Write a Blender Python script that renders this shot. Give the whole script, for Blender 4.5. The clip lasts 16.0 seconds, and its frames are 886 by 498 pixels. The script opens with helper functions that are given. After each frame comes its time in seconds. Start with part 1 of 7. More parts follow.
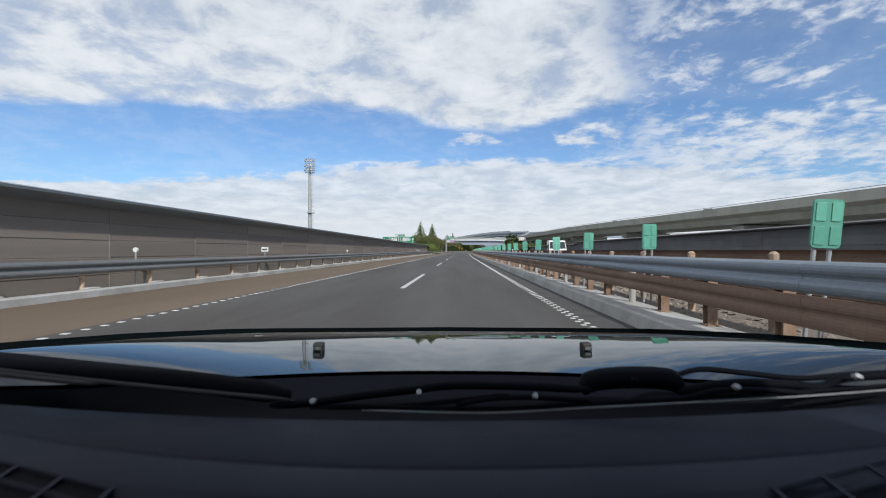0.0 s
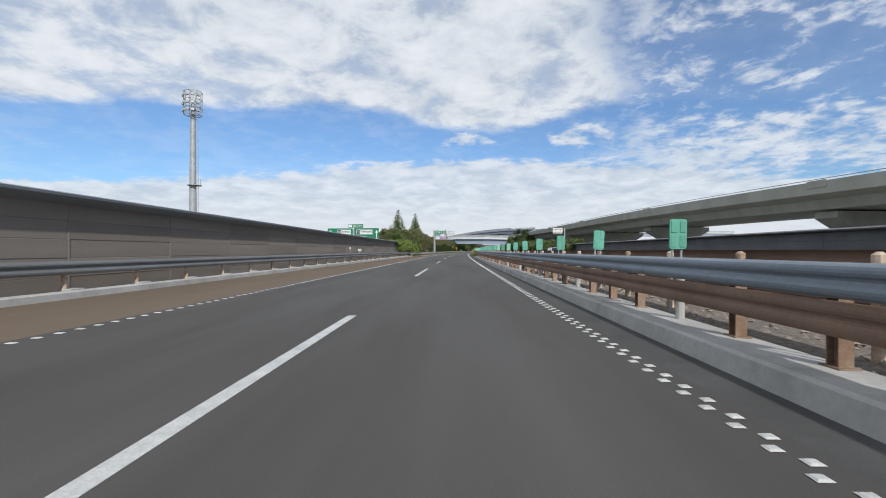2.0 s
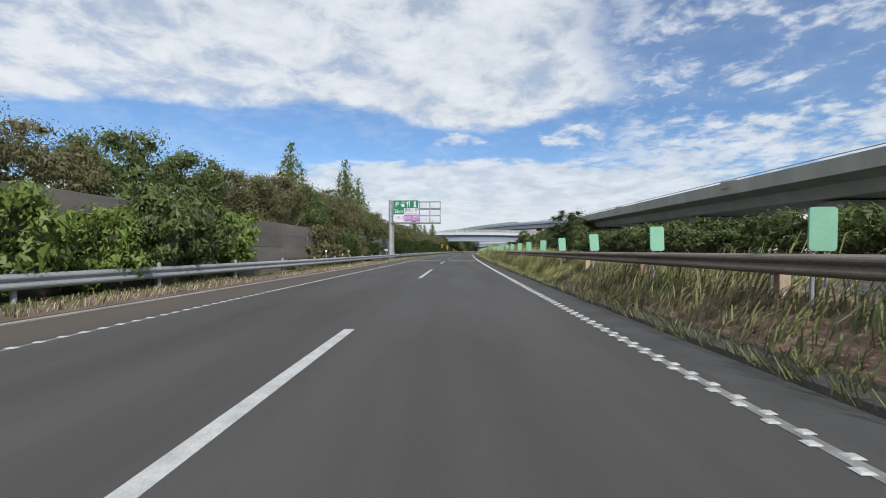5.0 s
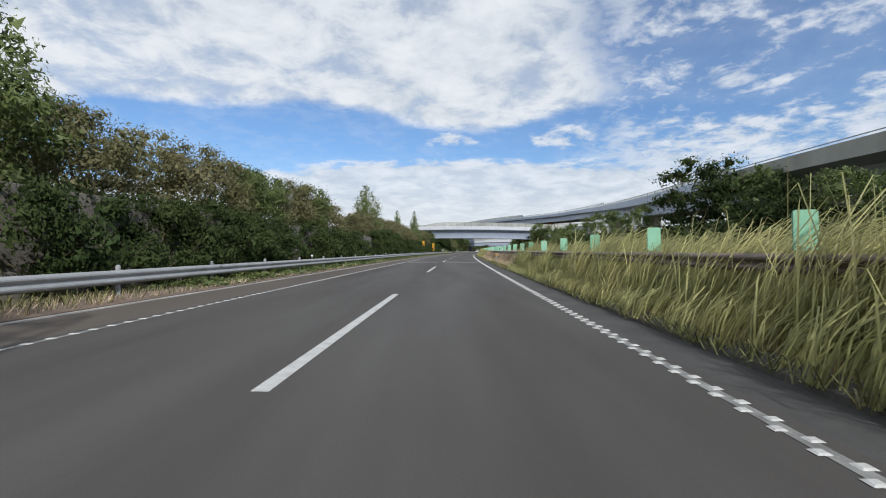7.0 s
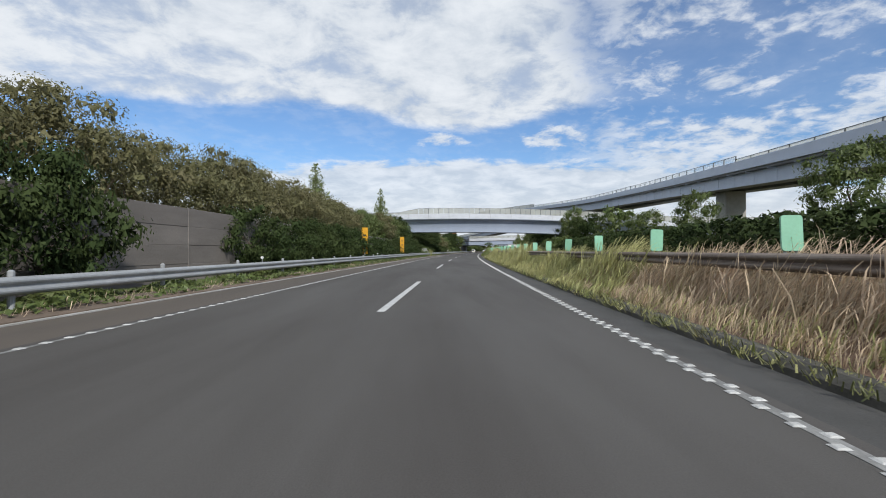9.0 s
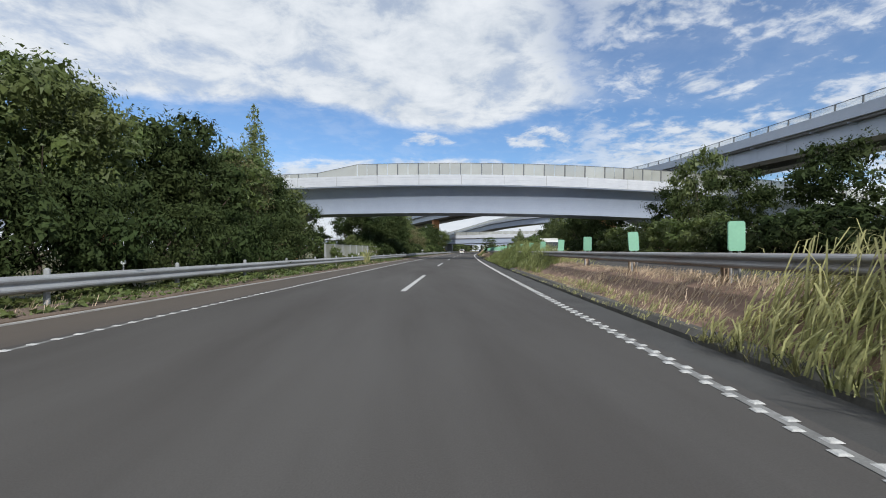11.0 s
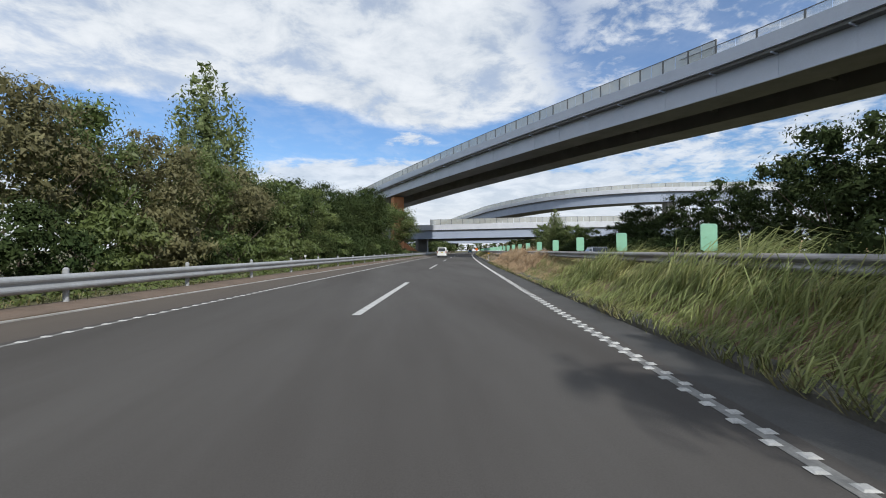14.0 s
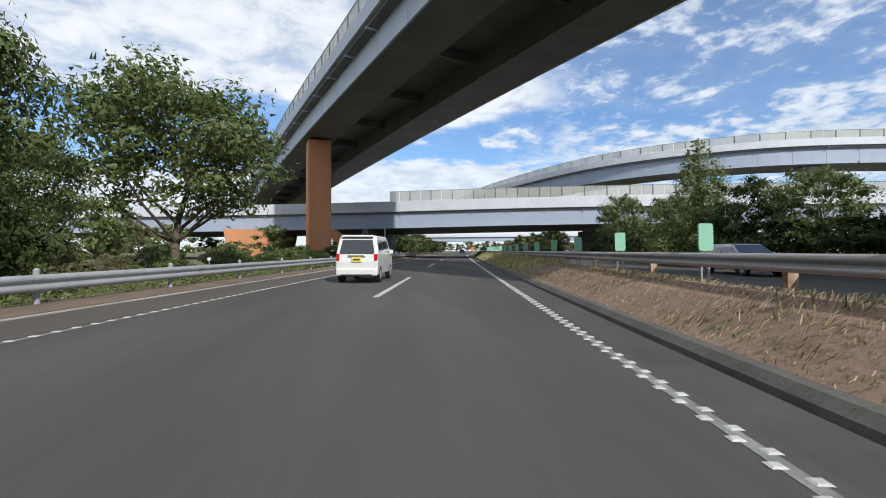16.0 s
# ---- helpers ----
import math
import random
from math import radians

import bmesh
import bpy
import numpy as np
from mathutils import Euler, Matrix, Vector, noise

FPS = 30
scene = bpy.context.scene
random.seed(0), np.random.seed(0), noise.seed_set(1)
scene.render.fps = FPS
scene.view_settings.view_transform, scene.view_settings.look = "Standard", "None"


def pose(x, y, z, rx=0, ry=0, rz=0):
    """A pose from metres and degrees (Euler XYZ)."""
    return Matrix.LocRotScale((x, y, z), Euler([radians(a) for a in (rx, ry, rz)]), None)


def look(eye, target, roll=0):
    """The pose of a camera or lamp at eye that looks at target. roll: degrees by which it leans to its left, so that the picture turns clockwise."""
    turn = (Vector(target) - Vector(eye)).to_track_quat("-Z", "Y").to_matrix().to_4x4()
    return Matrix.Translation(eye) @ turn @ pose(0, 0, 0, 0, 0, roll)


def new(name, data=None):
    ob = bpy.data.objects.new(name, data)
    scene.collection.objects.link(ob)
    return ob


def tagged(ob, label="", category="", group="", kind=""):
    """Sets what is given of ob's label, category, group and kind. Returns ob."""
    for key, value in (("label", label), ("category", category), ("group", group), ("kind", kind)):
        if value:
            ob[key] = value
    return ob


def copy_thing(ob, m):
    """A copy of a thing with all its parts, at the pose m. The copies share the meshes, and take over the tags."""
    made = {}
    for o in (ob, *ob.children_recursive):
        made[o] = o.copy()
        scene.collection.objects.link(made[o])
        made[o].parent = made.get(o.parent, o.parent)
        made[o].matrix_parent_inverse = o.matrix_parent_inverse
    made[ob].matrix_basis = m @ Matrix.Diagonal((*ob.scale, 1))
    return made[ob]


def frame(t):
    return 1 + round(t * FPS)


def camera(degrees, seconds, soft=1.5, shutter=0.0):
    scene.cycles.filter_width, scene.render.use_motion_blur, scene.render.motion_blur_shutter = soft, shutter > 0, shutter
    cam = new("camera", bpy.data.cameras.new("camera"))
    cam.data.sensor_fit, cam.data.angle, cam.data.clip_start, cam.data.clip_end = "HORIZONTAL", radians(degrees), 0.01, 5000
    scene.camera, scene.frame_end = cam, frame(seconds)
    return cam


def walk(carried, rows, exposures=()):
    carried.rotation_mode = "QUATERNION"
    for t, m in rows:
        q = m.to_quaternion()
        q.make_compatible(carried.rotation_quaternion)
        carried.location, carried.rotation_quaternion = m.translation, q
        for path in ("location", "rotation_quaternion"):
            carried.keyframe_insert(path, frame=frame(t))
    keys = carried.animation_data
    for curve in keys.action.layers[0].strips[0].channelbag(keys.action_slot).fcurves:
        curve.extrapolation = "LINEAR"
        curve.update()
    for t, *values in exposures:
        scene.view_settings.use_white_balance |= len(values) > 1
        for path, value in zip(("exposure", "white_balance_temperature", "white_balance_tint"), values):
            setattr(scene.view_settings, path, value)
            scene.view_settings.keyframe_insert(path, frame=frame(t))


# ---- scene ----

# ---- camera and its drive ----
cam = camera(90.0, 16.0, soft=1.0, shutter=0.01)
walk(cam, [
    (0.0, pose(0.10, -0.00, 1.13, 90.2, 0, 1.60)),
    (0.5, pose(0.29, 13.21, 1.13, 90.2, 0, 1.15)),
    (1.0, pose(0.50, 26.45, 1.13, 90.2, 0, 0.91)),
    (1.5, pose(0.72, 39.72, 1.13, 90.2, 0, 0.85)),
    (2.0, pose(0.81, 53.03, 1.13, 90.2, 0, 0.85)),
    (2.5, pose(0.92, 66.36, 1.13, 90.2, 0, 0.85)),
    (3.0, pose(1.05, 79.72, 1.13, 90.2, 0, 0.78)),
    (3.5, pose(1.20, 93.12, 1.13, 90.2, 0, 0.64)),
    (4.0, pose(1.50, 106.54, 1.13, 90.2, 0, 0.35)),
    (4.5, pose(1.85, 119.99, 1.13, 90.2, 0, 0.07)),
    (5.0, pose(2.26, 133.46, 1.13, 90.2, 0, -0.22)),
    (5.5, pose(2.74, 146.97, 1.13, 90.2, 0, -0.51)),
    (6.0, pose(3.28, 160.50, 1.13, 90.2, 0, -0.80)),
    (6.5, pose(3.89, 174.06, 1.13, 90.2, 0, -1.07)),
    (7.0, pose(4.56, 187.65, 1.13, 90.2, 0, -1.28)),
    (7.5, pose(5.25, 201.27, 1.13, 90.2, 0, -1.48)),
    (8.0, pose(6.00, 214.91, 1.13, 90.2, 0, -1.76)),
    (8.5, pose(6.82, 228.58, 1.13, 90.2, 0, -2.03)),
    (9.0, pose(7.72, 242.27, 1.13, 90.2, 0, -2.37)),
    (9.5, pose(8.76, 255.99, 1.13, 90.2, 0, -2.86)),
    (10.0, pose(9.89, 269.73, 1.13, 90.2, 0, -3.36)),
    (10.5, pose(11.14, 283.48, 1.13, 90.2, 0, -3.85)),
    (11.0, pose(12.50, 297.26, 1.13, 90.2, 0, -4.34)),
    (11.5, pose(13.97, 311.06, 1.13, 90.2, 0, -4.75)),
    (12.0, pose(15.54, 324.87, 1.13, 90.2, 0, -5.04)),
    (12.5, pose(17.21, 338.70, 1.13, 90.2, 0, -5.39)),
    (13.0, pose(19.03, 352.55, 1.13, 90.2, 0, -5.80)),
    (13.5, pose(20.94, 366.41, 1.13, 90.2, 0, -6.14)),
    (14.0, pose(22.94, 380.29, 1.13, 90.2, 0, -6.41)),
    (14.5, pose(25.02, 394.19, 1.13, 90.2, 0, -6.69)),
    (15.0, pose(27.14, 408.11, 1.13, 90.2, 0, -7.10)),
    (15.5, pose(29.34, 422.05, 1.13, 90.2, 0, -7.51)),
    (16.0, pose(31.62, 436.00, 1.13, 90.2, 0, -7.85)),
], exposures=[(0.0, 0.0), (11.5, 0.05), (12.2, 0.1), (12.6, 0.38), (13.0, 0.66), (13.5, 0.36), (14.0, 0.1), (15.0, 0.12), (16.0, 0.25)])

# ---- sky, sun ----
SUN_EL, SUN_AZ = 36.0, 158.0      # degrees; azimuth clockwise from +y


def nodes_of(tree):
    def add(kind, inputs=None, **props):
        n = tree.nodes.new(kind)
        if "operation" in props:
            n.operation = props["operation"]
        if "use_clamp" in props:
            n.use_clamp = props["use_clamp"]
        if "data_type" in props:
            n.data_type = props["data_type"]
        if "blend_type" in props:
            n.blend_type = props["blend_type"]
        if "interpolation_type" in props:
            n.interpolation_type = props["interpolation_type"]
        if "sky_type" in props:
            n.sky_type, n.sun_disc = props["sky_type"], False
            n.sun_elevation, n.sun_rotation = props["sun_elevation"], props["sun_rotation"]
            n.air_density, n.dust_density, n.ozone_density = props["air_density"], props["dust_density"], props["ozone_density"]
        for k, v in (inputs or {}).items():
            if isinstance(v, bpy.types.NodeSocket):
                tree.links.new(v, n.inputs[k])
            else:
                n.inputs[k].default_value = v
        return n
    return add


def make_world():
    w = bpy.data.worlds.new("sky")
    w.use_nodes = True
    w.node_tree.nodes.clear()
    add = nodes_of(w.node_tree)

    def M(op, a, b=0.0, c=0.0, clamp=False):
        return add("ShaderNodeMath", {0: a, 1: b, 2: c}, operation=op, use_clamp=clamp).outputs[0]

    def ramp(x, lo, hi):
        return add("ShaderNodeMapRange", {"Value": x, "From Min": lo, "From Max": hi}, interpolation_type="SMOOTHSTEP").outputs[0]

    tc = add("ShaderNodeTexCoord").outputs["Generated"]
    sep = add("ShaderNodeSeparateXYZ", {0: tc})
    x, y, z = sep.outputs
    a = M("DIVIDE", x, M("MAXIMUM", M("ABSOLUTE", y), 0.15))
    e = M("DIVIDE", z, M("MAXIMUM", M("ABSOLUTE", y), 0.15))
    zz = M("ADD", M("MAXIMUM", z, 0.0), 0.18)
    plane = add("ShaderNodeCombineXYZ", {0: M("DIVIDE", x, zz), 1: M("DIVIDE", y, zz), 2: 0.0}).outputs[0]

    def noise_at(vec, scale, detail, rough, dist=0.0):
        return add("ShaderNodeTexNoise", {"Vector": vec, "Scale": scale, "Detail": detail, "Roughness": rough, "Distortion": dist}).outputs[0]

    puffs = noise_at(plane, 4.4, 7.0, 0.62, 0.25)
    big = noise_at(plane, 0.95, 3.0, 0.5, 0.0)
    fine = noise_at(plane, 13.0, 5.0, 0.6, 0.4)
    n1 = M("SUBTRACT", puffs, 0.5)
    n2 = M("SUBTRACT", big, 0.5)
    wob = M("ADD", M("MULTIPLY", n1, 0.16), M("MULTIPLY", n2, 0.10))
    def steps(x, lo, hi, marks):
        """A broken line through marks [(x, value)], values within 0 to 1."""
        n = add("ShaderNodeValToRGB", {0: add("ShaderNodeMapRange", {"Value": x, "From Min": lo, "From Max": hi}).outputs[0]})
        cr = n.color_ramp
        while len(cr.elements) < len(marks):
            cr.elements.new(0.5)
        for el, (q, v) in zip(cr.elements, marks):
            el.position, el.color = (q - lo) / (hi - lo), (v, v, v, 1)
        return n.outputs[0]

    # the high cloud sheet: its lower rim over the strip of blue, and its end towards the east
    rim = steps(a, -1.0, 1.0, ((-0.92, 0.342), (-0.68, 0.336), (-0.44, 0.322), (-0.25, 0.320), (-0.12, 0.310), (-0.04, 0.280), (0.10, 0.262), (0.19, 0.276), (0.27, 0.303), (0.38, 0.330)))
    sheet = ramp(M("ADD", M("SUBTRACT", e, rim), M("MULTIPLY", wob, 0.34)), -0.010, 0.022)
    end = steps(e, 0.25, 0.85, ((0.26, 0.38), (0.33, 0.40), (0.38, 0.415), (0.42, 0.40), (0.46, 0.36), (0.56, 0.36), (0.75, 0.40)))
    east = ramp(M("ADD", M("SUBTRACT", a, end), M("MULTIPLY", wob, 2.6)), 0.07, -0.09)
    sheet = M("MULTIPLY", sheet, M("ADD", 0.10, M("MULTIPLY", east, 0.90)))
    for ca, ce, wa, we in ((0.042, 0.250, 0.075, 0.020), (0.308, 0.256, 0.13, 0.033), (0.66, 0.40, 0.16, 0.055), (0.72, 0.275, 0.22, 0.05)):
        da, de = M("DIVIDE", M("SUBTRACT", a, ca), wa), M("DIVIDE", M("SUBTRACT", e, ce), we)
        q = M("SUBTRACT", M("SUBTRACT", 0.75, M("MULTIPLY", da, da)), M("MULTIPLY", de, de))
        sheet = M("MAXIMUM", sheet, M("MULTIPLY", ramp(M("ADD", q, M("MULTIPLY", n1, 5.0)), 0.0, 0.9), 0.86))
    holes = ramp(M("ADD", puffs, M("MULTIPLY", n2, 0.6)), 0.30, 0.52)
    sheet = M("MULTIPLY", sheet, M("ADD", 0.62, M("MULTIPLY", holes, 0.38)))
    # broken flakes elsewhere
    flakes = ramp(M("ADD", M("ADD", M("MULTIPLY", fine, 0.45), M("MULTIPLY", puffs, 0.55)), M("MULTIPLY", n2, 0.75)), 0.40, 0.60)
    flakes = M("MULTIPLY", flakes, M("ADD", 0.12, M("MULTIPLY", ramp(a, 0.25, 0.55), 0.70)))
    # the low bank over the horizon
    top = M("ADD", 0.168, M("MULTIPLY", M("MULTIPLY", ramp(a, -0.50, -0.05), ramp(a, 0.85, 0.3)), 0.040))
    low = ramp(M("ADD", M("SUBTRACT", top, e), M("MULTIPLY", wob, 0.55)), -0.006, 0.018)
    low = M("MULTIPLY", low, M("ADD", 0.88, M("MULTIPLY", ramp(e, 0.17, 0.04), 0.10)))
    cover = M("MAXIMUM", M("MAXIMUM", sheet, low), flakes)
    calm = ramp(e, 0.15, 0.03)
    tone = M("ADD", M("MULTIPLY", ramp(puffs, 0.3, 0.7), M("SUBTRACT", 1.0, M("MULTIPLY", calm, 0.8))), M("MULTIPLY", calm, 0.62))
    cloud = add("ShaderNodeMix", {0: tone, 6: (0.565, 0.63, 0.715, 1), 7: (0.815, 0.855, 0.905, 1)}, data_type="RGBA").outputs[2]
    sky = add("ShaderNodeTexSky", sky_type="NISHITA", sun_elevation=radians(SUN_EL), sun_rotation=radians(SUN_AZ), air_density=1.0, dust_density=0.6, ozone_density=1.6)
    blue = add("ShaderNodeMix", {0: 1.0, 6: sky.outputs[0], 7: (0.077, 0.105, 0.135, 1)}, data_type="RGBA", blend_type="MULTIPLY").outputs[2]
    cover = M("ADD", 0.06, M("MULTIPLY", cover, 0.94))
    mix = add("ShaderNodeMix", {0: cover, 6: blue, 7: cloud}, data_type="RGBA").outputs[2]
    bg = add("ShaderNodeBackground", {"Color": mix, "Strength": 0.98})
    out = add("ShaderNodeOutputWorld", {0: bg.outputs[0]})
    scene.world = w


make_world()
sun = new("sun", bpy.data.lights.new("sun", "SUN"))
sun.data.energy, sun.data.angle, sun.data.color = 3.9, radians(1.5), (1.0, 0.98, 0.94)
_d = Vector((math.sin(radians(SUN_AZ)) * math.cos(radians(SUN_EL)), math.cos(radians(SUN_AZ)) * math.cos(radians(SUN_EL)), math.sin(radians(SUN_EL))))
sun.matrix_world = look(_d * 50, (0, 0, 0))

# ---- materials ----
MATS = {}


def mat(name, color, rough=0.7, metal=0.0, dark=None, scale=3.0, amount=0.5, fine=60.0, bump=0.1, bump_scale=None,
        island=0.0, objrand=0.0, translucent=0.0, coat=0.0, streak=None, spec=0.5, grain=0.22, clear=0.0):
    """A surface with a base colour, a second colour in patches, fine grain and relief, in metres."""
    if name in MATS:
        return MATS[name]
    m = bpy.data.materials.new(name)
    m.use_nodes = True
    t = m.node_tree
    t.nodes.clear()
    add = nodes_of(t)
    pos = add("ShaderNodeNewGeometry").outputs["Position"]
    vec = pos
    if streak:
        vec = add("ShaderNodeMapping", {0: pos, 3: streak}).outputs[0]
    n1 = add("ShaderNodeTexNoise", {"Vector": vec, "Scale": scale, "Detail": 5.0, "Roughness": 0.6}).outputs[0]
    n2 = add("ShaderNodeTexNoise", {"Vector": pos, "Scale": fine, "Detail": 3.0, "Roughness": 0.65}).outputs[0]
    dk = dark or tuple(c * 0.6 for c in color)
    f = add("ShaderNodeMapRange", {"Value": n1, "From Min": 0.35, "From Max": 0.68, "To Max": amount}).outputs[0]
    c = add("ShaderNodeMix", {0: f, 6: (*color, 1), 7: (*dk, 1)}, data_type="RGBA").outputs[2]
    g = add("ShaderNodeMapRange", {"Value": n2, "From Min": 0.25, "From Max": 0.75, "To Min": 1 - grain, "To Max": 1 + grain}).outputs[0]
    if island or objrand:
        if island:
            r = add("ShaderNodeNewGeometry").outputs["Random Per Island"]
            k = island
        else:
            r = add("ShaderNodeObjectInfo").outputs["Random"]
            k = objrand
        r = add("ShaderNodeMapRange", {"Value": r, "To Min": 1 - k, "To Max": 1 + k}).outputs[0]
        g = add("ShaderNodeMath", {0: g, 1: r}, operation="MULTIPLY").outputs[0]
    c = add("ShaderNodeVectorMath", {0: c, 3: g}, operation="SCALE").outputs[0]
    b = add("ShaderNodeBump", {"Height": n2, "Strength": bump, "Distance": 0.02})
    rr = add("ShaderNodeMapRange", {"Value": n1, "To Min": max(0.02, rough - 0.12), "To Max": min(1, rough + 0.12)}).outputs[0]
    p = add("ShaderNodeBsdfPrincipled", {"Base Color": c, "Roughness": rr if rough > 0.05 else rough, "Metallic": metal, "Normal": b.outputs[0], "Coat Weight": coat, "Specular IOR Level": spec})
    sh = p.outputs[0]
    if translucent:
        tr = add("ShaderNodeBsdfTranslucent", {"Color": c})
        sh = add("ShaderNodeMixShader", {0: translucent, 1: sh, 2: tr.outputs[0]}).outputs[0]
    if clear:
        sh = add("ShaderNodeMixShader", {0: clear, 1: sh, 2: add("ShaderNodeBsdfTransparent").outputs[0]}).outputs[0]
    add("ShaderNodeOutputMaterial", {0: sh})
    MATS[name] = m
    return m


ASPHALT = mat("asphalt", (0.081, 0.076, 0.071), 0.85, dark=(0.052, 0.047, 0.043), scale=0.55, amount=0.9, fine=90, bump=0.25, streak=(1.0, 0.12, 1.0), spec=0.35)
TAN = mat("tan_shoulder_paving", (0.148, 0.108, 0.074), 0.85, dark=(0.112, 0.086, 0.062), scale=0.5, amount=0.8, fine=90, bump=0.25, streak=(1.0, 0.15, 1.0), spec=0.35)
SHOULDER = mat("shoulder_asphalt", (0.102, 0.085, 0.070), 0.85, dark=(0.074, 0.064, 0.056), scale=0.5, amount=0.8, fine=90, bump=0.25, streak=(1.0, 0.15, 1.0), spec=0.35)
PAINT = mat("road_paint", (0.521, 0.521, 0.504), 0.6, dark=(0.277, 0.277, 0.269), scale=5, amount=0.6, fine=70)
CONCRETE = mat("concrete", (0.353, 0.344, 0.319), 0.85, dark=(0.244, 0.235, 0.210), scale=0.6, amount=0.7, fine=25, bump=0.2)
VIADUCT = mat("pale_viaduct_concrete", (0.361, 0.361, 0.319), 0.85, dark=(0.244, 0.244, 0.214), scale=0.5, amount=0.7, fine=25, bump=0.2, streak=(1, 1, 0.35))
CURBM = mat("kerb_concrete", (0.437, 0.428, 0.412), 0.8, dark=(0.252, 0.244, 0.218), scale=0.9, amount=0.8, fine=14, bump=0.2, grain=0.10)
GUTTER = mat("dark_gutter", (0.064, 0.063, 0.061), 0.9, dark=(0.042, 0.041, 0.039), scale=1.2, amount=0.9, fine=60, bump=0.3)
DIRTY = mat("dirty_kerb_concrete", (0.105, 0.10, 0.088), 0.9, dark=(0.055, 0.052, 0.044), scale=1.5, amount=0.8, fine=30, bump=0.3)
WALLM = mat("noise_wall_panel", (0.209, 0.178, 0.149), 0.75, dark=(0.155, 0.135, 0.117), scale=0.7, amount=0.8, fine=18, bump=0.05, objrand=0.12, streak=(1, 0.15, 3), grain=0.06)
WALLG = mat("grey_wall_panel", (0.184, 0.164, 0.146), 0.85, dark=(0.113, 0.101, 0.090), scale=0.6, amount=0.9, fine=18, bump=0.1, objrand=0.10, grain=0.10, streak=(1, 0.4, 2))
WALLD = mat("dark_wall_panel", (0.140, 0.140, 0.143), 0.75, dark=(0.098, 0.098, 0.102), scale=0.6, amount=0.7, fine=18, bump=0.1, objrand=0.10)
STEEL = mat("galvanised_steel", (0.353, 0.365, 0.374), 0.5, 0.15, dark=(0.252, 0.260, 0.265), scale=1.3, amount=0.7, fine=20, bump=0.05, grain=0.10)
MEDSTEEL = mat("rust_stained_galvanised_steel", (0.319, 0.323, 0.328), 0.55, 0.15, dark=(0.202, 0.139, 0.101), scale=1.8, amount=0.55, fine=20, bump=0.08, streak=(1, 0.3, 2.5), grain=0.10)
STEELD = mat("dull_grey_steel", (0.181, 0.189, 0.193), 0.55, 0.15, dark=(0.126, 0.130, 0.134), scale=1.1, amount=0.8, fine=20, bump=0.05, streak=(1, 0.3, 1), grain=0.10)
BLUESTEEL = mat("blue_grey_steel", (0.244, 0.281, 0.319), 0.55, 0.2, dark=(0.172, 0.197, 0.223), scale=0.9, amount=0.7, fine=16, bump=0.05, streak=(1, 0.3, 1), grain=0.10)
RUST = mat("rusty_steel", (0.225, 0.142, 0.098), 0.85, 0.0, dark=(0.150, 0.092, 0.066), scale=1.1, amount=0.8, fine=22, bump=0.12, grain=0.12)
WEATHERED = mat("weathered_brown_steel", (0.215, 0.180, 0.150), 0.7, 0.1, dark=(0.120, 0.082, 0.060), scale=1.6, amount=0.8, fine=25, bump=0.15, streak=(1, 0.3, 2))
RUSTLIGHT = mat("rust_stained_post", (0.44, 0.36, 0.28), 0.75, 0.0, dark=(0.22, 0.11, 0.05), scale=4.5, amount=0.9, fine=30, bump=0.2, objrand=0.25)
RUSTPOST = mat("brown_rusted_post", (0.25, 0.175, 0.125), 0.85, 0.0, dark=(0.150, 0.085, 0.050), scale=4.0, amount=0.9, fine=30, bump=0.2, objrand=0.3)
GREENP = mat("green_board", (0.101, 0.336, 0.244), 0.55, dark=(0.071, 0.260, 0.193), scale=1.5, amount=0.6, fine=20, objrand=0.16, grain=0.06)
GREENL = mat("pale_green_board", (0.210, 0.437, 0.302), 0.55, dark=(0.151, 0.353, 0.235), scale=1.5, amount=0.6, fine=20, objrand=0.10, grain=0.06)
SIGNG = mat("sign_green", (0.010, 0.168, 0.088), 0.45, dark=(0.008, 0.143, 0.076), scale=2, amount=0.4)
SIGNW = mat("sign_white", (0.655, 0.672, 0.664), 0.45, dark=(0.571, 0.588, 0.580), scale=2, amount=0.4)
SIGNP = mat("sign_purple", (0.353, 0.168, 0.386), 0.45, dark=(0.311, 0.143, 0.353), scale=2, amount=0.4)
SIGNI = mat("sign_ink", (0.05, 0.055, 0.06), 0.5)
YELLOW = mat("yellow_board", (0.605, 0.302, 0.013), 0.55, dark=(0.462, 0.227, 0.008), scale=2, amount=0.5)
ORANGE = mat("orange_painted_concrete", (0.521, 0.235, 0.113), 0.8, dark=(0.437, 0.185, 0.084), scale=0.5, amount=0.8, fine=12, bump=0.1, streak=(1, 1, 0.25), grain=0.08)
WHITEDECK = mat("white_parapet", (0.529, 0.546, 0.580), 0.6, dark=(0.420, 0.437, 0.479), scale=0.7, amount=0.6, fine=12, objrand=0.03, grain=0.05)
LILAC = mat("pale_blue_steel_girder", (0.300, 0.342, 0.424), 0.58, dark=(0.252, 0.294, 0.374), scale=0.5, amount=0.6, fine=10, bump=0.02, grain=0.05)
PALEBLUE = mat("pale_blue_parapet", (0.450, 0.495, 0.585), 0.5, dark=(0.390, 0.435, 0.525), scale=0.6, amount=0.6, fine=10, bump=0.02, grain=0.05)
FRAMEM = mat("dark_screen_frame", (0.14, 0.145, 0.15), 0.6, dark=(0.10, 0.105, 0.11), scale=2, amount=0.6)
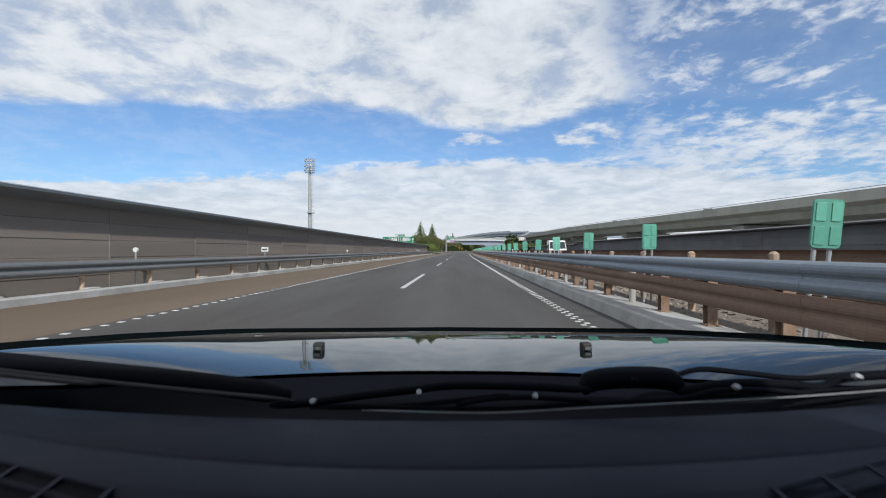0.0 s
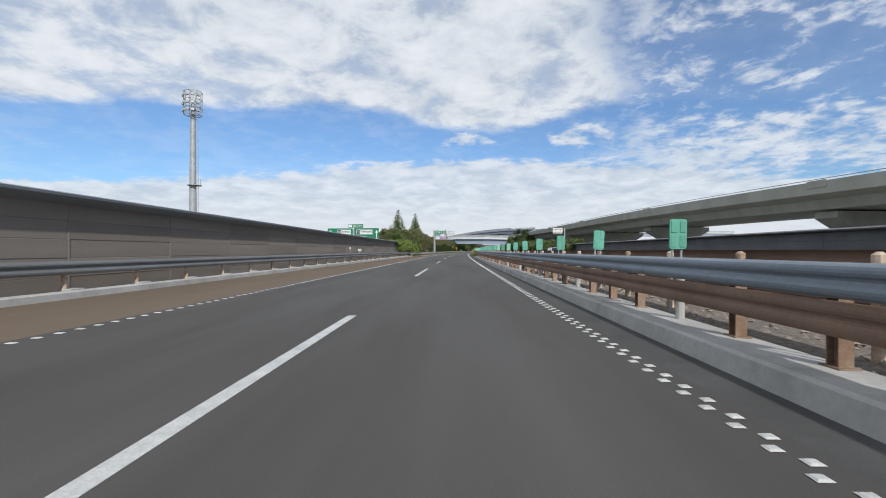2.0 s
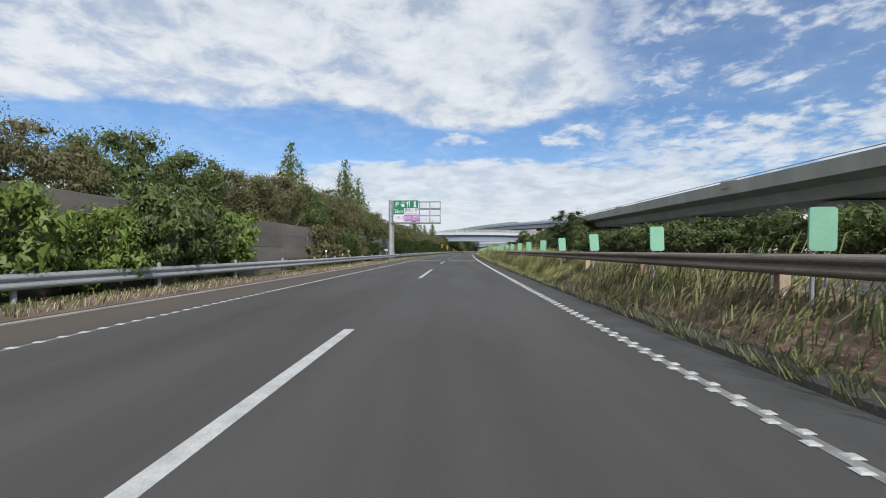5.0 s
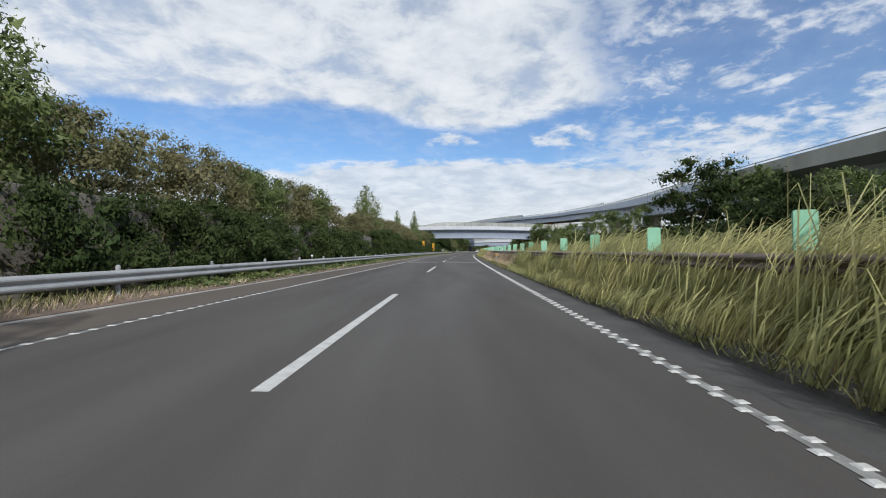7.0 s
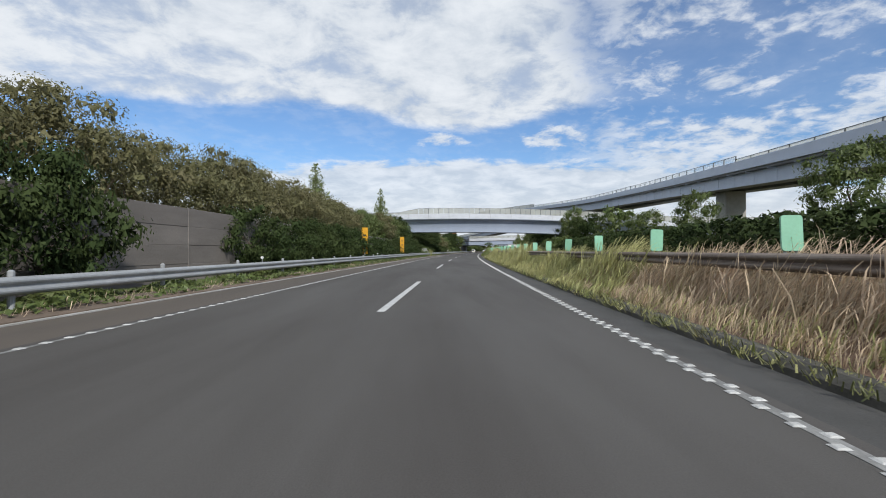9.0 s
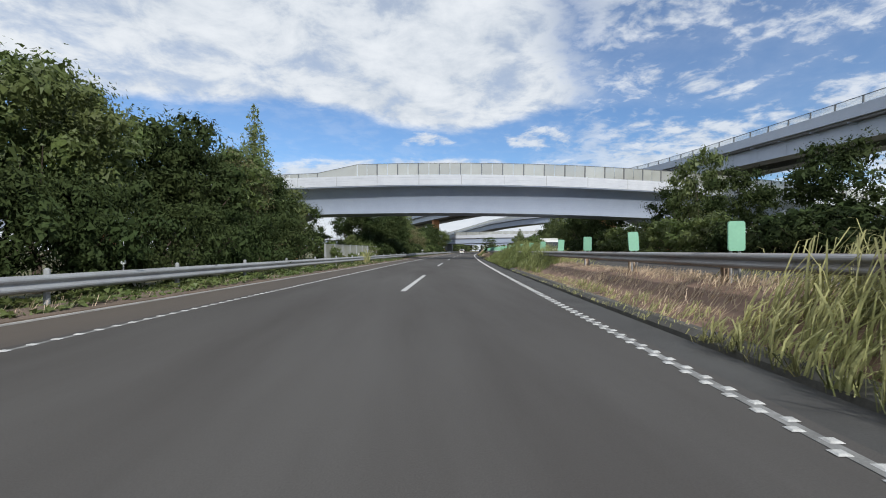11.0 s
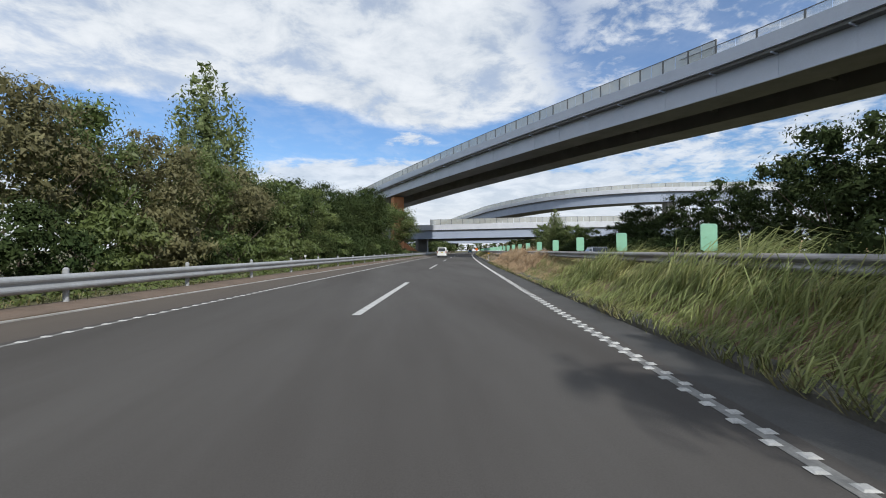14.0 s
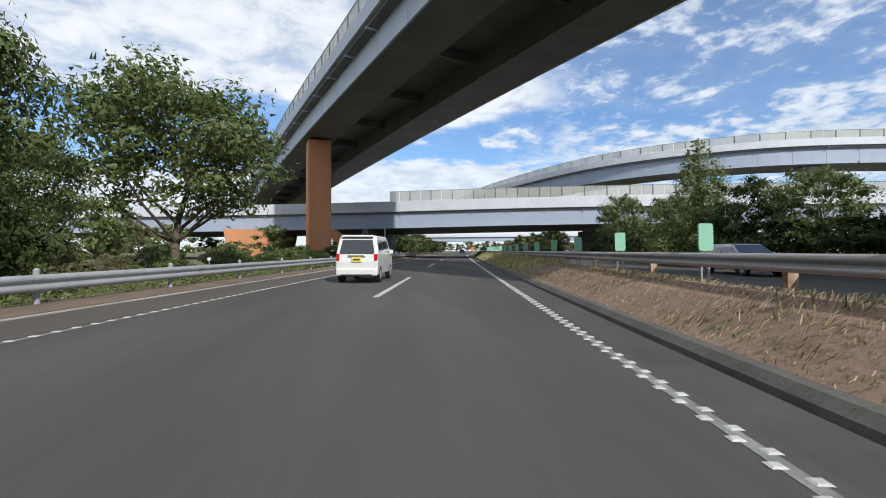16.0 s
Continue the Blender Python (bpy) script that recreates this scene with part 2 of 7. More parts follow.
# shade under the bridges is put into this dark colour of undersides and webs
SOFFIT = mat("shade_dark_steel", (0.150, 0.148, 0.142), 0.6, dark=(0.105, 0.104, 0.100), scale=0.4, amount=0.8, fine=10, grain=0.08)
SCREEN = mat("frosted_screen", (0.68, 0.68, 0.62), 0.3, dark=(0.58, 0.58, 0.52), scale=0.8, amount=0.6, fine=14, translucent=0.55, grain=0.05, objrand=0.10, clear=0.42)
CLEARSCREEN = mat("clear_screen", (0.62, 0.66, 0.66), 0.25, dark=(0.54, 0.58, 0.58), scale=0.8, amount=0.6, fine=14, translucent=0.4, grain=0.05, objrand=0.10, clear=0.72)
GRAVEL = mat("grey_gravel", (0.215, 0.172, 0.132), 0.95, dark=(0.085, 0.075, 0.065), scale=9.0, amount=0.95, fine=35, bump=0.8, grain=0.4)
STONE = mat("gravel_stone", (0.22, 0.188, 0.155), 0.95, dark=(0.17, 0.145, 0.12), scale=3.0, amount=0.8, fine=40, bump=0.3, island=0.4)
BARK = mat("bark", (0.115, 0.085, 0.062), 0.9, dark=(0.06, 0.045, 0.035), scale=4, amount=0.8, fine=35, bump=0.6)
IVY = mat("ivy_leaf", (0.190, 0.250, 0.060), 0.5, dark=(0.140, 0.195, 0.048), scale=0.5, amount=0.8, fine=1.3, bump=0.0, island=0.25, translucent=0.36, spec=0.3)
LEAF = mat("leaf", (0.098, 0.140, 0.042), 0.5, dark=(0.126, 0.140, 0.050), scale=0.30, amount=0.75, fine=1.3, bump=0.0, island=0.22, translucent=0.34, spec=0.3)
LEAFD = mat("dark_leaf", (0.034, 0.054, 0.019), 0.65, dark=(0.052, 0.064, 0.023), scale=0.35, amount=0.8, fine=1.4, bump=0.0, island=0.22, translucent=0.16, spec=0.07)
LEAFO = mat("olive_leaf", (0.152, 0.150, 0.068), 0.6, dark=(0.164, 0.143, 0.073), scale=0.3, amount=0.8, fine=1.3, bump=0.0, island=0.22, translucent=0.34, spec=0.3)
CONIF = mat("conifer_needles", (0.170, 0.202, 0.078), 0.6, dark=(0.115, 0.152, 0.055), scale=0.5, amount=0.8, fine=1.6, bump=0.0, island=0.25, translucent=0.3, spec=0.3)
GRASS = mat("tall_grass", (0.500, 0.470, 0.215), 0.6, dark=(0.335, 0.355, 0.150), scale=0.55, amount=0.9, fine=2.0, bump=0.0, island=0.32, translucent=0.48)
LUSH = mat("fresh_green_grass", (0.330, 0.350, 0.135), 0.6, dark=(0.205, 0.255, 0.090), scale=0.55, amount=0.9, fine=2.0, bump=0.0, island=0.32, translucent=0.48)
DRY = mat("dry_grass", (0.640, 0.500, 0.365), 0.7, dark=(0.500, 0.405, 0.255), scale=0.6, amount=0.8, fine=2.0, bump=0.0, island=0.35, translucent=0.40)
STRAW = mat("golden_grass", (0.500, 0.362, 0.230), 0.65, dark=(0.390, 0.285, 0.165), scale=0.5, amount=0.9, fine=2.0, bump=0.0, island=0.38, translucent=0.40)
WEED = mat("ground_weeds", (0.105, 0.130, 0.036), 0.6, dark=(0.200, 0.165, 0.080), scale=0.8, amount=0.9, fine=3.0, bump=0.0, island=0.4, translucent=0.2)
SOIL = mat("dry_soil", (0.262, 0.170, 0.122), 0.95, dark=(0.170, 0.112, 0.080), scale=0.7, amount=0.9, fine=12, bump=0.6)
DIRT = mat("brown_dirt", (0.165, 0.120, 0.090), 0.95, dark=(0.105, 0.080, 0.058), scale=1.1, amount=0.9, fine=25, bump=0.5)
TURF = mat("verge_turf", (0.085, 0.095, 0.035), 0.95, dark=(0.125, 0.098, 0.052), scale=0.5, amount=0.9, fine=10, bump=0.6)
WHITECAR = mat("white_car_paint", (0.622, 0.622, 0.605), 0.22, dark=(0.588, 0.588, 0.571), scale=1, amount=0.4, bump=0.0, coat=0.6)
SILVERCAR = mat("silver_car_paint", (0.42, 0.44, 0.47), 0.25, 0.4, dark=(0.38, 0.40, 0.43), scale=1, amount=0.4, bump=0.0, coat=0.6)
BLUECAR = mat("teal_car_paint", (0.04, 0.12, 0.17), 0.25, 0.3, bump=0.0, coat=0.6)
BLACKCAR = mat("black_car_paint", (0.006, 0.009, 0.010), 0.02, 0.0, dark=(0.005, 0.007, 0.008), scale=2, amount=0.5, fine=200, bump=0.0, coat=0.0, spec=0.17)
CARGLASS = mat("dark_car_glass", (0.02, 0.025, 0.03), 0.06, bump=0.0, coat=1.0)
RUBBER = mat("black_rubber", (0.016, 0.016, 0.017), 0.7, fine=120, bump=0.1)
DASH = mat("dashboard_plastic", (0.0088, 0.0115, 0.0220), 0.55, dark=(0.0066, 0.0088, 0.0175), scale=3, amount=0.5, fine=900, bump=0.35, spec=0.16)
PITCH = mat("black_trim_plastic", (0.0030, 0.0040, 0.0065), 0.7, dark=(0.0022, 0.0030, 0.0050), scale=6, amount=0.5, fine=400, bump=0.15, spec=0.06)
CHROME = mat("bright_metal", (0.6, 0.6, 0.6), 0.25, 0.9, bump=0.0)
REDLAMP = mat("red_lamp_lens", (0.42, 0.012, 0.012), 0.2, bump=0.0, coat=1.0)
PLATEY = mat("yellow_plate", (0.75, 0.62, 0.10), 0.5)
BOXBLUE = mat("truck_blue", (0.03, 0.05, 0.20), 0.4)
BOXGREEN = mat("truck_green", (0.06, 0.30, 0.11), 0.4)
BOXGREY = mat("truck_box_panel", (0.55, 0.55, 0.53), 0.45, dark=(0.48, 0.48, 0.46), scale=0.8, amount=0.5)

# ---- tools ----
# heading of the carriageway (degrees right of +y) by chainage (m)
_HS = (-120, -20, 40, 80, 120, 160, 200, 240, 280, 320, 360, 400, 440, 480, 520, 600, 700, 1200)
_HD = (0.3, 0.47, 0.75, 0.99, 1.58, 2.38, 3.16, 4.01, 5.23, 6.47, 7.54, 8.5, 9.35, 9.93, 10.46, 11.5, 12.3, 12.3)
_S = np.arange(-120.0, 1200.5, 0.5)
_TH = np.radians(np.interp(_S, _HS, _HD))
_RX = np.concatenate([[0], np.cumsum(np.sin(_TH[:-1]) * 0.5)])
_RY = np.concatenate([[0], np.cumsum(np.cos(_TH[:-1]) * 0.5)])
_RX -= np.interp(0, _S, _RX)
_RY -= np.interp(0, _S, _RY)


def heading(s):
    return np.interp(s, _S, _TH)


def road(s, u=0.0, z=0.0):
    """World place at chainage s, u metres right of the lane's middle, height z."""
    s, u, z = np.broadcast_arrays(np.asarray(s, float), np.asarray(u, float), np.asarray(z, float))
    th = heading(s)
    return np.stack([np.interp(s, _S, _RX) + u * np.cos(th), np.interp(s, _S, _RY) - u * np.sin(th), z], -1)


def at(s, u, z=0.0, turn=0.0):
    """Pose at the road, x to the right, y ahead; turn in degrees anticlockwise."""
    p = road(s, u, z)
    return pose(float(p[0]), float(p[1]), float(p[2]), 0, 0, turn - math.degrees(float(heading(s))))


class Geo:
    def __init__(self):
        self.v, self.f, self.n = [], [], 0

    def add(self, verts, faces):
        verts = np.asarray(verts, float).reshape(-1, 3)
        self.v.append(verts)
        self.f.extend([tuple(int(i) + self.n for i in q) for q in faces])
        self.n += len(verts)
        return self

    def box(self, x0, x1, y0, y1, z0, z1, m=None, bev=0.0):
        if bev:
            return self.rbox(x0, x1, y0, y1, z0, z1, bev, m)
        v = np.array([(x, y, z) for z in (z0, z1) for y in (y0, y1) for x in (x0, x1)])
        if m is not None:
            v = np.array([m @ Vector(p) for p in v])
        return self.add(v, [(0, 2, 3, 1), (4, 5, 7, 6), (0, 1, 5, 4), (2, 6, 7, 3), (0, 4, 6, 2), (1, 3, 7, 5)])

    def rbox(self, x0, x1, y0, y1, z0, z1, r, m=None):
        """A box whose eight corners and twelve edges are cut off by r."""
        bm = bmesh.new()
        bmesh.ops.create_cube(bm, size=1)
        for p in bm.verts:
            p.co = Vector((x0 if p.co.x < 0 else x1, y0 if p.co.y < 0 else y1, z0 if p.co.z < 0 else z1))
        bmesh.ops.bevel(bm, geom=bm.edges[:], offset=r, segments=2, affect="EDGES", profile=0.5)
        if m is not None:
            bmesh.ops.transform(bm, matrix=m, verts=bm.verts[:])
        bm.verts.index_update()
        self.add([p.co[:] for p in bm.verts], [[q.index for q in f.verts] for f in bm.faces])
        bm.free()
        return self

    def tube(self, p0, p1, r0, r1=None, n=8, cap=True):
        p0, p1 = np.asarray(p0, float), np.asarray(p1, float)
        r1 = r0 if r1 is None else r1
        d = p1 - p0
        d = d / (np.linalg.norm(d) + 1e-9)
        a = np.cross(d, (0, 0, 1) if abs(d[2]) < 0.9 else (1, 0, 0))
        a /= np.linalg.norm(a)
        b = np.cross(d, a)
        k = np.arange(n) * 2 * np.pi / n
        ring = np.cos(k)[:, None] * a + np.sin(k)[:, None] * b
        v = np.concatenate([p0 + ring * r0, p1 + ring * r1])
        f = [(i, (i + 1) % n, n + (i + 1) % n, n + i) for i in range(n)]
        if cap:
            f += [tuple(range(n - 1, -1, -1)), tuple(range(n, 2 * n))]
        return self.add(v, f)

    def sweep(self, rows, closed=True, cap=True):
        """rows: array (stations, profile points, 3)."""
        rows = np.asarray(rows, float)
        a, k = rows.shape[:2]
        f = []
        kk = k if closed else k - 1
        for i in range(a - 1):
            for j in range(kk):
                j2 = (j + 1) % k
                f.append((i * k + j, i * k + j2, (i + 1) * k + j2, (i + 1) * k + j))
        if closed and cap:
            f += [tuple(range(k - 1, -1, -1)), tuple((a - 1) * k + j for j in range(k))]
        return self.add(rows.reshape(-1, 3), f)

    def data(self, name, material, smooth=False):
        me = bpy.data.meshes.new(name)
        me.from_pydata(np.concatenate(self.v).tolist() if self.v else [], [], self.f)
        for m in material if isinstance(material, (list, tuple)) else [material]:
            me.materials.append(m)
        if smooth:
            me.shade_smooth()
        me.update()
        bm = bmesh.new()
        bm.from_mesh(me)
        bmesh.ops.recalc_face_normals(bm, faces=bm.faces[:])
        bm.to_mesh(me)
        bm.free()
        return me


def part(name, geo, material, parent, label="", smooth=False, m=None):
    """One mesh object under a thing or a part; geo is a Geo or mesh data."""
    data = geo.data(name, material, smooth) if isinstance(geo, Geo) else geo
    ob = new(name, data)
    ob.parent = parent
    if m is not None:
        ob.matrix_basis = m
    if label:
        tagged(ob, label)
    return ob


def thing(name, m, label, category, group="", kind=""):
    """An Empty at the base of a thing, which carries its parts."""
    ob = new(name)
    ob.empty_display_size = 0.2
    ob.matrix_basis = m
    return tagged(ob, label, category, group, kind)


def single(name, geo, material, label, category, group="", kind="", smooth=False):
    data = geo.data(name, material, smooth) if isinstance(geo, Geo) else geo
    return tagged(new(name, data), label, category, group, kind)


def along(profile, s0, s1, step=4.0, ufun=None):
    """Stations of a profile [(u, z)] carried along the road."""
    s = np.linspace(s0, s1, max(2, int(math.ceil((s1 - s0) / step)) + 1))
    rows = []
    for q in s:
        du = ufun(q) if ufun else 0.0
        rows.append(road(q, [p[0] + du for p in profile], [p[1] for p in profile]))
    return np.array(rows)


def spline(xs, vs, x):
    xs, vs, x = np.asarray(xs, float), np.asarray(vs, float), np.asarray(x, float)
    m = np.gradient(vs, xs)
    i = np.clip(np.searchsorted(xs, x) - 1, 0, len(xs) - 2)
    h = xs[i + 1] - xs[i]
    t = (x - xs[i]) / h
    return (2 * t**3 - 3 * t**2 + 1) * vs[i] + (t**3 - 2 * t**2 + t) * h * m[i] + (-2 * t**3 + 3 * t**2) * vs[i + 1] + (t**3 - t**2) * h * m[i + 1]


def carry(path, profile):
    """Stations of a profile [(right, up)] carried along a world path (n, 3)."""
    path = np.asarray(path, float)
    d = np.gradient(path[:, :2], axis=0)
    d /= np.linalg.norm(d, axis=1)[:, None]
    r = np.stack([d[:, 1], -d[:, 0]], -1)
    rows = np.zeros((len(path), len(profile), 3))
    for j, (o, h) in enumerate(profile):
        rows[:, j, :2] = path[:, :2] + r * o
        rows[:, j, 2] = path[:, 2] + h
    return rows


def letters(text, size, m, material, parent, name="lettering", align="LEFT", label=""):
    cu = bpy.data.curves.new(name, "FONT")
    cu.body, cu.size, cu.align_x, cu.extrude = text, size, align, 0.004
    tmp = bpy.data.objects.new("tmp", cu)
    scene.collection.objects.link(tmp)
    bpy.context.view_layer.update()
    me = bpy.data.meshes.new_from_object(tmp.evaluated_get(bpy.context.evaluated_depsgraph_get()))
    bpy.data.objects.remove(tmp)
    me.materials.clear()
    me.materials.append(material)
    return part(name, me, material, parent, label or "lettering that reads " + text, m=m)

# ---- ground and carriageways ----
END_R = 124.0     # here the double rail beside the passing lane gives way to the grassy median
END_L = 138.0     # here the kerb and rail under the noise wall end

g = Geo()
g.add([(-2500, -2500, -0.25), (2500, -2500, -0.25), (2500, 2500, -0.25), (-2500, 2500, -0.25)], [(0, 1, 2, 3)])
single("ground", g, TURF, "dry green grassland round the motorway", "ground", kind="structure")


def strip(name, profile, s0, s1, material, label, category="road", step=4.0, ufun=None, closed=True):
    return single(name, Geo().sweep(along(profile, s0, s1, step, ufun), closed), material, label, category, kind="structure")


strip("road", [(-5.42, -0.2), (2.2, -0.2), (2.2, 0), (-5.42, 0)], -60, 900, ASPHALT, "dark grey asphalt carriageway with two lanes", "road")
strip("shoulder_1", [(-8.8, -0.2), (-5.42, -0.2), (-5.42, 0), (-8.8, 0)], -60, END_L, TAN, "tan coloured asphalt hard shoulder", "shoulder")
strip("shoulder_2", [(-6.98, -0.2), (-5.42, -0.2), (-5.42, 0), (-6.98, 0)], END_L, 900, SHOULDER, "brownish asphalt hard shoulder", "shoulder")
strip("gutter", [(2.2, -0.2), (2.76, -0.2), (2.76, 0.004), (2.2, 0.0)], -60, 900, GUTTER, "narrow gutter strip, darker than the carriageway", "gutter")
strip("opposite_road", [(5.0, -0.2), (17.6, -0.2), (17.6, 0.0), (5.0, 0.0)], -60, 900, ASPHALT, "asphalt carriageway for oncoming traffic", "road")

# kerbs
strip("kerb_1", [(2.66, -0.2), (3.36, -0.2), (3.36, 0.195), (2.75, 0.21), (2.71, 0.185), (2.67, 0.0)], -60, END_R, CURBM, "pale concrete kerb under the double crash barrier", "kerb")
strip("kerb_2", [(2.76, -0.2), (3.05, -0.2), (3.05, 0.13), (2.90, 0.13), (2.80, 0.06)], END_R, 900, DIRTY, "dark weathered low concrete kerb beside grass", "kerb")
strip("kerb_3", [(-9.02, -0.2), (-8.80, -0.2), (-8.80, 0.15), (-8.84, 0.18), (-9.02, 0.18)], -60, END_L, CURBM, "white stained concrete kerb below the crash barrier", "kerb")
strip("verge_1", [(-9.62, -0.2), (-9.02, -0.2), (-9.02, 0.12), (-9.62, 0.12)], -60, END_L, CONCRETE, "narrow concrete strip at the foot of the noise wall", "verge")
strip("verge_2", [(-40, -0.24), (-6.98, -0.24), (-6.98, 0.02), (-7.5, 0.08), (-9.5, 0.06), (-12, -0.1), (-40, -0.22)], END_L, 560, TURF, "grassy verge behind the hard shoulder", "verge")
strip("verge_4", [(-7.9, -0.2), (-6.985, -0.2), (-6.985, 0.045), (-7.5, 0.10), (-7.9, 0.10)], END_L, 560, DIRT, "strip of bare brown dirt before the crash barrier", "verge")
strip("median_1", [(3.36, -0.2), (5.0, -0.2), (5.0, 0.03), (4.3, 0.10), (3.36, 0.13)], -60, END_R, GRAVEL, "gravelly soil of the central reserve", "median")
MED = [(3.05, -0.2), (5.9, -0.2), (5.9, 0.02), (5.3, 0.36), (4.75, 0.58), (4.1, 0.62), (3.75, 0.50), (3.35, 0.26), (3.05, 0.11)]
strip("median_2", MED, END_R, 560, SOIL, "earth mound of the central reserve, grass growing on it", "median")
strip("verge_3", [(17.6, -0.2), (60, -0.2), (60, -0.05), (20, 0.1), (17.6, 0.02)], -60, 560, TURF, "weedy verge beyond the oncoming carriageway", "verge")

# pale strip hidden behind the wall, added to bounce light under the viaduct
strip("service_ground", [(20.6, -0.2), (58, -0.2), (58, 0.06), (20.6, 0.13)], -60, 226, CONCRETE, "unseen pale ground added to light the viaduct from below", "ground")

# painted lines
marks = thing("lane_marking", Matrix(), "white dashed lane line on the asphalt", "road marking", kind="structure")
for k in range(-1, 34):
    a = 13.2 + 19.78 * k
    part("dash", Geo().sweep(along([(-1.70, 0.002), (-1.55, 0.002), (-1.55, 0.006), (-1.70, 0.006)], a, a + 7.9, 4)), PAINT, marks)
for k, (a, w) in enumerate(((181.1, 0.22), (181.75, 0.22), (182.4, 0.22), (230.3, 0.5))):
    for u0, u1 in ((-4.95, -2.15), (-1.35, 1.65)):
        part("cross_bar", Geo().sweep(along([(u0, 0.002), (u1, 0.002), (u1, 0.006), (u0, 0.006)], a, a + w, 1)), PAINT, marks)


def rumble(u, w, s0, s1, label, shift=0.0):
    """Raised white bars laid close together along the edge of the lane."""
    s = np.arange(s0 + shift, s1, 0.33)
    q = []
    for ds, du, z in ((0, -w, 0.005), (0, w, 0.005), (0.085, w, 0.005), (0.085, -w, 0.005), (0.015, -w + 0.015, 0.014), (0.015, w - 0.015, 0.014), (0.07, w - 0.015, 0.014), (0.07, -w + 0.015, 0.014)):
        q.append(road(s + ds, u + du, z))
    v = np.stack(q, 1).reshape(-1, 3)
    f = []
    for i in range(len(s)):
        o = i * 8
        f += [(o + 4, o + 5, o + 6, o + 7), (o, o + 1, o + 5, o + 4), (o + 1, o + 2, o + 6, o + 5), (o + 2, o + 3, o + 7, o + 6), (o + 3, o, o + 4, o + 7)]
    tagged(single("edge_line", Geo().add(v, f), PAINT, label, "road marking", kind="stuff"))


rumble(-5.22, 0.055, -20, 560, "raised white rumble bars edging the hard shoulder")
rumble(1.972, 0.045, -20, 560, "raised white rumble bars edging the passing lane")
rumble(2.066, 0.045, -20, 560, "second staggered row of raised white bars edging the passing lane", 0.165)
WORN = mat("worn_line_paint", (0.26, 0.26, 0.25), 0.7, dark=(0.11, 0.11, 0.105), scale=3.0, amount=0.9, fine=50)
for u, w in ((-5.22, 0.035), (2.02, 0.05)):
    strip("edge_paint", [(u - w, 0.001), (u + w, 0.001), (u + w, 0.0045), (u - w, 0.0045)], 126, 700, WORN, "worn white painted edge line", "road marking")
strip("edge_paint", [(5.95, 0.001), (6.10, 0.001), (6.10, 0.006), (5.95, 0.006)], -20, 560, PAINT, "white painted edge line of the oncoming carriageway", "road marking")
strip("shoulder_edge", [(-7.02, 0.001), (-6.9, 0.001), (-6.9, 0.024), (-7.02, 0.024)], END_L, 560, CURBM, "thin pale edging of the shoulder paving", "road marking")



def stones(s0, s1, u0, u1, n, seed):
    """Loose stones lying on the gravel."""
    r = np.random.default_rng(seed)
    s, u = r.uniform(s0, s1, n), r.uniform(u0, u1, n)
    k = r.uniform(0.02, 0.07, n)
    base = road(s, u, np.full(n, 0.10))
    six = np.array([(1, 0, 0), (-1, 0, 0), (0, 1, 0), (0, -1, 0), (0, 0, 0.75), (0, 0, -0.6)])
    v = base[:, None, :] + six[None] * k[:, None, None] * r.uniform(0.6, 1.4, (n, 6, 1))
    f = np.array([(0, 2, 4), (2, 1, 4), (1, 3, 4), (3, 0, 4), (2, 0, 5), (1, 2, 5), (3, 1, 5), (0, 3, 5)])
    F = (np.arange(n)[:, None, None] * 6 + f[None]).reshape(-1, 3)
    single("gravel", Geo().add(v.reshape(-1, 3), F), STONE, "loose grey gravel stones behind the kerb", "gravel", kind="stuff")


stones(-10, END_R, 3.38, 4.7, 5000, 3)

# ---- walls ----


def panel_data(name, length, h, material, t=0.10):
    g = Geo().rbox(-t / 2, t / 2, 0.0, length, 0.0, h, 0.014)
    return g.data(name, material)


def noise_wall(name, u, s0, s1, bay, rows, h, material, label, top=None, nmax=300, z0=0.0, post_mat=None):
    w = thing(name, Matrix(), label, "noise wall", kind="structure")
    pd = panel_data("panel", bay, h, material)
    pt = panel_data("panel", bay, h, top) if top else pd
    post = Geo().rbox(-0.056, 0.066, -0.03, 0.03, 0, rows * h + 0.01, 0.01).data("post", post_mat or material)
    rest = Geo()
    n, i = 0, 0
    s = s0
    while s < s1:
        part("post", post, None, w, m=at(s, u, z0))
        for r in range(rows):
            if n < nmax:
                part("panel", pt if r == rows - 1 else pd, None, w, m=at(s, u + 0.012 * ((i + r) % 2), z0 + r * h))
            else:
                m = at(s, u, z0 + r * h)
                rest.box(-0.05, 0.05, 0.02, bay - 0.02, 0.01, h - 0.01, m)
            n += 1
        s += bay
        i += 1
    if rest.n:
        tagged(part("panels", rest, material, w), kind="stuff")
    return w


w = noise_wall("wall_1", -9.72, -24, 134, 4.0, 5, 0.47, WALLM, "brown-grey noise wall of horizontal panels with a steel lip")
part("lip", Geo().sweep(along([(-9.80, 2.30), (-9.66, 2.30), (-9.20, 2.45), (-9.18, 2.51), (-9.24, 2.54), (-9.80, 2.42)], -24, 134)), BLUESTEEL, w, "grey steel lip leaning over the road")
noise_wall("wall_2", -9.95, 134, 302, 4.0, 4, 0.66, WALLG, "plain grey concrete panel wall behind bushes")
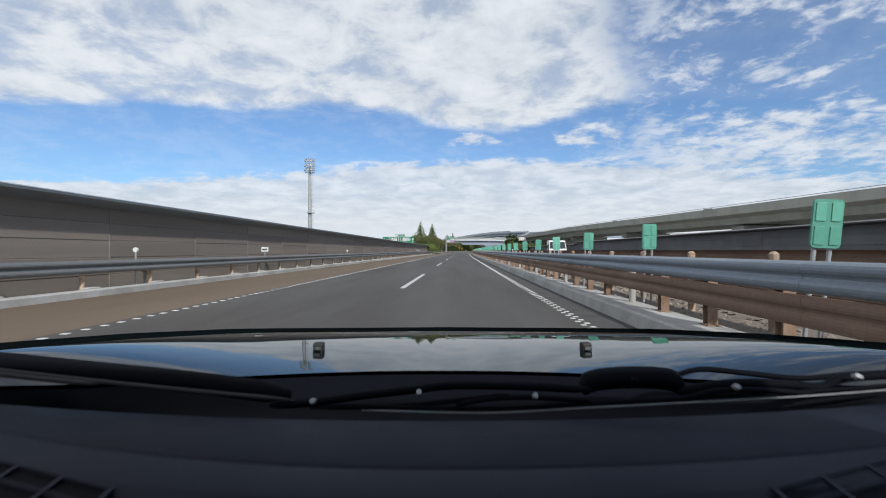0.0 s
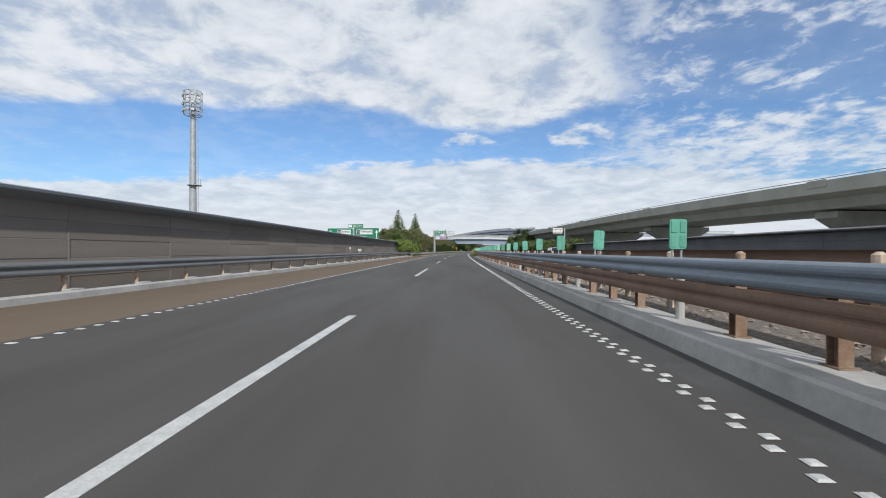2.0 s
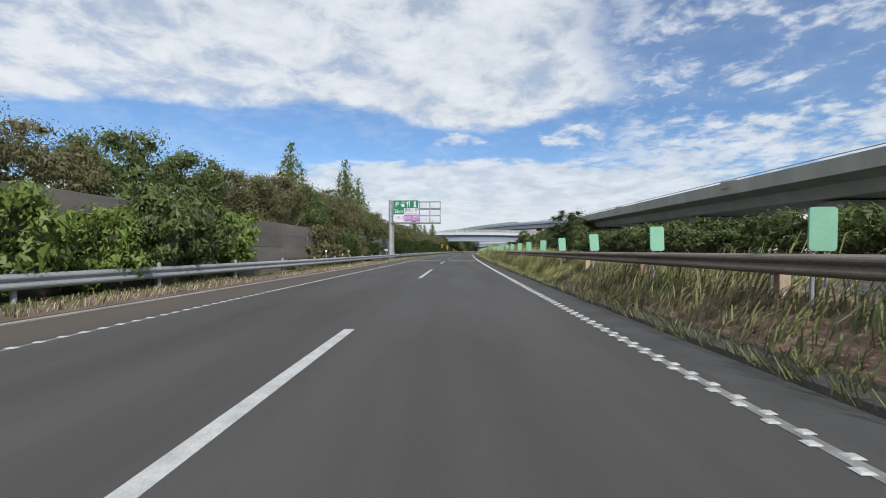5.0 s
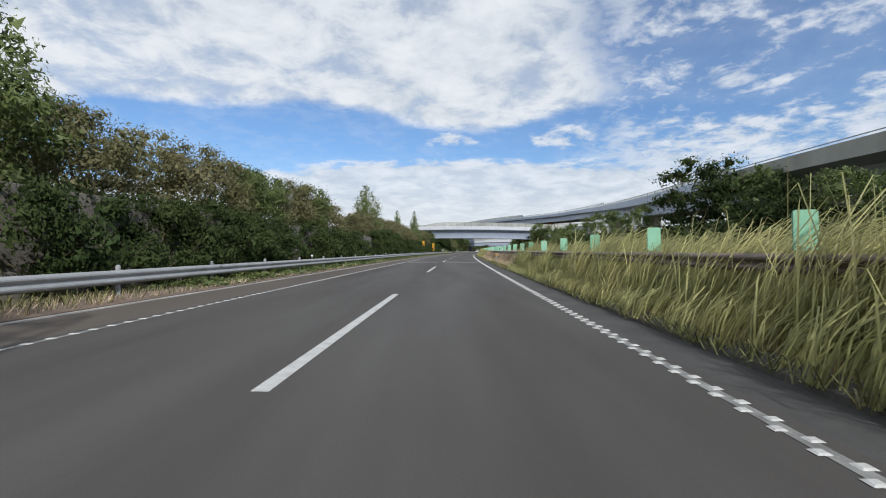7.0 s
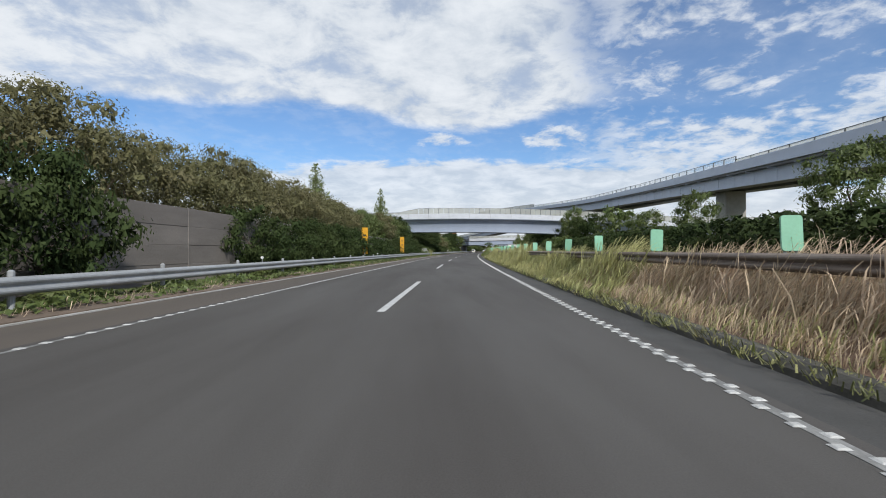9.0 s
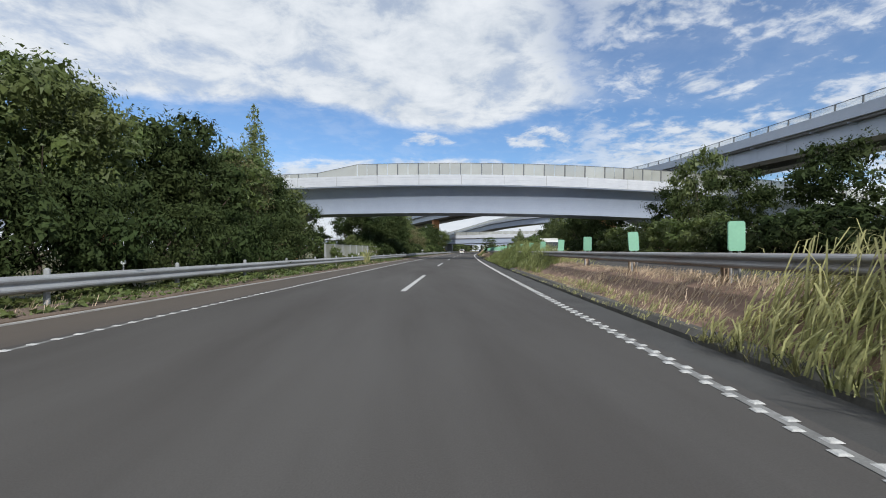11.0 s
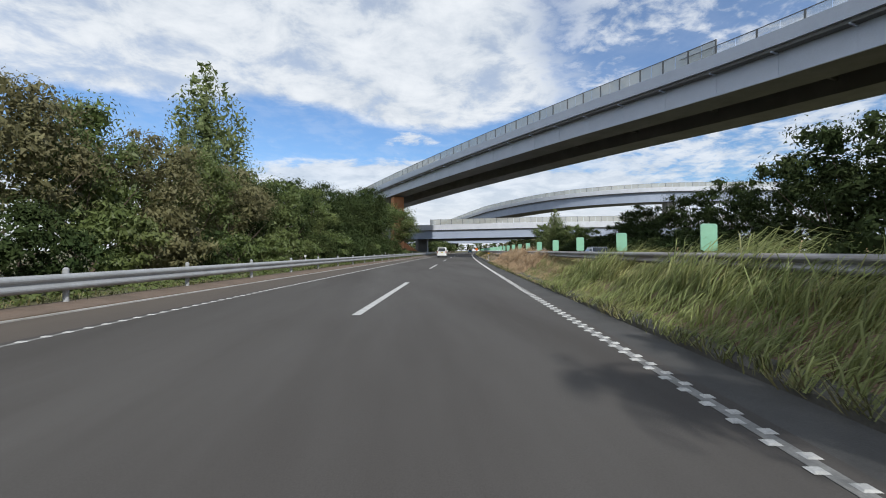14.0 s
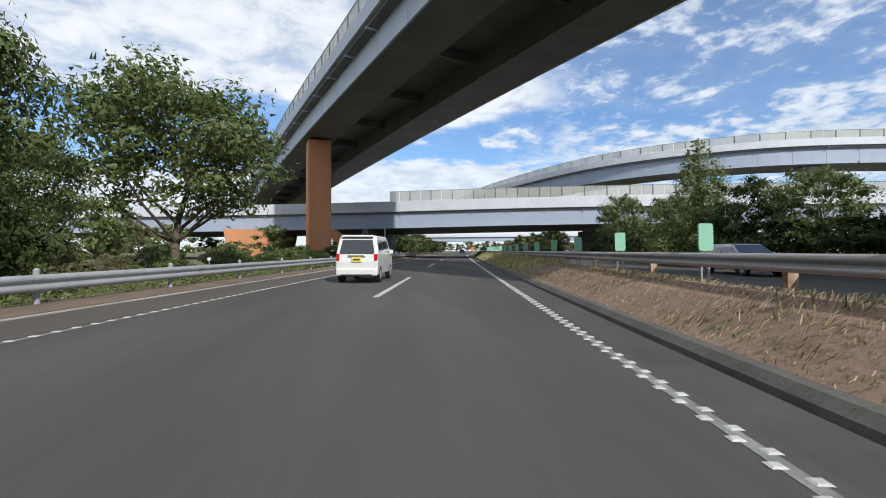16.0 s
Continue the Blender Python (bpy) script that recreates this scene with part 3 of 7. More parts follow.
for nm, a, b, ph in (("wall_3", -24, 72, 0.465), ("wall_5", 72, 152, 0.405)):
    w = noise_wall(nm, 18.7, a, b, 4.0, 5, ph, WALLD, "dark grey noise wall beyond the oncoming carriageway", nmax=150)
    part("lip", Geo().sweep(along([(p, q + ph * 5) for p, q in ((18.62, 0.0), (18.2, 0.06), (18.18, 0.11), (18.62, 0.20), (18.8, 0.20), (18.8, 0.0))], a, b)), WALLD, w, "dark steel lip leaning over the road")
noise_wall("wall_4", 20.3, 190, 330, 4.0, 3, 0.75, WALLG, "grey concrete wall behind the far hedge", nmax=0)

# ---- crash barriers ----
W_PROF = [(0.0, 0.0), (0.030, 0.012), (0.066, 0.034), (0.082, 0.062), (0.084, 0.090), (0.070, 0.118), (0.036, 0.140), (0.024, 0.165), (0.036, 0.190), (0.070, 0.212), (0.084, 0.240), (0.082, 0.268), (0.066, 0.296), (0.030, 0.318), (0.0, 0.33)]
W_BACK = [(o - 0.008, z) for o, z in reversed(W_PROF)]


def w_beams(parent, u, z, s0, s1, face, material, ufun=None, length=4.0, label="", k=1.0, deep=1.0):
    """Corrugated beams end to end; face +1 bulges to the right, -1 to the left."""
    s = s0
    i = 0
    while s < s1 - 0.1:
        e = min(s + length, s1)
        j = 0.004 * (i % 2)
        pr = [(u + face * (o * deep + j), z + h * k) for o, h in W_PROF] + [(u + face * (o * deep + j), z + h * k) for o, h in W_BACK]
        part("beam", Geo().sweep(along(pr, s, e + 0.05, 4.0, ufun)), material, parent, label, smooth=False)
        s += length
        i += 1


def posts(parent, u, s0, s1, step, geo, material, z=0.0, ufun=None, name="post", turn=0.0):
    data = geo.data(name, material)
    s = s0
    while s < s1:
        part(name, data, None, parent, m=at(s, u + (ufun(s) if ufun else 0.0), z, turn))
        s += step


def h_post(h, w=0.06):
    g = Geo()
    g.box(-w, w, -0.06, -0.05, 0, h)
    g.box(-w, w, 0.05, 0.06, 0, h)
    g.box(-0.006, 0.006, -0.05, 0.05, 0, h)
    g.box(-w - 0.03, w + 0.03, -0.10, 0.10, 0, 0.015)
    return g


def round_post(h, r=0.057):
    return Geo().tube((0, 0, 0), (0, 0, h), r, r, 10).tube((0, 0, h), (0, 0, h + 0.03), r, r * 0.4, 10)


# beside the hard shoulder, along the noise wall
b = thing("crash_barrier", Matrix(), "grey steel crash barrier along the noise wall", "crash barrier")
w_beams(b, -9.12, 0.55, -24, END_L - 2, 1, STEELD)
posts(b, -9.24, -23, END_L - 3, 2.4, Geo().tube((0, 0, 0), (0, 0, 0.78), 0.06, 0.06, 10), RUSTLIGHT, 0.1)
brk = Geo().sweep(np.array([[(0.0, y, 0.50), (0.12, y, 0.50), (0.12, y, 0.72), (0.0, y, 0.72)] for y in (-0.05, 0.05)]))
posts(b, -9.24, -23, END_L - 3, 2.4, brk, RUSTLIGHT, 0.1, name="bracket")
posts(b, -9.2, -23, END_L - 3, 2.4, Geo().rbox(-0.16, 0.16, -0.05, 0.36, 0, 0.09, 0.02), CURBM, 0.12, name="footing")
# beside the verge
OFF = lambda s: float(np.interp(s, (136, 158, 320, 345), (-1.08, 0.0, 0.0, 0.35)))
b = thing("crash_barrier", Matrix(), "galvanised steel crash barrier on round white posts beside the verge", "crash barrier")
w_beams(b, -8.0, 0.34, END_L - 2, 520, 1, STEEL, OFF)
posts(b, -8.1, END_L, 520, 4.0, round_post(0.74), STEEL, 0.02, OFF)

# double barrier beside the passing lane
b = thing("crash_barrier", Matrix(), "two-tier crash barrier, blue-grey upper beam over a rusty lower beam", "crash barrier")
w_beams(b, 3.12, 0.757, -24, END_R, -1, BLUESTEEL, label="blue-grey beam", k=0.86, deep=0.62)
w_beams(b, 3.12, 0.455, -24, END_R, -1, RUST, label="rusty brown beam", k=0.86, deep=0.45)
for k in (0, 1, 2):
    posts(b, 3.22, -21.125 + 1.275 * k, END_R, 5.1, h_post(0.83), RUSTPOST, 0.20)
posts(b, 3.24, -22.4, END_R, 5.1, round_post(0.81), CURBM, 0.20, name="round_post")
b = thing("crash_barrier", Matrix(), "rusty crash barrier facing the oncoming carriageway", "crash barrier")
w_beams(b, 4.14, 0.84, -24, END_R, 1, RUST, k=0.9)
w_beams(b, 4.14, 0.47, -24, END_R, 1, RUST, k=0.9)
posts(b, 4.04, -22, END_R, 1.98, round_post(1.01, 0.060), RUSTLIGHT, 0.08)
# median barrier on the mound
UM = lambda s: float(np.interp(s, (126, 175, 225, 340, 450), (-0.55, -0.52, -0.20, 0.03, 0.28)))
b = thing("crash_barrier", Matrix(), "weathered galvanised crash barrier on the grassy median", "crash barrier")
w_beams(b, 4.05, 0.865, END_R + 2, 302, -1, WEATHERED, UM, label="rust-brown weathered beam", k=0.70)
w_beams(b, 4.05, 0.865, 302, 520, -1, MEDSTEEL, UM, k=0.70)
w_beams(b, 4.60, 0.865, END_R + 2, 520, 1, RUST, UM, k=0.70)
posts(b, 4.32, END_R + 3, 520, 3.956, Geo().rbox(-0.07, 0.07, -0.05, 0.05, 0, 0.60, 0.01), RUSTLIGHT, 0.48, UM)
posts(b, 4.32, END_R + 3, 520, 3.956, Geo().rbox(-0.26, 0.26, -0.05, 0.05, 0.42, 0.56, 0.01), RUST, 0.48, UM, name="spacer")


# ---- anti-glare boards ----
def rounded(w, h, r, t, top_only=False):
    """An upright board with rounded corners, in the xz plane."""
    pts = []
    for cx, cz, a0 in ((w / 2 - r, h - r, 0), (-w / 2 + r, h - r, 90), (-w / 2 + r, r, 180), (w / 2 - r, r, 270)):
        for a in (0, 30, 60, 90):
            q = radians(a0 + a)
            pts.append((cx + r * math.cos(q), cz + r * math.sin(q)))
    rows = np.array([[(x, y, z) for x, z in pts] for y in (-t / 2, t / 2)])
    return Geo().sweep(rows)


def antiglare(material, relief, label):
    ob = thing("antiglare_board", Matrix(), label, "anti-glare board", "anti-glare boards on the median")
    board = part("board", rounded(0.265, 0.47, 0.04, 0.03), material, ob, m=pose(0, 0, 0.20))
    if relief:
        for x0, x1, z0, z1 in ((-0.115, -0.025, 0.26, 0.44), (0.025, 0.115, 0.26, 0.44), (-0.115, -0.025, 0.03, 0.21), (0.025, 0.115, 0.03, 0.21)):
            part("raised_panel", Geo().rbox(x0, x1, -0.024, -0.016, z0, z1, 0.003), material, board)
    for x in (-0.07, 0.07):
        part("post", Geo().tube((x, 0.03, -0.80), (x, 0.03, 0.40), 0.021, 0.021, 8), STEEL, ob)
    return ob


dark_board = antiglare(GREENP, True, "green ribbed plastic anti-glare board on two steel pipes")
pale_board = antiglare(GREENL, False, "plain pale green anti-glare board with rounded corners")
UB = lambda s: float(np.interp(s, (50, 92, 175, 225, 340, 450), (3.62, 3.80, 3.80, 4.12, 4.35, 4.60)))
ANCHORS = (-15.3, 20.25, 36.0, 48.2, 88.0, 169.3, 224.3, 240.3, 324.9, 352.7, 433.5, 600.0)      # chainage of some boards; the rest stand evenly between
k = 0
for s0, s1 in zip(ANCHORS, ANCHORS[1:]):
    n = max(1, round((s1 - s0) / 3.956))
    for i in range(n):
        s = s0 + (s1 - s0) * i / n
        old = s < 128
        src = pale_board if not old or 83 < s < 86.5 or 91 < s < 94 else dark_board
        copy_thing(src, at(s, UB(s), 0.955 if old else 0.925, random.uniform(-9, 9)) @ pose(0, 0, 0, random.uniform(-5, 5), random.uniform(-3, 3), 0))
        k += 1
for o in (dark_board, pale_board):
    for c in (*o.children_recursive, o):
        bpy.data.objects.remove(c)

# ---- the long ramp that rises beside the road and crosses it ----
RS = (20, 70, 120, 170, 220, 270, 317, 355, 390, 416, 440, 465, 490, 520, 560, 640)
RU = (44.8, 35.3, 28.2, 24.1, 24.1, 29.8, 35.7, 38.1, 34.4, 25.0, 11.3, -3.9, -19.5, -37.9, -62, -108)
RZ = (7.3, 7.1, 7.3, 7.2, 8.0, 10.2, 13.4, 15.9, 17.4, 18.2, 18.6, 18.5, 17.9, 16.8, 15.0, 12.0)


def ramp_path(s0, s1, step=4.0):
    s = np.linspace(s0, s1, int((s1 - s0) / step) + 1)
    return road(s, spline(RS, RU, s), spline(RS, RZ, s))


def screens(parent, path, spacing, h, material, o=0.12, post_h=None):
    """Posts and panes along a path, each pane a part."""
    d = np.concatenate([[0], np.cumsum(np.linalg.norm(np.diff(path[:, :2], axis=0), axis=1))])
    q = np.linspace(0, d[-1], max(2, round(d[-1] / spacing) + 1))
    pts = np.stack([np.interp(q, d, path[:, i]) for i in range(3)], -1)
    dirs = np.gradient(pts[:, :2], axis=0)
    for i in range(len(pts) - 1):
        a = math.degrees(math.atan2(dirs[i, 1], dirs[i, 0])) - 90
        ln = float(np.linalg.norm(pts[i + 1] - pts[i]))
        rise = math.degrees(math.asin((pts[i + 1, 2] - pts[i, 2]) / ln))
        m = pose(*[float(c) for c in pts[i]], 0, 0, a) @ pose(o, 0, 0, rise, 0, 0)
        part("post", Geo().box(-0.06, 0.06, -0.06, 0.06, -0.1, h + 0.05).data("post", FRAMEM), None, parent, m=m)
        part("pane", Geo().box(-0.02, 0.02, 0.08, ln / 2 - 0.03, 0.04, h - 0.02).box(-0.02, 0.02, ln / 2 + 0.03, ln - 0.08, 0.04, h - 0.02).data("pane", material), None, parent, m=m)
    part("top_rail", Geo().sweep(carry(pts, [(o - 0.04, h), (o + 0.04, h), (o + 0.04, h + 0.05), (o - 0.04, h + 0.05)])), FRAMEM, parent)


ramp_c = thing("concrete_viaduct", Matrix(), "grey concrete viaduct rising beside the motorway", "viaduct", kind="structure")
pc = ramp_path(-10, 229)
pc[:3, 2] = pc[3, 2]
part("deck", Geo().sweep(carry(pc, [(0.0, 0.0), (0.3, 0.0), (0.3, -0.9), (14.7, -0.9), (14.7, 0.0), (15.0, 0.0), (15.0, -1.15), (13.4, -1.45), (12.9, -2.30), (2.1, -2.30), (1.6, -1.45), (0.25, -1.15), (0.0, -1.10)])), VIADUCT, ramp_c)
part("handrail", Geo().sweep(carry(pc, [(0.12, 0.18), (0.18, 0.18), (0.18, 0.24), (0.12, 0.24)])), STEEL, ramp_c)
for s in np.arange(12, 225, 27.0):
    part("joint_cover", Geo().rbox(-0.06, 0.06, -0.9, 0.9, -0.55, 0.10, 0.02), VIADUCT, ramp_c, m=Matrix.Translation(Vector(ramp_path(s, s + 4)[0])) @ pose(0, 0, 0, 0, 0, 8))


def hammer_pier(s, parent):
    p = ramp_path(s, s + 4)
    d = p[1] - p[0]
    a = math.degrees(math.atan2(d[1], d[0])) - 90
    m = pose(float(p[0][0]), float(p[0][1]), 0, 0, 0, a)
    top = float(p[0][2]) - 2.46
    prof = [(3.0, top), (12.6, top), (12.6, top - 0.6), (10.6, top - 1.7), (10.0, -0.3), (5.6, -0.3), (5.0, top - 1.7), (3.0, top - 0.6)]
    pier = part("pier", Geo().sweep(np.array([[(x, y, z) for x, z in prof] for y in (-1.1, 1.1)])), VIADUCT, parent, m=m)
    for x in (3.8, 6.4, 9.2, 11.8):
        part("bearing", Geo().rbox(x - 0.3, x + 0.3, -0.4, 0.4, top - 0.02, top + 0.17, 0.02), SOFFIT, pier)


for s in (34, 64, 95, 125.5, 147, 167, 185, 202):
    hammer_pier(s, ramp_c)
part("end_wall", Geo().rbox(0.6, 13.8, -2.2, 2.2, 0, float(spline(RS, RZ, 228)) - 2.45, 0.1), VIADUCT, ramp_c, m=pose(*[float(c) for c in ramp_path(228, 232)[0][:2]], -0.2, 0, 0, -9))


def steel_span(parent, path, depth, width, par=1.15, setback=0.75, white=LILAC, web=LILAC, twin=False):
    """Parapet, fascia, two webs and the soffit of a steel box bridge along a path; depth and width per station."""
    path = np.asarray(path)
    depth = np.broadcast_to(np.asarray(depth, float), (len(path),))
    width = np.broadcast_to(np.asarray(width, float), (len(path),))

    def rows(f):
        return np.array([carry(path, f(float(dp), float(wd)))[i] for i, (dp, wd) in enumerate(zip(depth, width))])
    part("parapet", Geo().sweep(rows(lambda d, w: [(0, 0), (0.28, 0), (0.28, -par), (0, -par)])), white, parent, "pale parapet")
    part("parapet", Geo().sweep(rows(lambda d, w: [(w - 0.28, 0), (w, 0), (w, -par), (w - 0.28, -par)])), white, parent, "pale parapet")
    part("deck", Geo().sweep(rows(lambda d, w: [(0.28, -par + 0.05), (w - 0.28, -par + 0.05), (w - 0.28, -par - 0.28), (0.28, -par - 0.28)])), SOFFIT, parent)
    sb = setback
    part("girder", Geo().sweep(rows(lambda d, w: [(sb, -par - 0.28), (sb + 0.04, -par - 0.28), (sb + 0.04, -d), (sb - 0.12, -d), (sb - 0.12, -d + 0.05), (sb, -d + 0.05)])), web, parent, "pale blue painted steel girder")
    part("girder", Geo().sweep(rows(lambda d, w: [(w - sb - 0.04, -par - 0.28), (w - sb, -par - 0.28), (w - sb, -d + 0.05), (w - sb + 0.12, -d + 0.05), (w - sb + 0.12, -d), (w - sb - 0.04, -d)])), web, parent, "pale blue painted steel girder")
    # inner webs and undersides take the dark colour that stands for shade
    if twin:
        for e in (0, 1):
            def box(d, w):
                x0, x1 = (sb + 0.05, sb + w * 0.26) if e == 0 else (w - sb - w * 0.26, w - sb - 0.05)
                return [(x0, -d + 0.14), (x1, -d + 0.14), (x1, -d + 0.05), (x0, -d + 0.05)]

            def inner(d, w):
                x0 = sb + w * 0.26 - 0.04 if e == 0 else w - sb - w * 0.26
                return [(x0, -par - 0.28), (x0 + 0.04, -par - 0.28), (x0 + 0.04, -d + 0.04), (x0, -d + 0.04)]
            part("inner_web", Geo().sweep(rows(inner)), SOFFIT, parent, "inner girder web, shade put into its dark colour")
            part("soffit", Geo().sweep(rows(box)), SOFFIT, parent, "underside of a box girder, shade put into its dark colour")
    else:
        part("soffit", Geo().sweep(rows(lambda d, w: [(sb + 0.05, -d + 0.14), (w - sb - 0.05, -d + 0.14), (w - sb - 0.05, -d + 0.05), (sb + 0.05, -d + 0.05)])), SOFFIT, parent, "soffit with shade put into its dark colour")
    # brackets under the overhang and stiffener seams on the web
    dd = np.concatenate([[0], np.cumsum(np.linalg.norm(np.diff(path[:, :2], axis=0), axis=1))])
    for q in np.arange(3, dd[-1], 5.0):
        c = [float(np.interp(q, dd, path[:, i])) for i in range(3)]
        c2 = [float(np.interp(q + 1, dd, path[:, i])) for i in range(3)]
        a = math.degrees(math.atan2(c2[1] - c[1], c2[0] - c[0])) - 90
        d, w = float(np.interp(q, dd, depth)), float(np.interp(q, dd, width))
        m = pose(*c, 0, 0, a)
        part("bracket", Geo().box(0.1, sb, -0.05, 0.05, -par - 0.42, -par - 0.29), web, parent, m=m)
        if twin and q % 10 > 5:
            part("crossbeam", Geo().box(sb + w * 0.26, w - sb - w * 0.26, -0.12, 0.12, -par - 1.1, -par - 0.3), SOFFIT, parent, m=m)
        part("seam", Geo().box(sb - 0.03, sb - 0.001, -0.03, 0.03, -d + 0.05, -par - 0.45), web, parent, m=m)


ramp_s = thing("steel_ramp_bridge", Matrix(), "pale blue steel ramp bridge curving over the motorway", "bridge", kind="structure")
sp = np.linspace(229, 640, 104)
ps = road(sp, spline(RS, RU, sp), spline(RS, RZ, sp))
steel_span(ramp_s, ps, np.interp(sp, (229, 330, 385, 500, 640), (2.9, 3.1, 3.4, 3.4, 3.4)), np.interp(sp, (229, 340, 400, 500, 640), (10.0, 10.0, 14.5, 14.5, 13.0)), setback=1.05, white=PALEBLUE, web=PALEBLUE, twin=True)
s_hi = np.linspace(421, 560, 60)
screens(ramp_s, road(s_hi, spline(RS, RU, s_hi), spline(RS, RZ, s_hi)), 2.6, 1.25, SCREEN)
s_lo = np.linspace(300, 424, 49)
screens(ramp_s, road(s_lo, spline(RS, RU, s_lo), spline(RS, RZ, s_lo)), 3.4, 0.70, CLEARSCREEN)
s_l2 = np.linspace(229, 300, 24)
screens(ramp_s, road(s_l2, spline(RS, RU, s_l2), spline(RS, RZ, s_l2)), 4.0, 0.30, SCREEN)


def round_pier(parent, s, u, top, r, material=ORANGE):
    g = Geo().tube((0, 0, -0.3), (0, 0, top), r, r, 28, cap=True)
    return part("pier", g, material, parent, "orange painted concrete column", smooth=False, m=at(s, u))


def square_pier(parent, s, u, top, w, turn):
    part("pier", Geo().rbox(-w / 2, w / 2, -w / 2, w / 2, -0.3, top, 0.2), ORANGE, parent, "orange painted concrete column", m=at(s, u, 0, turn))


square_pier(ramp_s, 491, -16.6, 14.4, 2.7, 25)
square_pier(ramp_s, 412, 35.5, 14.6, 3.0, 20)
part("pier", Geo().rbox(-1.5, 1.5, -1.5, 1.5, -0.3, 10.2, 0.2), CONCRETE, ramp_s, "grey concrete column", m=at(314, 41.0))
part("pier", Geo().rbox(-1.3, 1.3, -1.3, 1.3, -0.3, 7.6, 0.2), CONCRETE, ramp_s, "grey concrete column", m=at(275, 36.0))
square_pier(ramp_s, 560, -55.0, 11.3, 2.7, 25)

# ---- the first overbridge ----
b1 = thing("overbridge", Matrix(), "white and pale blue steel overbridge with frosted screens", "bridge", kind="structure")
U1 = (-90, -45, -22, -5, 10, 26, 45, 80, 120)
us = np.linspace(-85, 115, 81)
p1 = road(np.interp(us, (-1e3, 1e3), (0, 0)) + spline(U1, (366, 355, 351, 349.5, 350.3, 353.5, 360, 376, 398), us), us, spline(U1, (8.6, 9.5, 9.95, 10.05, 9.9, 9.5, 8.9, 7.9, 6.8), us))
p1 = p1[::-1]


def curved_span(parent, path, d, w, par):
    """A bridge with grooved parapets, and overhangs that sweep down into the webs."""
    groove = [(0.0, 0.0)]
    for z in (0.30, 0.58, 0.86):
        groove += [(0.0, -z), (0.022, -z - 0.008), (0.022, -z - 0.026), (0.0, -z - 0.034)]
    groove += [(0.0, -par), (0.28, -par), (0.28, 0.0)]
    arc = [math.pi / 2 * i / 18 for i in range(19)]
    web = [(0.03, -par)] + [(0.08 + 1.67 * math.sin(q), -par - 0.14 - (d - par - 0.19) * (1 - math.cos(q))) for q in arc] + [(1.75, -d)]
    inner = [(o + 0.05, z) for o, z in reversed(web)]
    for f in (lambda o: o, lambda o: w - o):
        part("parapet", Geo().sweep(carry(path, [(f(o), z) for o, z in groove])), WHITEDECK, parent, "grooved white parapet")
        part("girder", Geo().sweep(carry(path, [(f(o), z) for o, z in web + inner])), LILAC, parent, "pale blue painted curved steel girder")
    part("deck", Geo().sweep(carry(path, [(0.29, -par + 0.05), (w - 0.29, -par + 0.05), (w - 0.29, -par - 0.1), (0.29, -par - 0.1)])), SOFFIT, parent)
    part("soffit", Geo().sweep(carry(path, [(1.81, -d + 0.02), (w - 1.81, -d + 0.02), (w - 1.81, -d + 0.10), (1.81, -d + 0.10)])), LILAC, parent, "shaded pale steel soffit")


curved_span(b1, p1, 4.35, 8.2, 1.18)
screens(b1, p1[8:52], 2.5, 1.35, SCREEN)
screens(b1, p1[53:81], 2.5, 0.50, SCREEN)
q0, q1 = p1[51], p1[53]
taper = np.array([[(q[0], q[1] + o, q[2] + z) for o, z in ((0.10, 0.02), (0.14, 0.02), (0.14, h), (0.10, h))] for q, h in ((q0, 1.36), (q1, 0.50))])
part("pane", Geo().sweep(taper), SCREEN, b1, "sloping end pane")
part("top_rail", Geo().sweep(np.array([[(q[0], q[1] + o, q[2] + h + z) for o, z in ((0.08, 0), (0.16, 0), (0.16, 0.05), (0.08, 0.05))] for q, h in ((q0, 1.35), (q1, 0.50))])), FRAMEM, b1)


def pier_head(parent, half, z0, z1):
    """A cap that widens upwards from the column to the girders."""
    pr_ = [(-half * 0.55, z0), (half * 0.55, z0), (half, z1 - 0.3), (half, z1), (-half, z1), (-half, z1 - 0.3)]
    part("pier_head", Geo().sweep(np.array([[(x, y, z) for x, z in pr_] for y in (-1.4, 1.4)])), LILAC, parent, "pale steel pier head")


for s, u, top, r in ((355.5, -23.4, 4.75, 1.6), (357.5, 25.6, 4.3, 1.5), (371.0, -62.0, 4.1, 1.6)):
    pier_head(round_pier(b1, s, u, top, r), 3.4, top, top + 0.95)
for i in range(6, 74, 2):
    part("parapet_joint", Geo().box(-0.008, 0.02, -0.03, 0.03, -1.15, 0.0), STEEL, b1, m=Matrix.Translation(Vector(p1[i])) @ pose(0, 0, 0, 0, 0, math.degrees(math.atan2(*(p1[i + 1] - p1[i])[1::-1])) - 90))

# ---- the second overbridge ----
b2 = thing("overbridge", Matrix(), "low white and pale blue girder overbridge", "bridge", kind="structure")
us = np.linspace(-85, 150, 60)
p2 = road(spline((-90, -10, 10, 40, 160), (505, 499.5, 498, 497, 503), us), us, spline((-90, -10, 10, 40, 160), (7.4, 8.0, 8.35, 8.6, 8.9), us))
p2 = p2[::-1]
steel_span(b2, p2, 3.75, 24.0, par=1.45, setback=0.5, white=WHITEDECK)
screens(b2, p2[14:41], 3.0, 1.35, SCREEN)
for u in (-30.0, 26.0):
    part("abutment", Geo().sweep(np.array([[(x, y, z) for x, z in ((-2.6, -0.3), (2.6, -0.3), (3.4, 4.2), (-3.4, 4.2))] for y in (0, 11)])), ORANGE, b2, "orange painted concrete abutment", m=at(500.0, u))
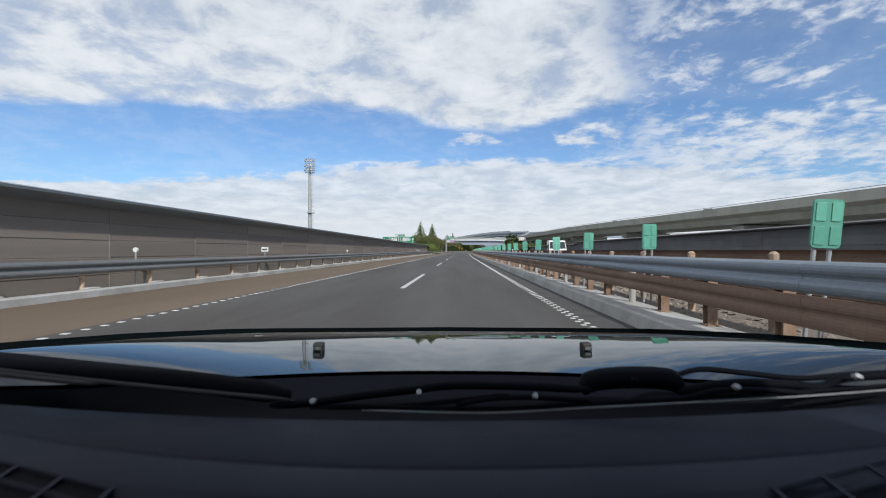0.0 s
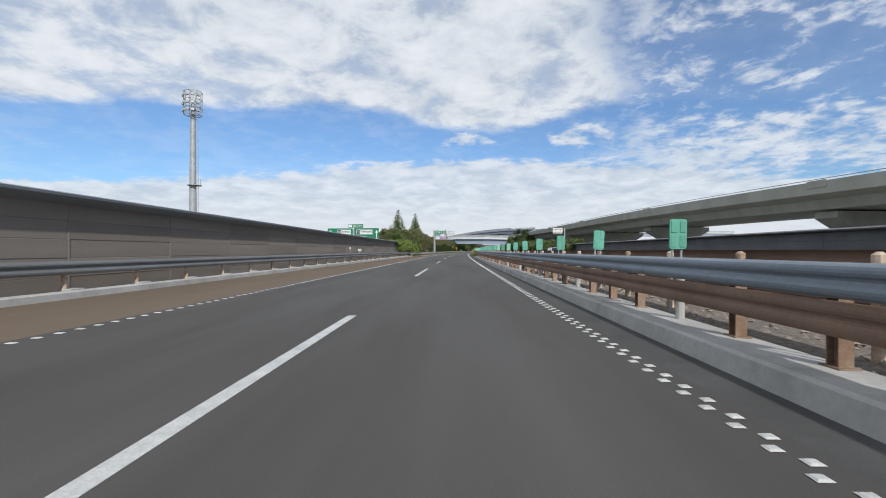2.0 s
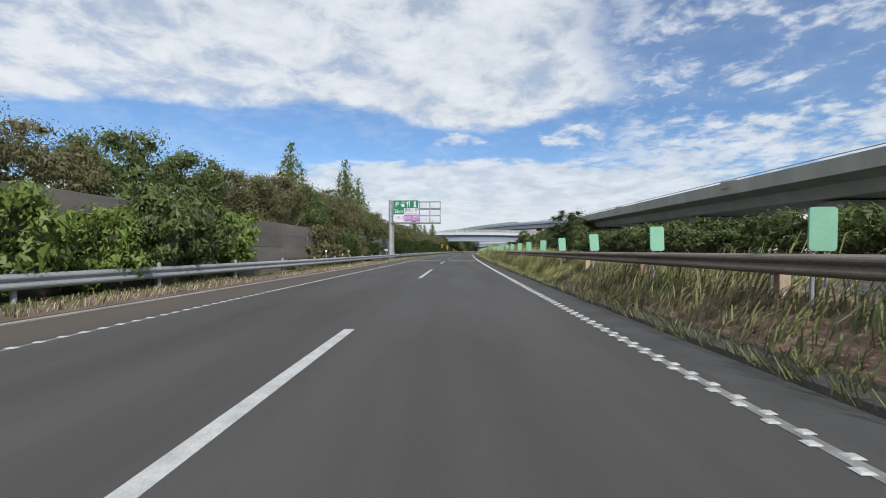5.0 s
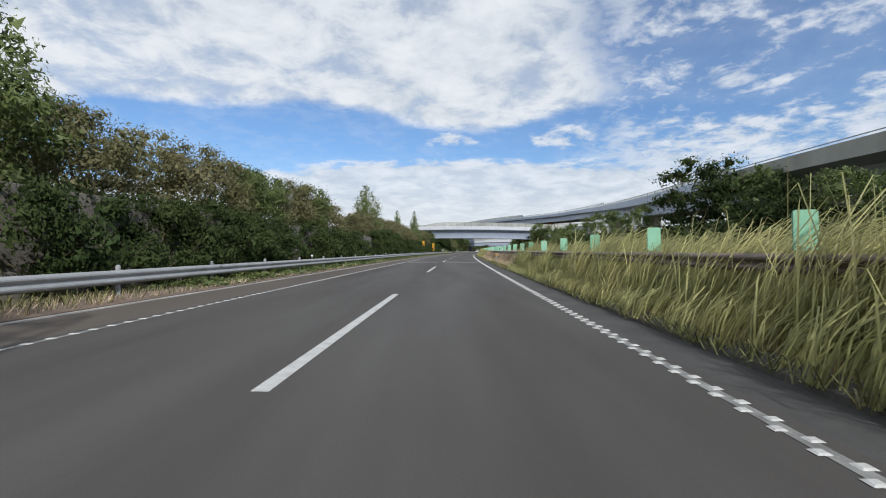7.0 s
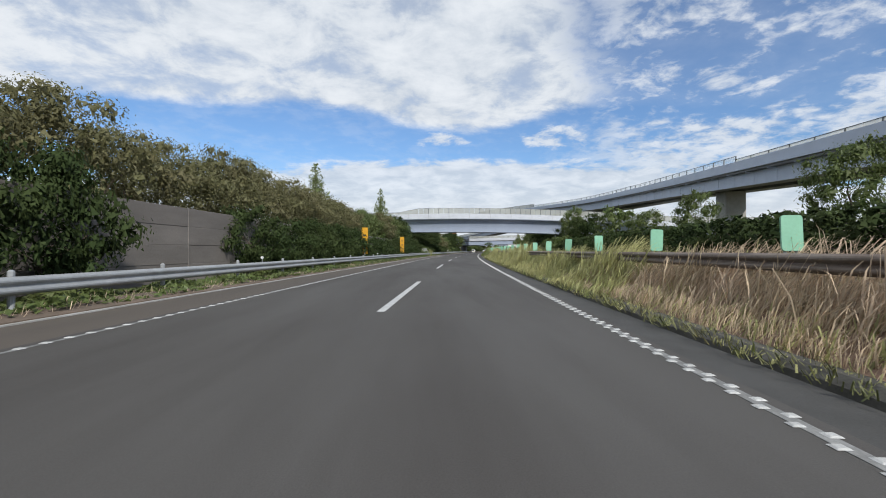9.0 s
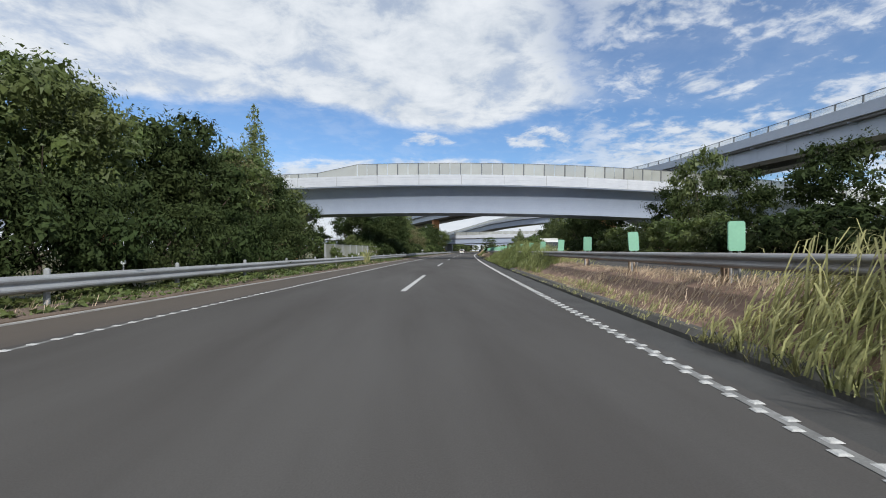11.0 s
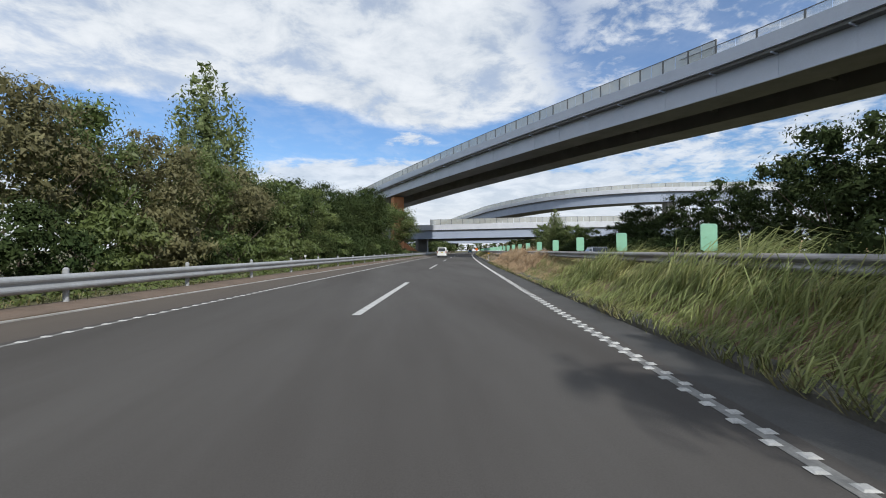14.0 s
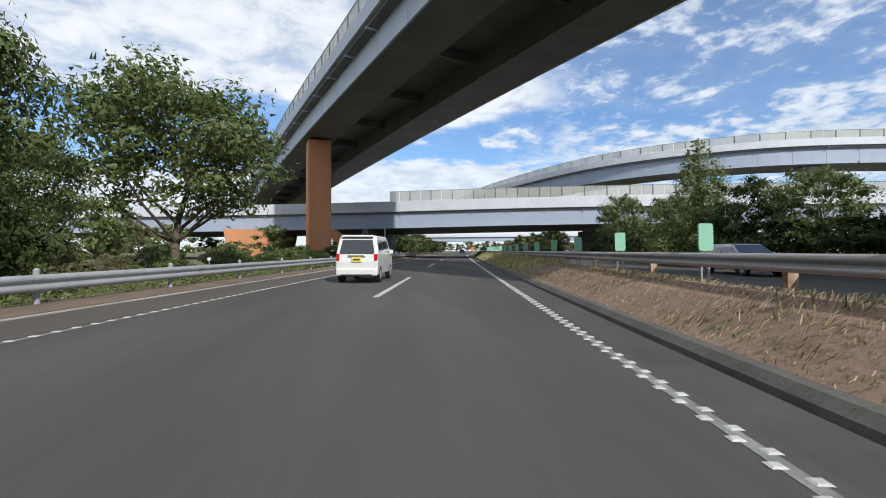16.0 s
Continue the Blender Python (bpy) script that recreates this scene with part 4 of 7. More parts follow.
sl = Geo().sweep(np.array([[(x, y, z) for x, z in ((-1.0, -0.3), (1.6, -0.3), (-4.6, 4.1), (-6.4, 4.1))] for y in (0, 1.6)]))
part("slanted_pier", sl, ORANGE, b2, "slanted orange concrete pier", m=at(498.6, -12.4))
# the bank and wall under this bridge, in a dark colour that stands for shade
part("retaining_wall", Geo().rbox(-0.4, 0.4, 0, 26, -0.3, 4.2, 0.05), WALLD, b2, "retaining wall under the bridge, coloured dark for the shade there", m=at(500, -12.8))
part("retaining_wall", Geo().rbox(-0.4, 0.4, 0, 12, -0.3, 4.2, 0.05), WALLD, b2, "retaining wall under the bridge, coloured dark for the shade there", m=at(500, 20.5))

# ---- the far curving ramp and the bridges beyond ----
b3 = thing("far_ramp_bridge", Matrix(), "pale steel ramp bridge curving in the distance", "bridge", kind="structure")
fy = ((40, 690, 14.5), (48, 640, 15.5), (54, 600, 16.6), (58, 568, 17.4), (61.5, 549, 17.9), (73, 519, 18.6), (90, 502.5, 19.0), (112, 495.5, 19.2), (145, 492.5, 19.3), (200, 491, 19.2), (280, 492, 18.8))
tq = np.arange(len(fy))
tt = np.linspace(0, len(fy) - 1, 90)
p3 = np.stack([spline(tq, [q[i] for q in fy], tt) for i in range(3)], -1)
p3 = p3[::-1]
steel_span(b3, p3, 4.0, 9.5, white=WHITEDECK)
screens(b3, p3, 3.6, 1.2, SCREEN)
for i in (7, 30, 82):
    part("pier", Geo().rbox(-1.3, 1.3, -1.3, 1.3, -0.3, float(p3[i][2]) - 4.0, 0.2), CONCRETE, b3, m=pose(float(p3[i][0]), float(p3[i][1]), 0) @ pose(0, 4 if i < 40 else 0, 0))
b4 = thing("far_bridge", Matrix(), "white road bridge far ahead over the motorway", "bridge", kind="structure")
us = np.linspace(-60, 140, 30)
steel_span(b4, road(660 + us * 0.1, us, 9.0 + us * 0.01)[::-1], 3.2, 10, white=WHITEDECK)
for u in (-16.0, 30.0):
    part("pier", Geo().rbox(-1.5, 1.5, 0, 8, -0.3, 5.9, 0.2), CONCRETE, b4, m=at(661 + u * 0.1, u))

# ---- signs and masts ----


def upright(s, u, z, turn=0.0):
    """Pose of a board that faces back along the road: x right, y up, z towards the viewer."""
    return at(s, u, z, turn) @ pose(0, 0, 0, 90, 0, 0)


gs = thing("gantry_sign", at(186.2, -8.35, -0.15), "steel cantilever gantry with green service area sign", "gantry sign")
part("column", Geo().tube((0, 0, -0.2), (0, 0, 7.35), 0.30, 0.24, 20).tube((0, 0, 0), (0, 0, 0.08), 0.5, 0.5, 16), STEEL, gs)
part("conduit", Geo().tube((0.36, 0, 0), (0.36, 0, 5.0), 0.05, 0.05, 8), STEEL, gs)
for z in (4.62, 5.45, 6.30, 7.10):
    for y in (-0.39, 0.39):
        part("chord", Geo().rbox(0.1, 6.0, y - 0.04, y + 0.04, z - 0.045, z + 0.045, 0.01), STEEL, gs)
for x in (0.4, 1.9, 3.45, 4.70, 5.95):
    for y in (-0.39, 0.39):
        part("upright", Geo().box(x - 0.035, x + 0.035, y - 0.04, y + 0.04, 4.6, 7.15), STEEL, gs)
    for z in (4.58, 7.06):
        part("crosspiece", Geo().box(x - 0.04, x + 0.04, -0.35, 0.35, z, z + 0.08), STEEL, gs)
for z in (4.85, 5.08, 6.55, 6.78):
    part("thin_rail", Geo().tube((0.4, 0.5, z), (6.0, 0.5, z), 0.016, 0.016, 6), STEEL, gs)
for x in np.arange(0.8, 6.0, 0.85):
    for z in (4.50, 6.22):
        part("rail_post", Geo().tube((x, 0.5, z), (x, 0.5, z + 0.57), 0.016, 0.016, 6), STEEL, gs)
for z in (4.50, 6.20):
    deck_ = Geo().box(0.3, 6.0, -0.36, -0.31, z, z + 0.05).box(0.3, 6.0, 0.45, 0.50, z, z + 0.05)
    for x in np.arange(0.4, 6.0, 0.30):
        deck_.box(x - 0.012, x + 0.012, -0.31, 0.45, z + 0.01, z + 0.04)
    part("walkway", deck_, STEEL, gs, "open grating walkway")


def plate(parent, x0, x1, z0, z1, material, y=-0.52, label="", name="panel"):
    return part(name, Geo().rbox(x0, x1, y - 0.02, y + 0.02, z0, z1, 0.012), material, parent, label)


top = plate(gs, 0.42, 3.36, 6.30, 7.22, SIGNG, label="green panel with white service symbols")
FACE = lambda x, z, y=-0.545: pose(x, y, z, 90, 0, 0)
letters("P", 0.85, FACE(0.62, 6.47), SIGNW, top)
pump = Geo().box(1.40, 1.72, -0.548, -0.541, 6.45, 7.08).box(1.30, 1.36, -0.548, -0.541, 6.55, 6.85)
part("symbol", pump, SIGNW, top, "white fuel pump symbol")
part("symbol", Geo().box(1.45, 1.67, -0.552, -0.545, 6.80, 7.0), SIGNG, top)
fork = Geo().box(2.05, 2.10, -0.548, -0.541, 6.42, 7.08).box(1.98, 2.17, -0.548, -0.541, 6.78, 7.08).box(2.27, 2.33, -0.548, -0.541, 6.42, 6.85).rbox(2.24, 2.36, -0.548, -0.541, 6.75, 7.1, 0.003)
part("symbol", fork, SIGNW, top, "white fork and knife symbol")
part("symbol", Geo().box(2.88, 3.06, -0.548, -0.541, 6.45, 6.85).box(2.78, 3.16, -0.548, -0.541, 6.42, 6.50).box(2.80, 3.06, -0.548, -0.541, 6.78, 6.86).tube((2.97, -0.548, 7.0), (2.97, -0.541, 7.0), 0.11, 0.11, 14), SIGNW, top, "white letter i symbol")
mid = plate(gs, 0.42, 1.66, 5.56, 6.29, SIGNG, label="green panel with the distance")
letters("2km", 0.62, FACE(0.50, 5.74), SIGNW, mid)
nam = plate(gs, 1.67, 3.36, 5.56, 6.29, SIGNW, label="white panel with the place name")
letters("\u8c4a\u7530\u4e0a\u90f7", 0.40, FACE(1.74, 5.92), SIGNI, nam)
letters("Toyota-Kamigo", 0.24, FACE(1.74, 5.64), SIGNI, nam)
num = plate(gs, 0.42, 1.70, 4.76, 5.53, SIGNW, label="white panel with the exit number")
letters("19-3", 0.62, FACE(0.56, 4.93), SIGNP, num)
etc = plate(gs, 1.71, 3.42, 4.80, 5.53, SIGNP, label="purple panel for the toll-tag exit")
letters("ETC", 0.44, FACE(1.80, 5.0), SIGNW, etc)
letters("\u51fa\u53e3", 0.36, FACE(2.72, 5.14), SIGNW, etc)
letters("EXIT", 0.20, FACE(2.78, 4.88), SIGNW, etc)

# the wide direction sign behind the wall
ds = thing("direction_sign", at(137, -25.1, 0.33), "wide green motorway direction sign behind the noise wall", "road sign")
for x in (1.2, 4.9, 8.6):
    part("post", Geo().tube((x, 0.15, -0.3), (x, 0.15, 5.0), 0.13, 0.13, 10), STEEL, ds)
L = plate(ds, 0.0, 4.85, 2.2, 5.05, SIGNG, y=0, label="green panel")
R = plate(ds, 5.15, 9.9, 2.2, 5.1, SIGNG, y=0, label="green panel")
T = plate(ds, 4.0, 6.9, 5.15, 5.85, SIGNG, y=0, label="narrow green junction panel")
F2 = lambda x, z: pose(x, -0.03, z, 90, 0, 0)
for pnl, x in ((L, 1.9), (R, 5.6)):
    bx = plate(ds, x, x + (2.6 if pnl is L else 3.1), 3.9, 4.8, SIGNW, y=-0.015, label="white route box")
    part("badge", Geo().rbox(x + 0.06, x + 0.72, -0.055, -0.04, 3.98, 4.72, 0.004), SIGNI, bx)
letters("C3", 0.5, pose(1.98, -0.06, 4.15, 90, 0, 0), SIGNW, L)
letters("E1A", 0.42, pose(5.63, -0.06, 4.18, 90, 0, 0), SIGNW, R)
letters("\u6771\u6d77\u74b0\u72b6", 0.44, pose(2.7, -0.06, 4.25, 90, 0, 0), SIGNI, L)
letters("\u4f0a\u52e2\u6e7e\u5cb8\u9053", 0.46, pose(6.4, -0.06, 4.25, 90, 0, 0), SIGNI, R)
letters("\u571f\u5c90JCT", 0.62, F2(2.6, 3.05), SIGNW, L)
letters("\u56db\u65e5\u5e02", 0.72, F2(5.4, 3.05), SIGNW, R)
letters("E1A \u6771\u540d\u9ad8\u901f", 0.42, F2(7.3, 2.9), SIGNW, R)
letters("\u8c4a\u7530\u6771JCT", 0.50, F2(4.9, 5.32), SIGNW, T)
part("badge", Geo().rbox(4.05, 4.75, -0.035, -0.02, 5.25, 5.75, 0.004), SIGNW, T)
arrow = Geo().box(9.42, 9.56, -0.03, -0.022, 3.0, 4.3).add([(9.2, -0.03, 4.2), (9.78, -0.03, 4.2), (9.49, -0.03, 4.75)], [(0, 1, 2)])
part("arrow", arrow, SIGNW, R, "white arrow pointing up")
part("arrow", Geo().box(0.3, 0.9, -0.03, -0.022, 4.4, 4.54, Matrix.Translation((0.6, 0, 4.47)) @ pose(0, 0, 0, 0, 35, 0) @ Matrix.Translation((-0.6, 0, -4.47))), SIGNW, L)

# yellow boards on the verge
for s, h in ((281.0, 3.15), (303.0, 3.0)):
    y = thing("yellow_board", at(s, -8.65), "tall yellow warning board on a post beside the barrier", "road sign", "yellow boards on the verge")
    part("post", Geo().tube((0.0, 0, -0.1), (0, 0, 1.2), 0.05, 0.05, 8), STEEL, y)
    b = part("board", Geo().rbox(-0.28, 0.28, -0.03, 0.03, 0.85, h, 0.01), YELLOW, y)
    for i in range(3):
        part("bar", Geo().box(-0.12, 0.12, -0.036, -0.031, 1.3 + i * 0.55, 1.42 + i * 0.55), SIGNI, b)

# white gauge sign on a cantilever post past the oncoming lanes
ws = thing("post_sign", at(129.5, 14.0 + 4.2), "white back of a road sign on a grey post", "road sign")
part("post", Geo().tube((0, 0, -0.2), (0, 0, 4.9), 0.14, 0.11, 12), STEEL, ws)
part("arm", Geo().tube((0, 0, 4.6), (-1.6, 0, 4.6), 0.05, 0.05, 8), STEEL, ws)
pn = part("panel", Geo().rbox(-2.0, -0.35, -0.12, -0.08, 4.05, 4.95, 0.01), SIGNW, ws)
for z in (4.25, 4.72):
    part("batten", Geo().box(-2.0, -0.35, -0.15, -0.12, z - 0.04, z + 0.04), RUSTLIGHT, pn)
for x in (-1.6, -0.75):
    part("batten", Geo().box(x - 0.03, x + 0.03, -0.155, -0.12, 4.08, 4.92), RUSTLIGHT, pn)

# floodlight mast
fm = thing("floodlight_mast", at(124.0, -43.5), "tall grey steel floodlight mast with a lattice head", "floodlight mast")
part("pole", Geo().tube((0, 0, -0.2), (0, 0, 13), 0.62, 0.50, 18).tube((0, 0, 13), (0, 0, 25.2), 0.50, 0.36, 18), STEEL, fm)
lad = Geo().tube((0.75, 0, 0), (0.62, 0, 24), 0.03, 0.03, 5).tube((1.0, 0, 0), (0.87, 0, 24), 0.03, 0.03, 5)
for z in np.arange(0.5, 24, 0.6):
    lad.tube((0.75 - z * 0.005, 0, z), (1.0 - z * 0.005, 0, z), 0.02, 0.02, 4)
part("ladder", lad, STEEL, fm)
part("platform", Geo().tube((0.3, 0, 11.8), (0.3, 0, 11.9), 1.1, 1.1, 14).tube((1.3, 0, 11.9), (1.3, 0, 12.9), 0.03, 0.03, 5).tube((0.8, 0.9, 11.9), (0.8, 0.9, 12.9), 0.03, 0.03, 5).tube((0.8, -0.9, 11.9), (0.8, -0.9, 12.9), 0.03, 0.03, 5), STEEL, fm)
hd = Geo()
for z in (23.4, 24.6, 25.9, 27.2):
    for k in range(10):
        a0, a1 = 2 * math.pi * k / 10, 2 * math.pi * (k + 1) / 10
        hd.tube((1.35 * math.cos(a0), 1.35 * math.sin(a0), z), (1.35 * math.cos(a1), 1.35 * math.sin(a1), z), 0.05, 0.05, 5)
        if z < 27:
            hd.tube((1.35 * math.cos(a0), 1.35 * math.sin(a0), z), (1.35 * math.cos(a0), 1.35 * math.sin(a0), z + 1.3), 0.05, 0.05, 5)
    hd.tube((-1.35, 0, z), (1.35, 0, z), 0.05, 0.05, 5).tube((0, -1.35, z), (0, 1.35, z), 0.05, 0.05, 5)
hd.tube((0, 0, 25), (0, 0, 28.4), 0.06, 0.03, 6)
part("lattice_head", hd, STEEL, fm)
for k in range(5):
    a = radians(-150 + 30 * k)
    for z in (24.0, 25.2, 26.5):
        part("floodlight", Geo().rbox(-0.26, 0.26, -0.12, 0.12, -0.24, 0.24, 0.04), STEEL, fm, m=pose(1.45 * math.cos(a), 1.45 * math.sin(a), z, -20, 0, math.degrees(a) + 90))

# small marker posts and plates on the left-hand barrier
for s, h in ((12.5, 0.15), (36.5, 0.12), (92.0, 0.35), (160.5, 0.1), (166.0, 0.1)):
    mk = thing("marker_post", at(s, -9.3 if s < 115 else -8.2), "small white roadside marker on a thin post", "marker post", "roadside markers")
    part("post", Geo().tube((0, 0, 0.1), (0, 0, 0.95 + h), 0.025, 0.025, 8), STEEL, mk)
    part("reflector", Geo().tube((0, -0.03, 1.0 + h), (0, 0.03, 1.0 + h), 0.07, 0.07, 14), SIGNW, mk)
for s, u in ((21.0, -9.3), (95.8, -9.3), (184.0, -8.5), (384.0, -8.2)):
    kp = thing("kilometre_plate", at(s, u), "small white distance plate on a post", "road sign", "distance plates")
    part("post", Geo().tube((0, 0, 0.1), (0, 0, 1.2), 0.025, 0.025, 8), STEEL, kp)
    p_ = part("plate", Geo().rbox(-0.17, 0.17, -0.02, 0.0, 1.08, 1.30, 0.004), SIGNW, kp)
    part("bar", Geo().box(-0.12, 0.12, -0.024, -0.021, 1.16, 1.22), SIGNI, p_)
for s in np.arange(140, 520, 24.0):
    rf = thing("delineator", at(s, -8.12 + OFF(s)), "round white delineator on the crash barrier", "delineator", "delineators")
    part("stem", Geo().tube((0, 0, 0.6), (0, 0, 0.80), 0.015, 0.015, 6), STEEL, rf)
    part("reflector", Geo().tube((0, -0.02, 0.85), (0, 0.02, 0.85), 0.055, 0.055, 12), SIGNW, rf)
for s in (222.0, 423.0):
    rf = thing("delineator", at(s, 2.86, 0.08), "small orange delineator standing in dry grass", "delineator", "orange delineators")
    part("stem", Geo().tube((0, 0, 0), (0, 0, 0.72), 0.02, 0.02, 8), STEEL, rf)
    part("reflector", Geo().tube((0, -0.03, 0.78), (0, 0.03, 0.78), 0.075, 0.075, 14), YELLOW, rf)

# lamp post at the low overbridge, roadworks disc beyond it
lp = thing("lamp_post", at(497.5, -9.6), "slim grey pole beside the low overbridge", "lamp post")
part("pole", Geo().tube((0, 0, -0.1), (0, 0, 4.4), 0.13, 0.10, 10), STEEL, lp)
rw = thing("roadworks_disc", at(555, 3.4), "orange roadworks disc on a stand beside the lane", "road sign")
part("stand", Geo().tube((0, 0, 0), (0, 0, 1.2), 0.04, 0.04, 6), STEEL, rw)
part("disc", Geo().tube((0, -0.03, 1.6), (0, 0.03, 1.6), 0.5, 0.5, 18), mat("orange_disc", (0.85, 0.16, 0.02), 0.5), rw)

# translucent fence past the first bridge
fe = thing("fence", Matrix(), "low fence of translucent panels between steel posts", "fence", kind="structure")
for i in range(9):
    s = 328.8 + i * 2.3
    part("post", Geo().rbox(-0.06, 0.06, -0.05, 0.05, 0, 1.62, 0.01), STEEL, fe, m=at(s, -9.6))
    if i < 8:
        part("pane", Geo().box(-0.015, 0.015, 0.06, 2.24, 0.52, 1.56), SCREEN, fe, m=at(s, -9.6))
        part("rail", Geo().box(-0.03, 0.03, 0.05, 2.25, 0.44, 0.50).box(-0.03, 0.03, 0.05, 2.25, 1.56, 1.60), STEEL, fe, m=at(s, -9.6))


# ---- vehicles ----
def wheel(parent, x, y, r=0.29, w=0.17):
    t = part("wheel", Geo().tube((x - w / 2, y, r), (x + w / 2, y, r), r, r, 20), RUBBER, parent)
    o = w / 2 * (1 if x > 0 else -1)
    part("rim", Geo().tube((x + o * 0.6, y, r), (x + o * 1.06, y, r), r * 0.62, r * 0.55, 14), STEEL, t)


def shell(side, half, top_half, z_belt, z_top, bev=0.05):
    """A body from a side outline [(y, z)], narrowing above the belt."""
    bm = bmesh.new()
    rows = []
    for sx in (-1, 1):
        r = []
        for y, z in side:
            k = 0.0 if z < z_belt else (z - z_belt) / (z_top - z_belt)
            r.append(bm.verts.new((sx * (half + (top_half - half) * k), y, z)))
        rows.append(r)
    n = len(side)
    for i in range(n):
        bm.faces.new((rows[0][i], rows[0][(i + 1) % n], rows[1][(i + 1) % n], rows[1][i]))
    bm.faces.new(rows[0][::-1])
    bm.faces.new(rows[1])
    bmesh.ops.recalc_face_normals(bm, faces=bm.faces[:])
    bmesh.ops.bevel(bm, geom=bm.edges[:], offset=bev, segments=2, affect="EDGES", profile=0.6)
    bm.verts.index_update()
    g = Geo().add([v.co[:] for v in bm.verts], [[v.index for v in f.verts] for f in bm.faces])
    bm.free()
    return g


def kei_van(m, label):
    """Small tall wagon seen from behind; y ahead."""
    v = thing("minivan", m, label, "van")
    side = [(-1.70, 0.30), (-1.72, 0.75), (-1.66, 1.02), (-1.52, 1.56), (-1.3, 1.66), (0.55, 1.66), (0.85, 1.55), (1.35, 1.02), (1.62, 0.88), (1.70, 0.62), (1.70, 0.30)]
    b = part("body", shell(side, 0.735, 0.64, 0.95, 1.66), WHITECAR, v)
    rear = Geo().add([(-0.60, -1.705, 1.04), (0.60, -1.705, 1.04), (0.52, -1.575, 1.50), (-0.52, -1.575, 1.50)], [(0, 1, 2, 3)])
    rear.add([(-0.60, -1.66, 1.04), (0.60, -1.66, 1.04), (0.52, -1.54, 1.50), (-0.52, -1.54, 1.50)], [(3, 2, 1, 0)])
    part("rear_window", rear, CARGLASS, v, "dark rear window")
    for sx in (-1, 1):
        win = Geo()
        for y0, y1 in ((-1.40, -0.62), (-0.55, 0.28), (0.35, 1.0)):
            t1 = 0.55 if y1 > 0.9 else y1
            win.add([(sx * 0.737, y0, 1.04), (sx * 0.737, y1, 1.04), (sx * 0.668, t1, 1.50), (sx * 0.668, y0 + 0.03, 1.50)], [(0, 1, 2, 3)])
        part("side_window", win, CARGLASS, v)
        part("tail_lamp", Geo().rbox(sx * 0.66 - 0.06, sx * 0.66 + 0.06, -1.74, -1.66, 0.78, 1.02, 0.015), REDLAMP, v)
        part("mirror", Geo().rbox(sx * 0.82 - 0.08, sx * 0.82 + 0.08, 0.72, 0.82, 1.0, 1.16, 0.03), WHITECAR, v)
        wheel(v, sx * 0.65, -1.15)
        wheel(v, sx * 0.65, 1.15)
    bp = part("bumper", Geo().rbox(-0.72, 0.72, -1.78, -1.60, 0.26, 0.52, 0.05), WHITECAR, v)
    part("lower_trim", Geo().rbox(-0.55, 0.55, -1.785, -1.70, 0.24, 0.32, 0.02), RUBBER, bp)
    pl = part("plate", Geo().rbox(-0.165, 0.165, -1.755, -1.735, 0.74, 0.905, 0.004), PLATEY, v, "yellow plate")
    part("bar", Geo().box(-0.12, 0.12, -1.762, -1.757, 0.79, 0.85), SIGNI, pl)
    part("garnish", Geo().rbox(-0.30, 0.30, -1.75, -1.72, 0.925, 0.97, 0.008), CHROME, v)
    part("spoiler", Geo().rbox(-0.55, 0.55, -1.62, -1.40, 1.60, 1.67, 0.02), WHITECAR, v)
    return v


def sedan(m, paint, label, name="car", h=1.45, half=0.85, L=2.2, wagon=False):
    v = thing(name, m, label, "car")
    back = [(-L, 0.30), (-L - 0.02, 0.70), (-L + 0.08, 0.92)] + ([(-L + 0.35, h)] if wagon else [(-L + 0.65, 0.98), (-L + 1.1, h)])
    side = back + [(0.35, h), (1.05, 0.98), (L - 0.3, 0.86), (L, 0.66), (L, 0.30)]
    part("body", shell(side, half, half * 0.78, 0.90, h, 0.06), paint, v)
    for sx in (-1, 1):
        w = half * 0.79
        y0 = -L + (0.32 if wagon else 0.85)
        win = Geo().add([(sx * (half + 0.003), y0, 0.97), (sx * (half + 0.003), 0.95, 0.97), (sx * (w + 0.012), 0.36, h - 0.08), (sx * (w + 0.012), y0 + 0.25, h - 0.08)], [(0, 1, 2, 3)])
        part("side_window", win, CARGLASS, v)
        part("pillar", Geo().box(sx * half - 0.012, sx * half + 0.012, -0.25, -0.17, 0.97, 1.1), RUBBER, v)
        part("headlamp", Geo().rbox(sx * (half - 0.2) - 0.14, sx * (half - 0.2) + 0.14, L - 0.10, L + 0.01, 0.62, 0.76, 0.03), SIGNW, v)
        part("mirror", Geo().rbox(sx * (half + 0.1) - 0.07, sx * (half + 0.1) + 0.07, 0.68, 0.80, 0.96, 1.08, 0.02), paint, v)
        wheel(v, sx * (half - 0.1), -L + 0.85, 0.31, 0.2)
        wheel(v, sx * (half - 0.1), L - 0.85, 0.31, 0.2)
    ws = Geo().add([(-half + 0.07, 1.10, 0.98), (half - 0.07, 1.10, 0.98), (half * 0.74, 0.42, h - 0.04), (-half * 0.74, 0.42, h - 0.04)], [(0, 1, 2, 3)])
    part("windscreen", ws, CARGLASS, v)
    rs = Geo().add([(-half * 0.85, -L + (0.04 if wagon else 0.60), 0.98), (half * 0.85, -L + (0.04 if wagon else 0.60), 0.98), (half * 0.70, -L + (0.30 if wagon else 1.03), h - 0.06), (-half * 0.70, -L + (0.30 if wagon else 1.03), h - 0.06)], [(0, 1, 2, 3)])
    part("rear_window", rs, CARGLASS, v)
    part("bumper", Geo().rbox(-half + 0.03, half - 0.03, L - 0.06, L + 0.08, 0.24, 0.55, 0.04), paint, v)
    return v


kei_van(at(454.6, -3.1), "small white minivan with dark rear window in the slow lane")
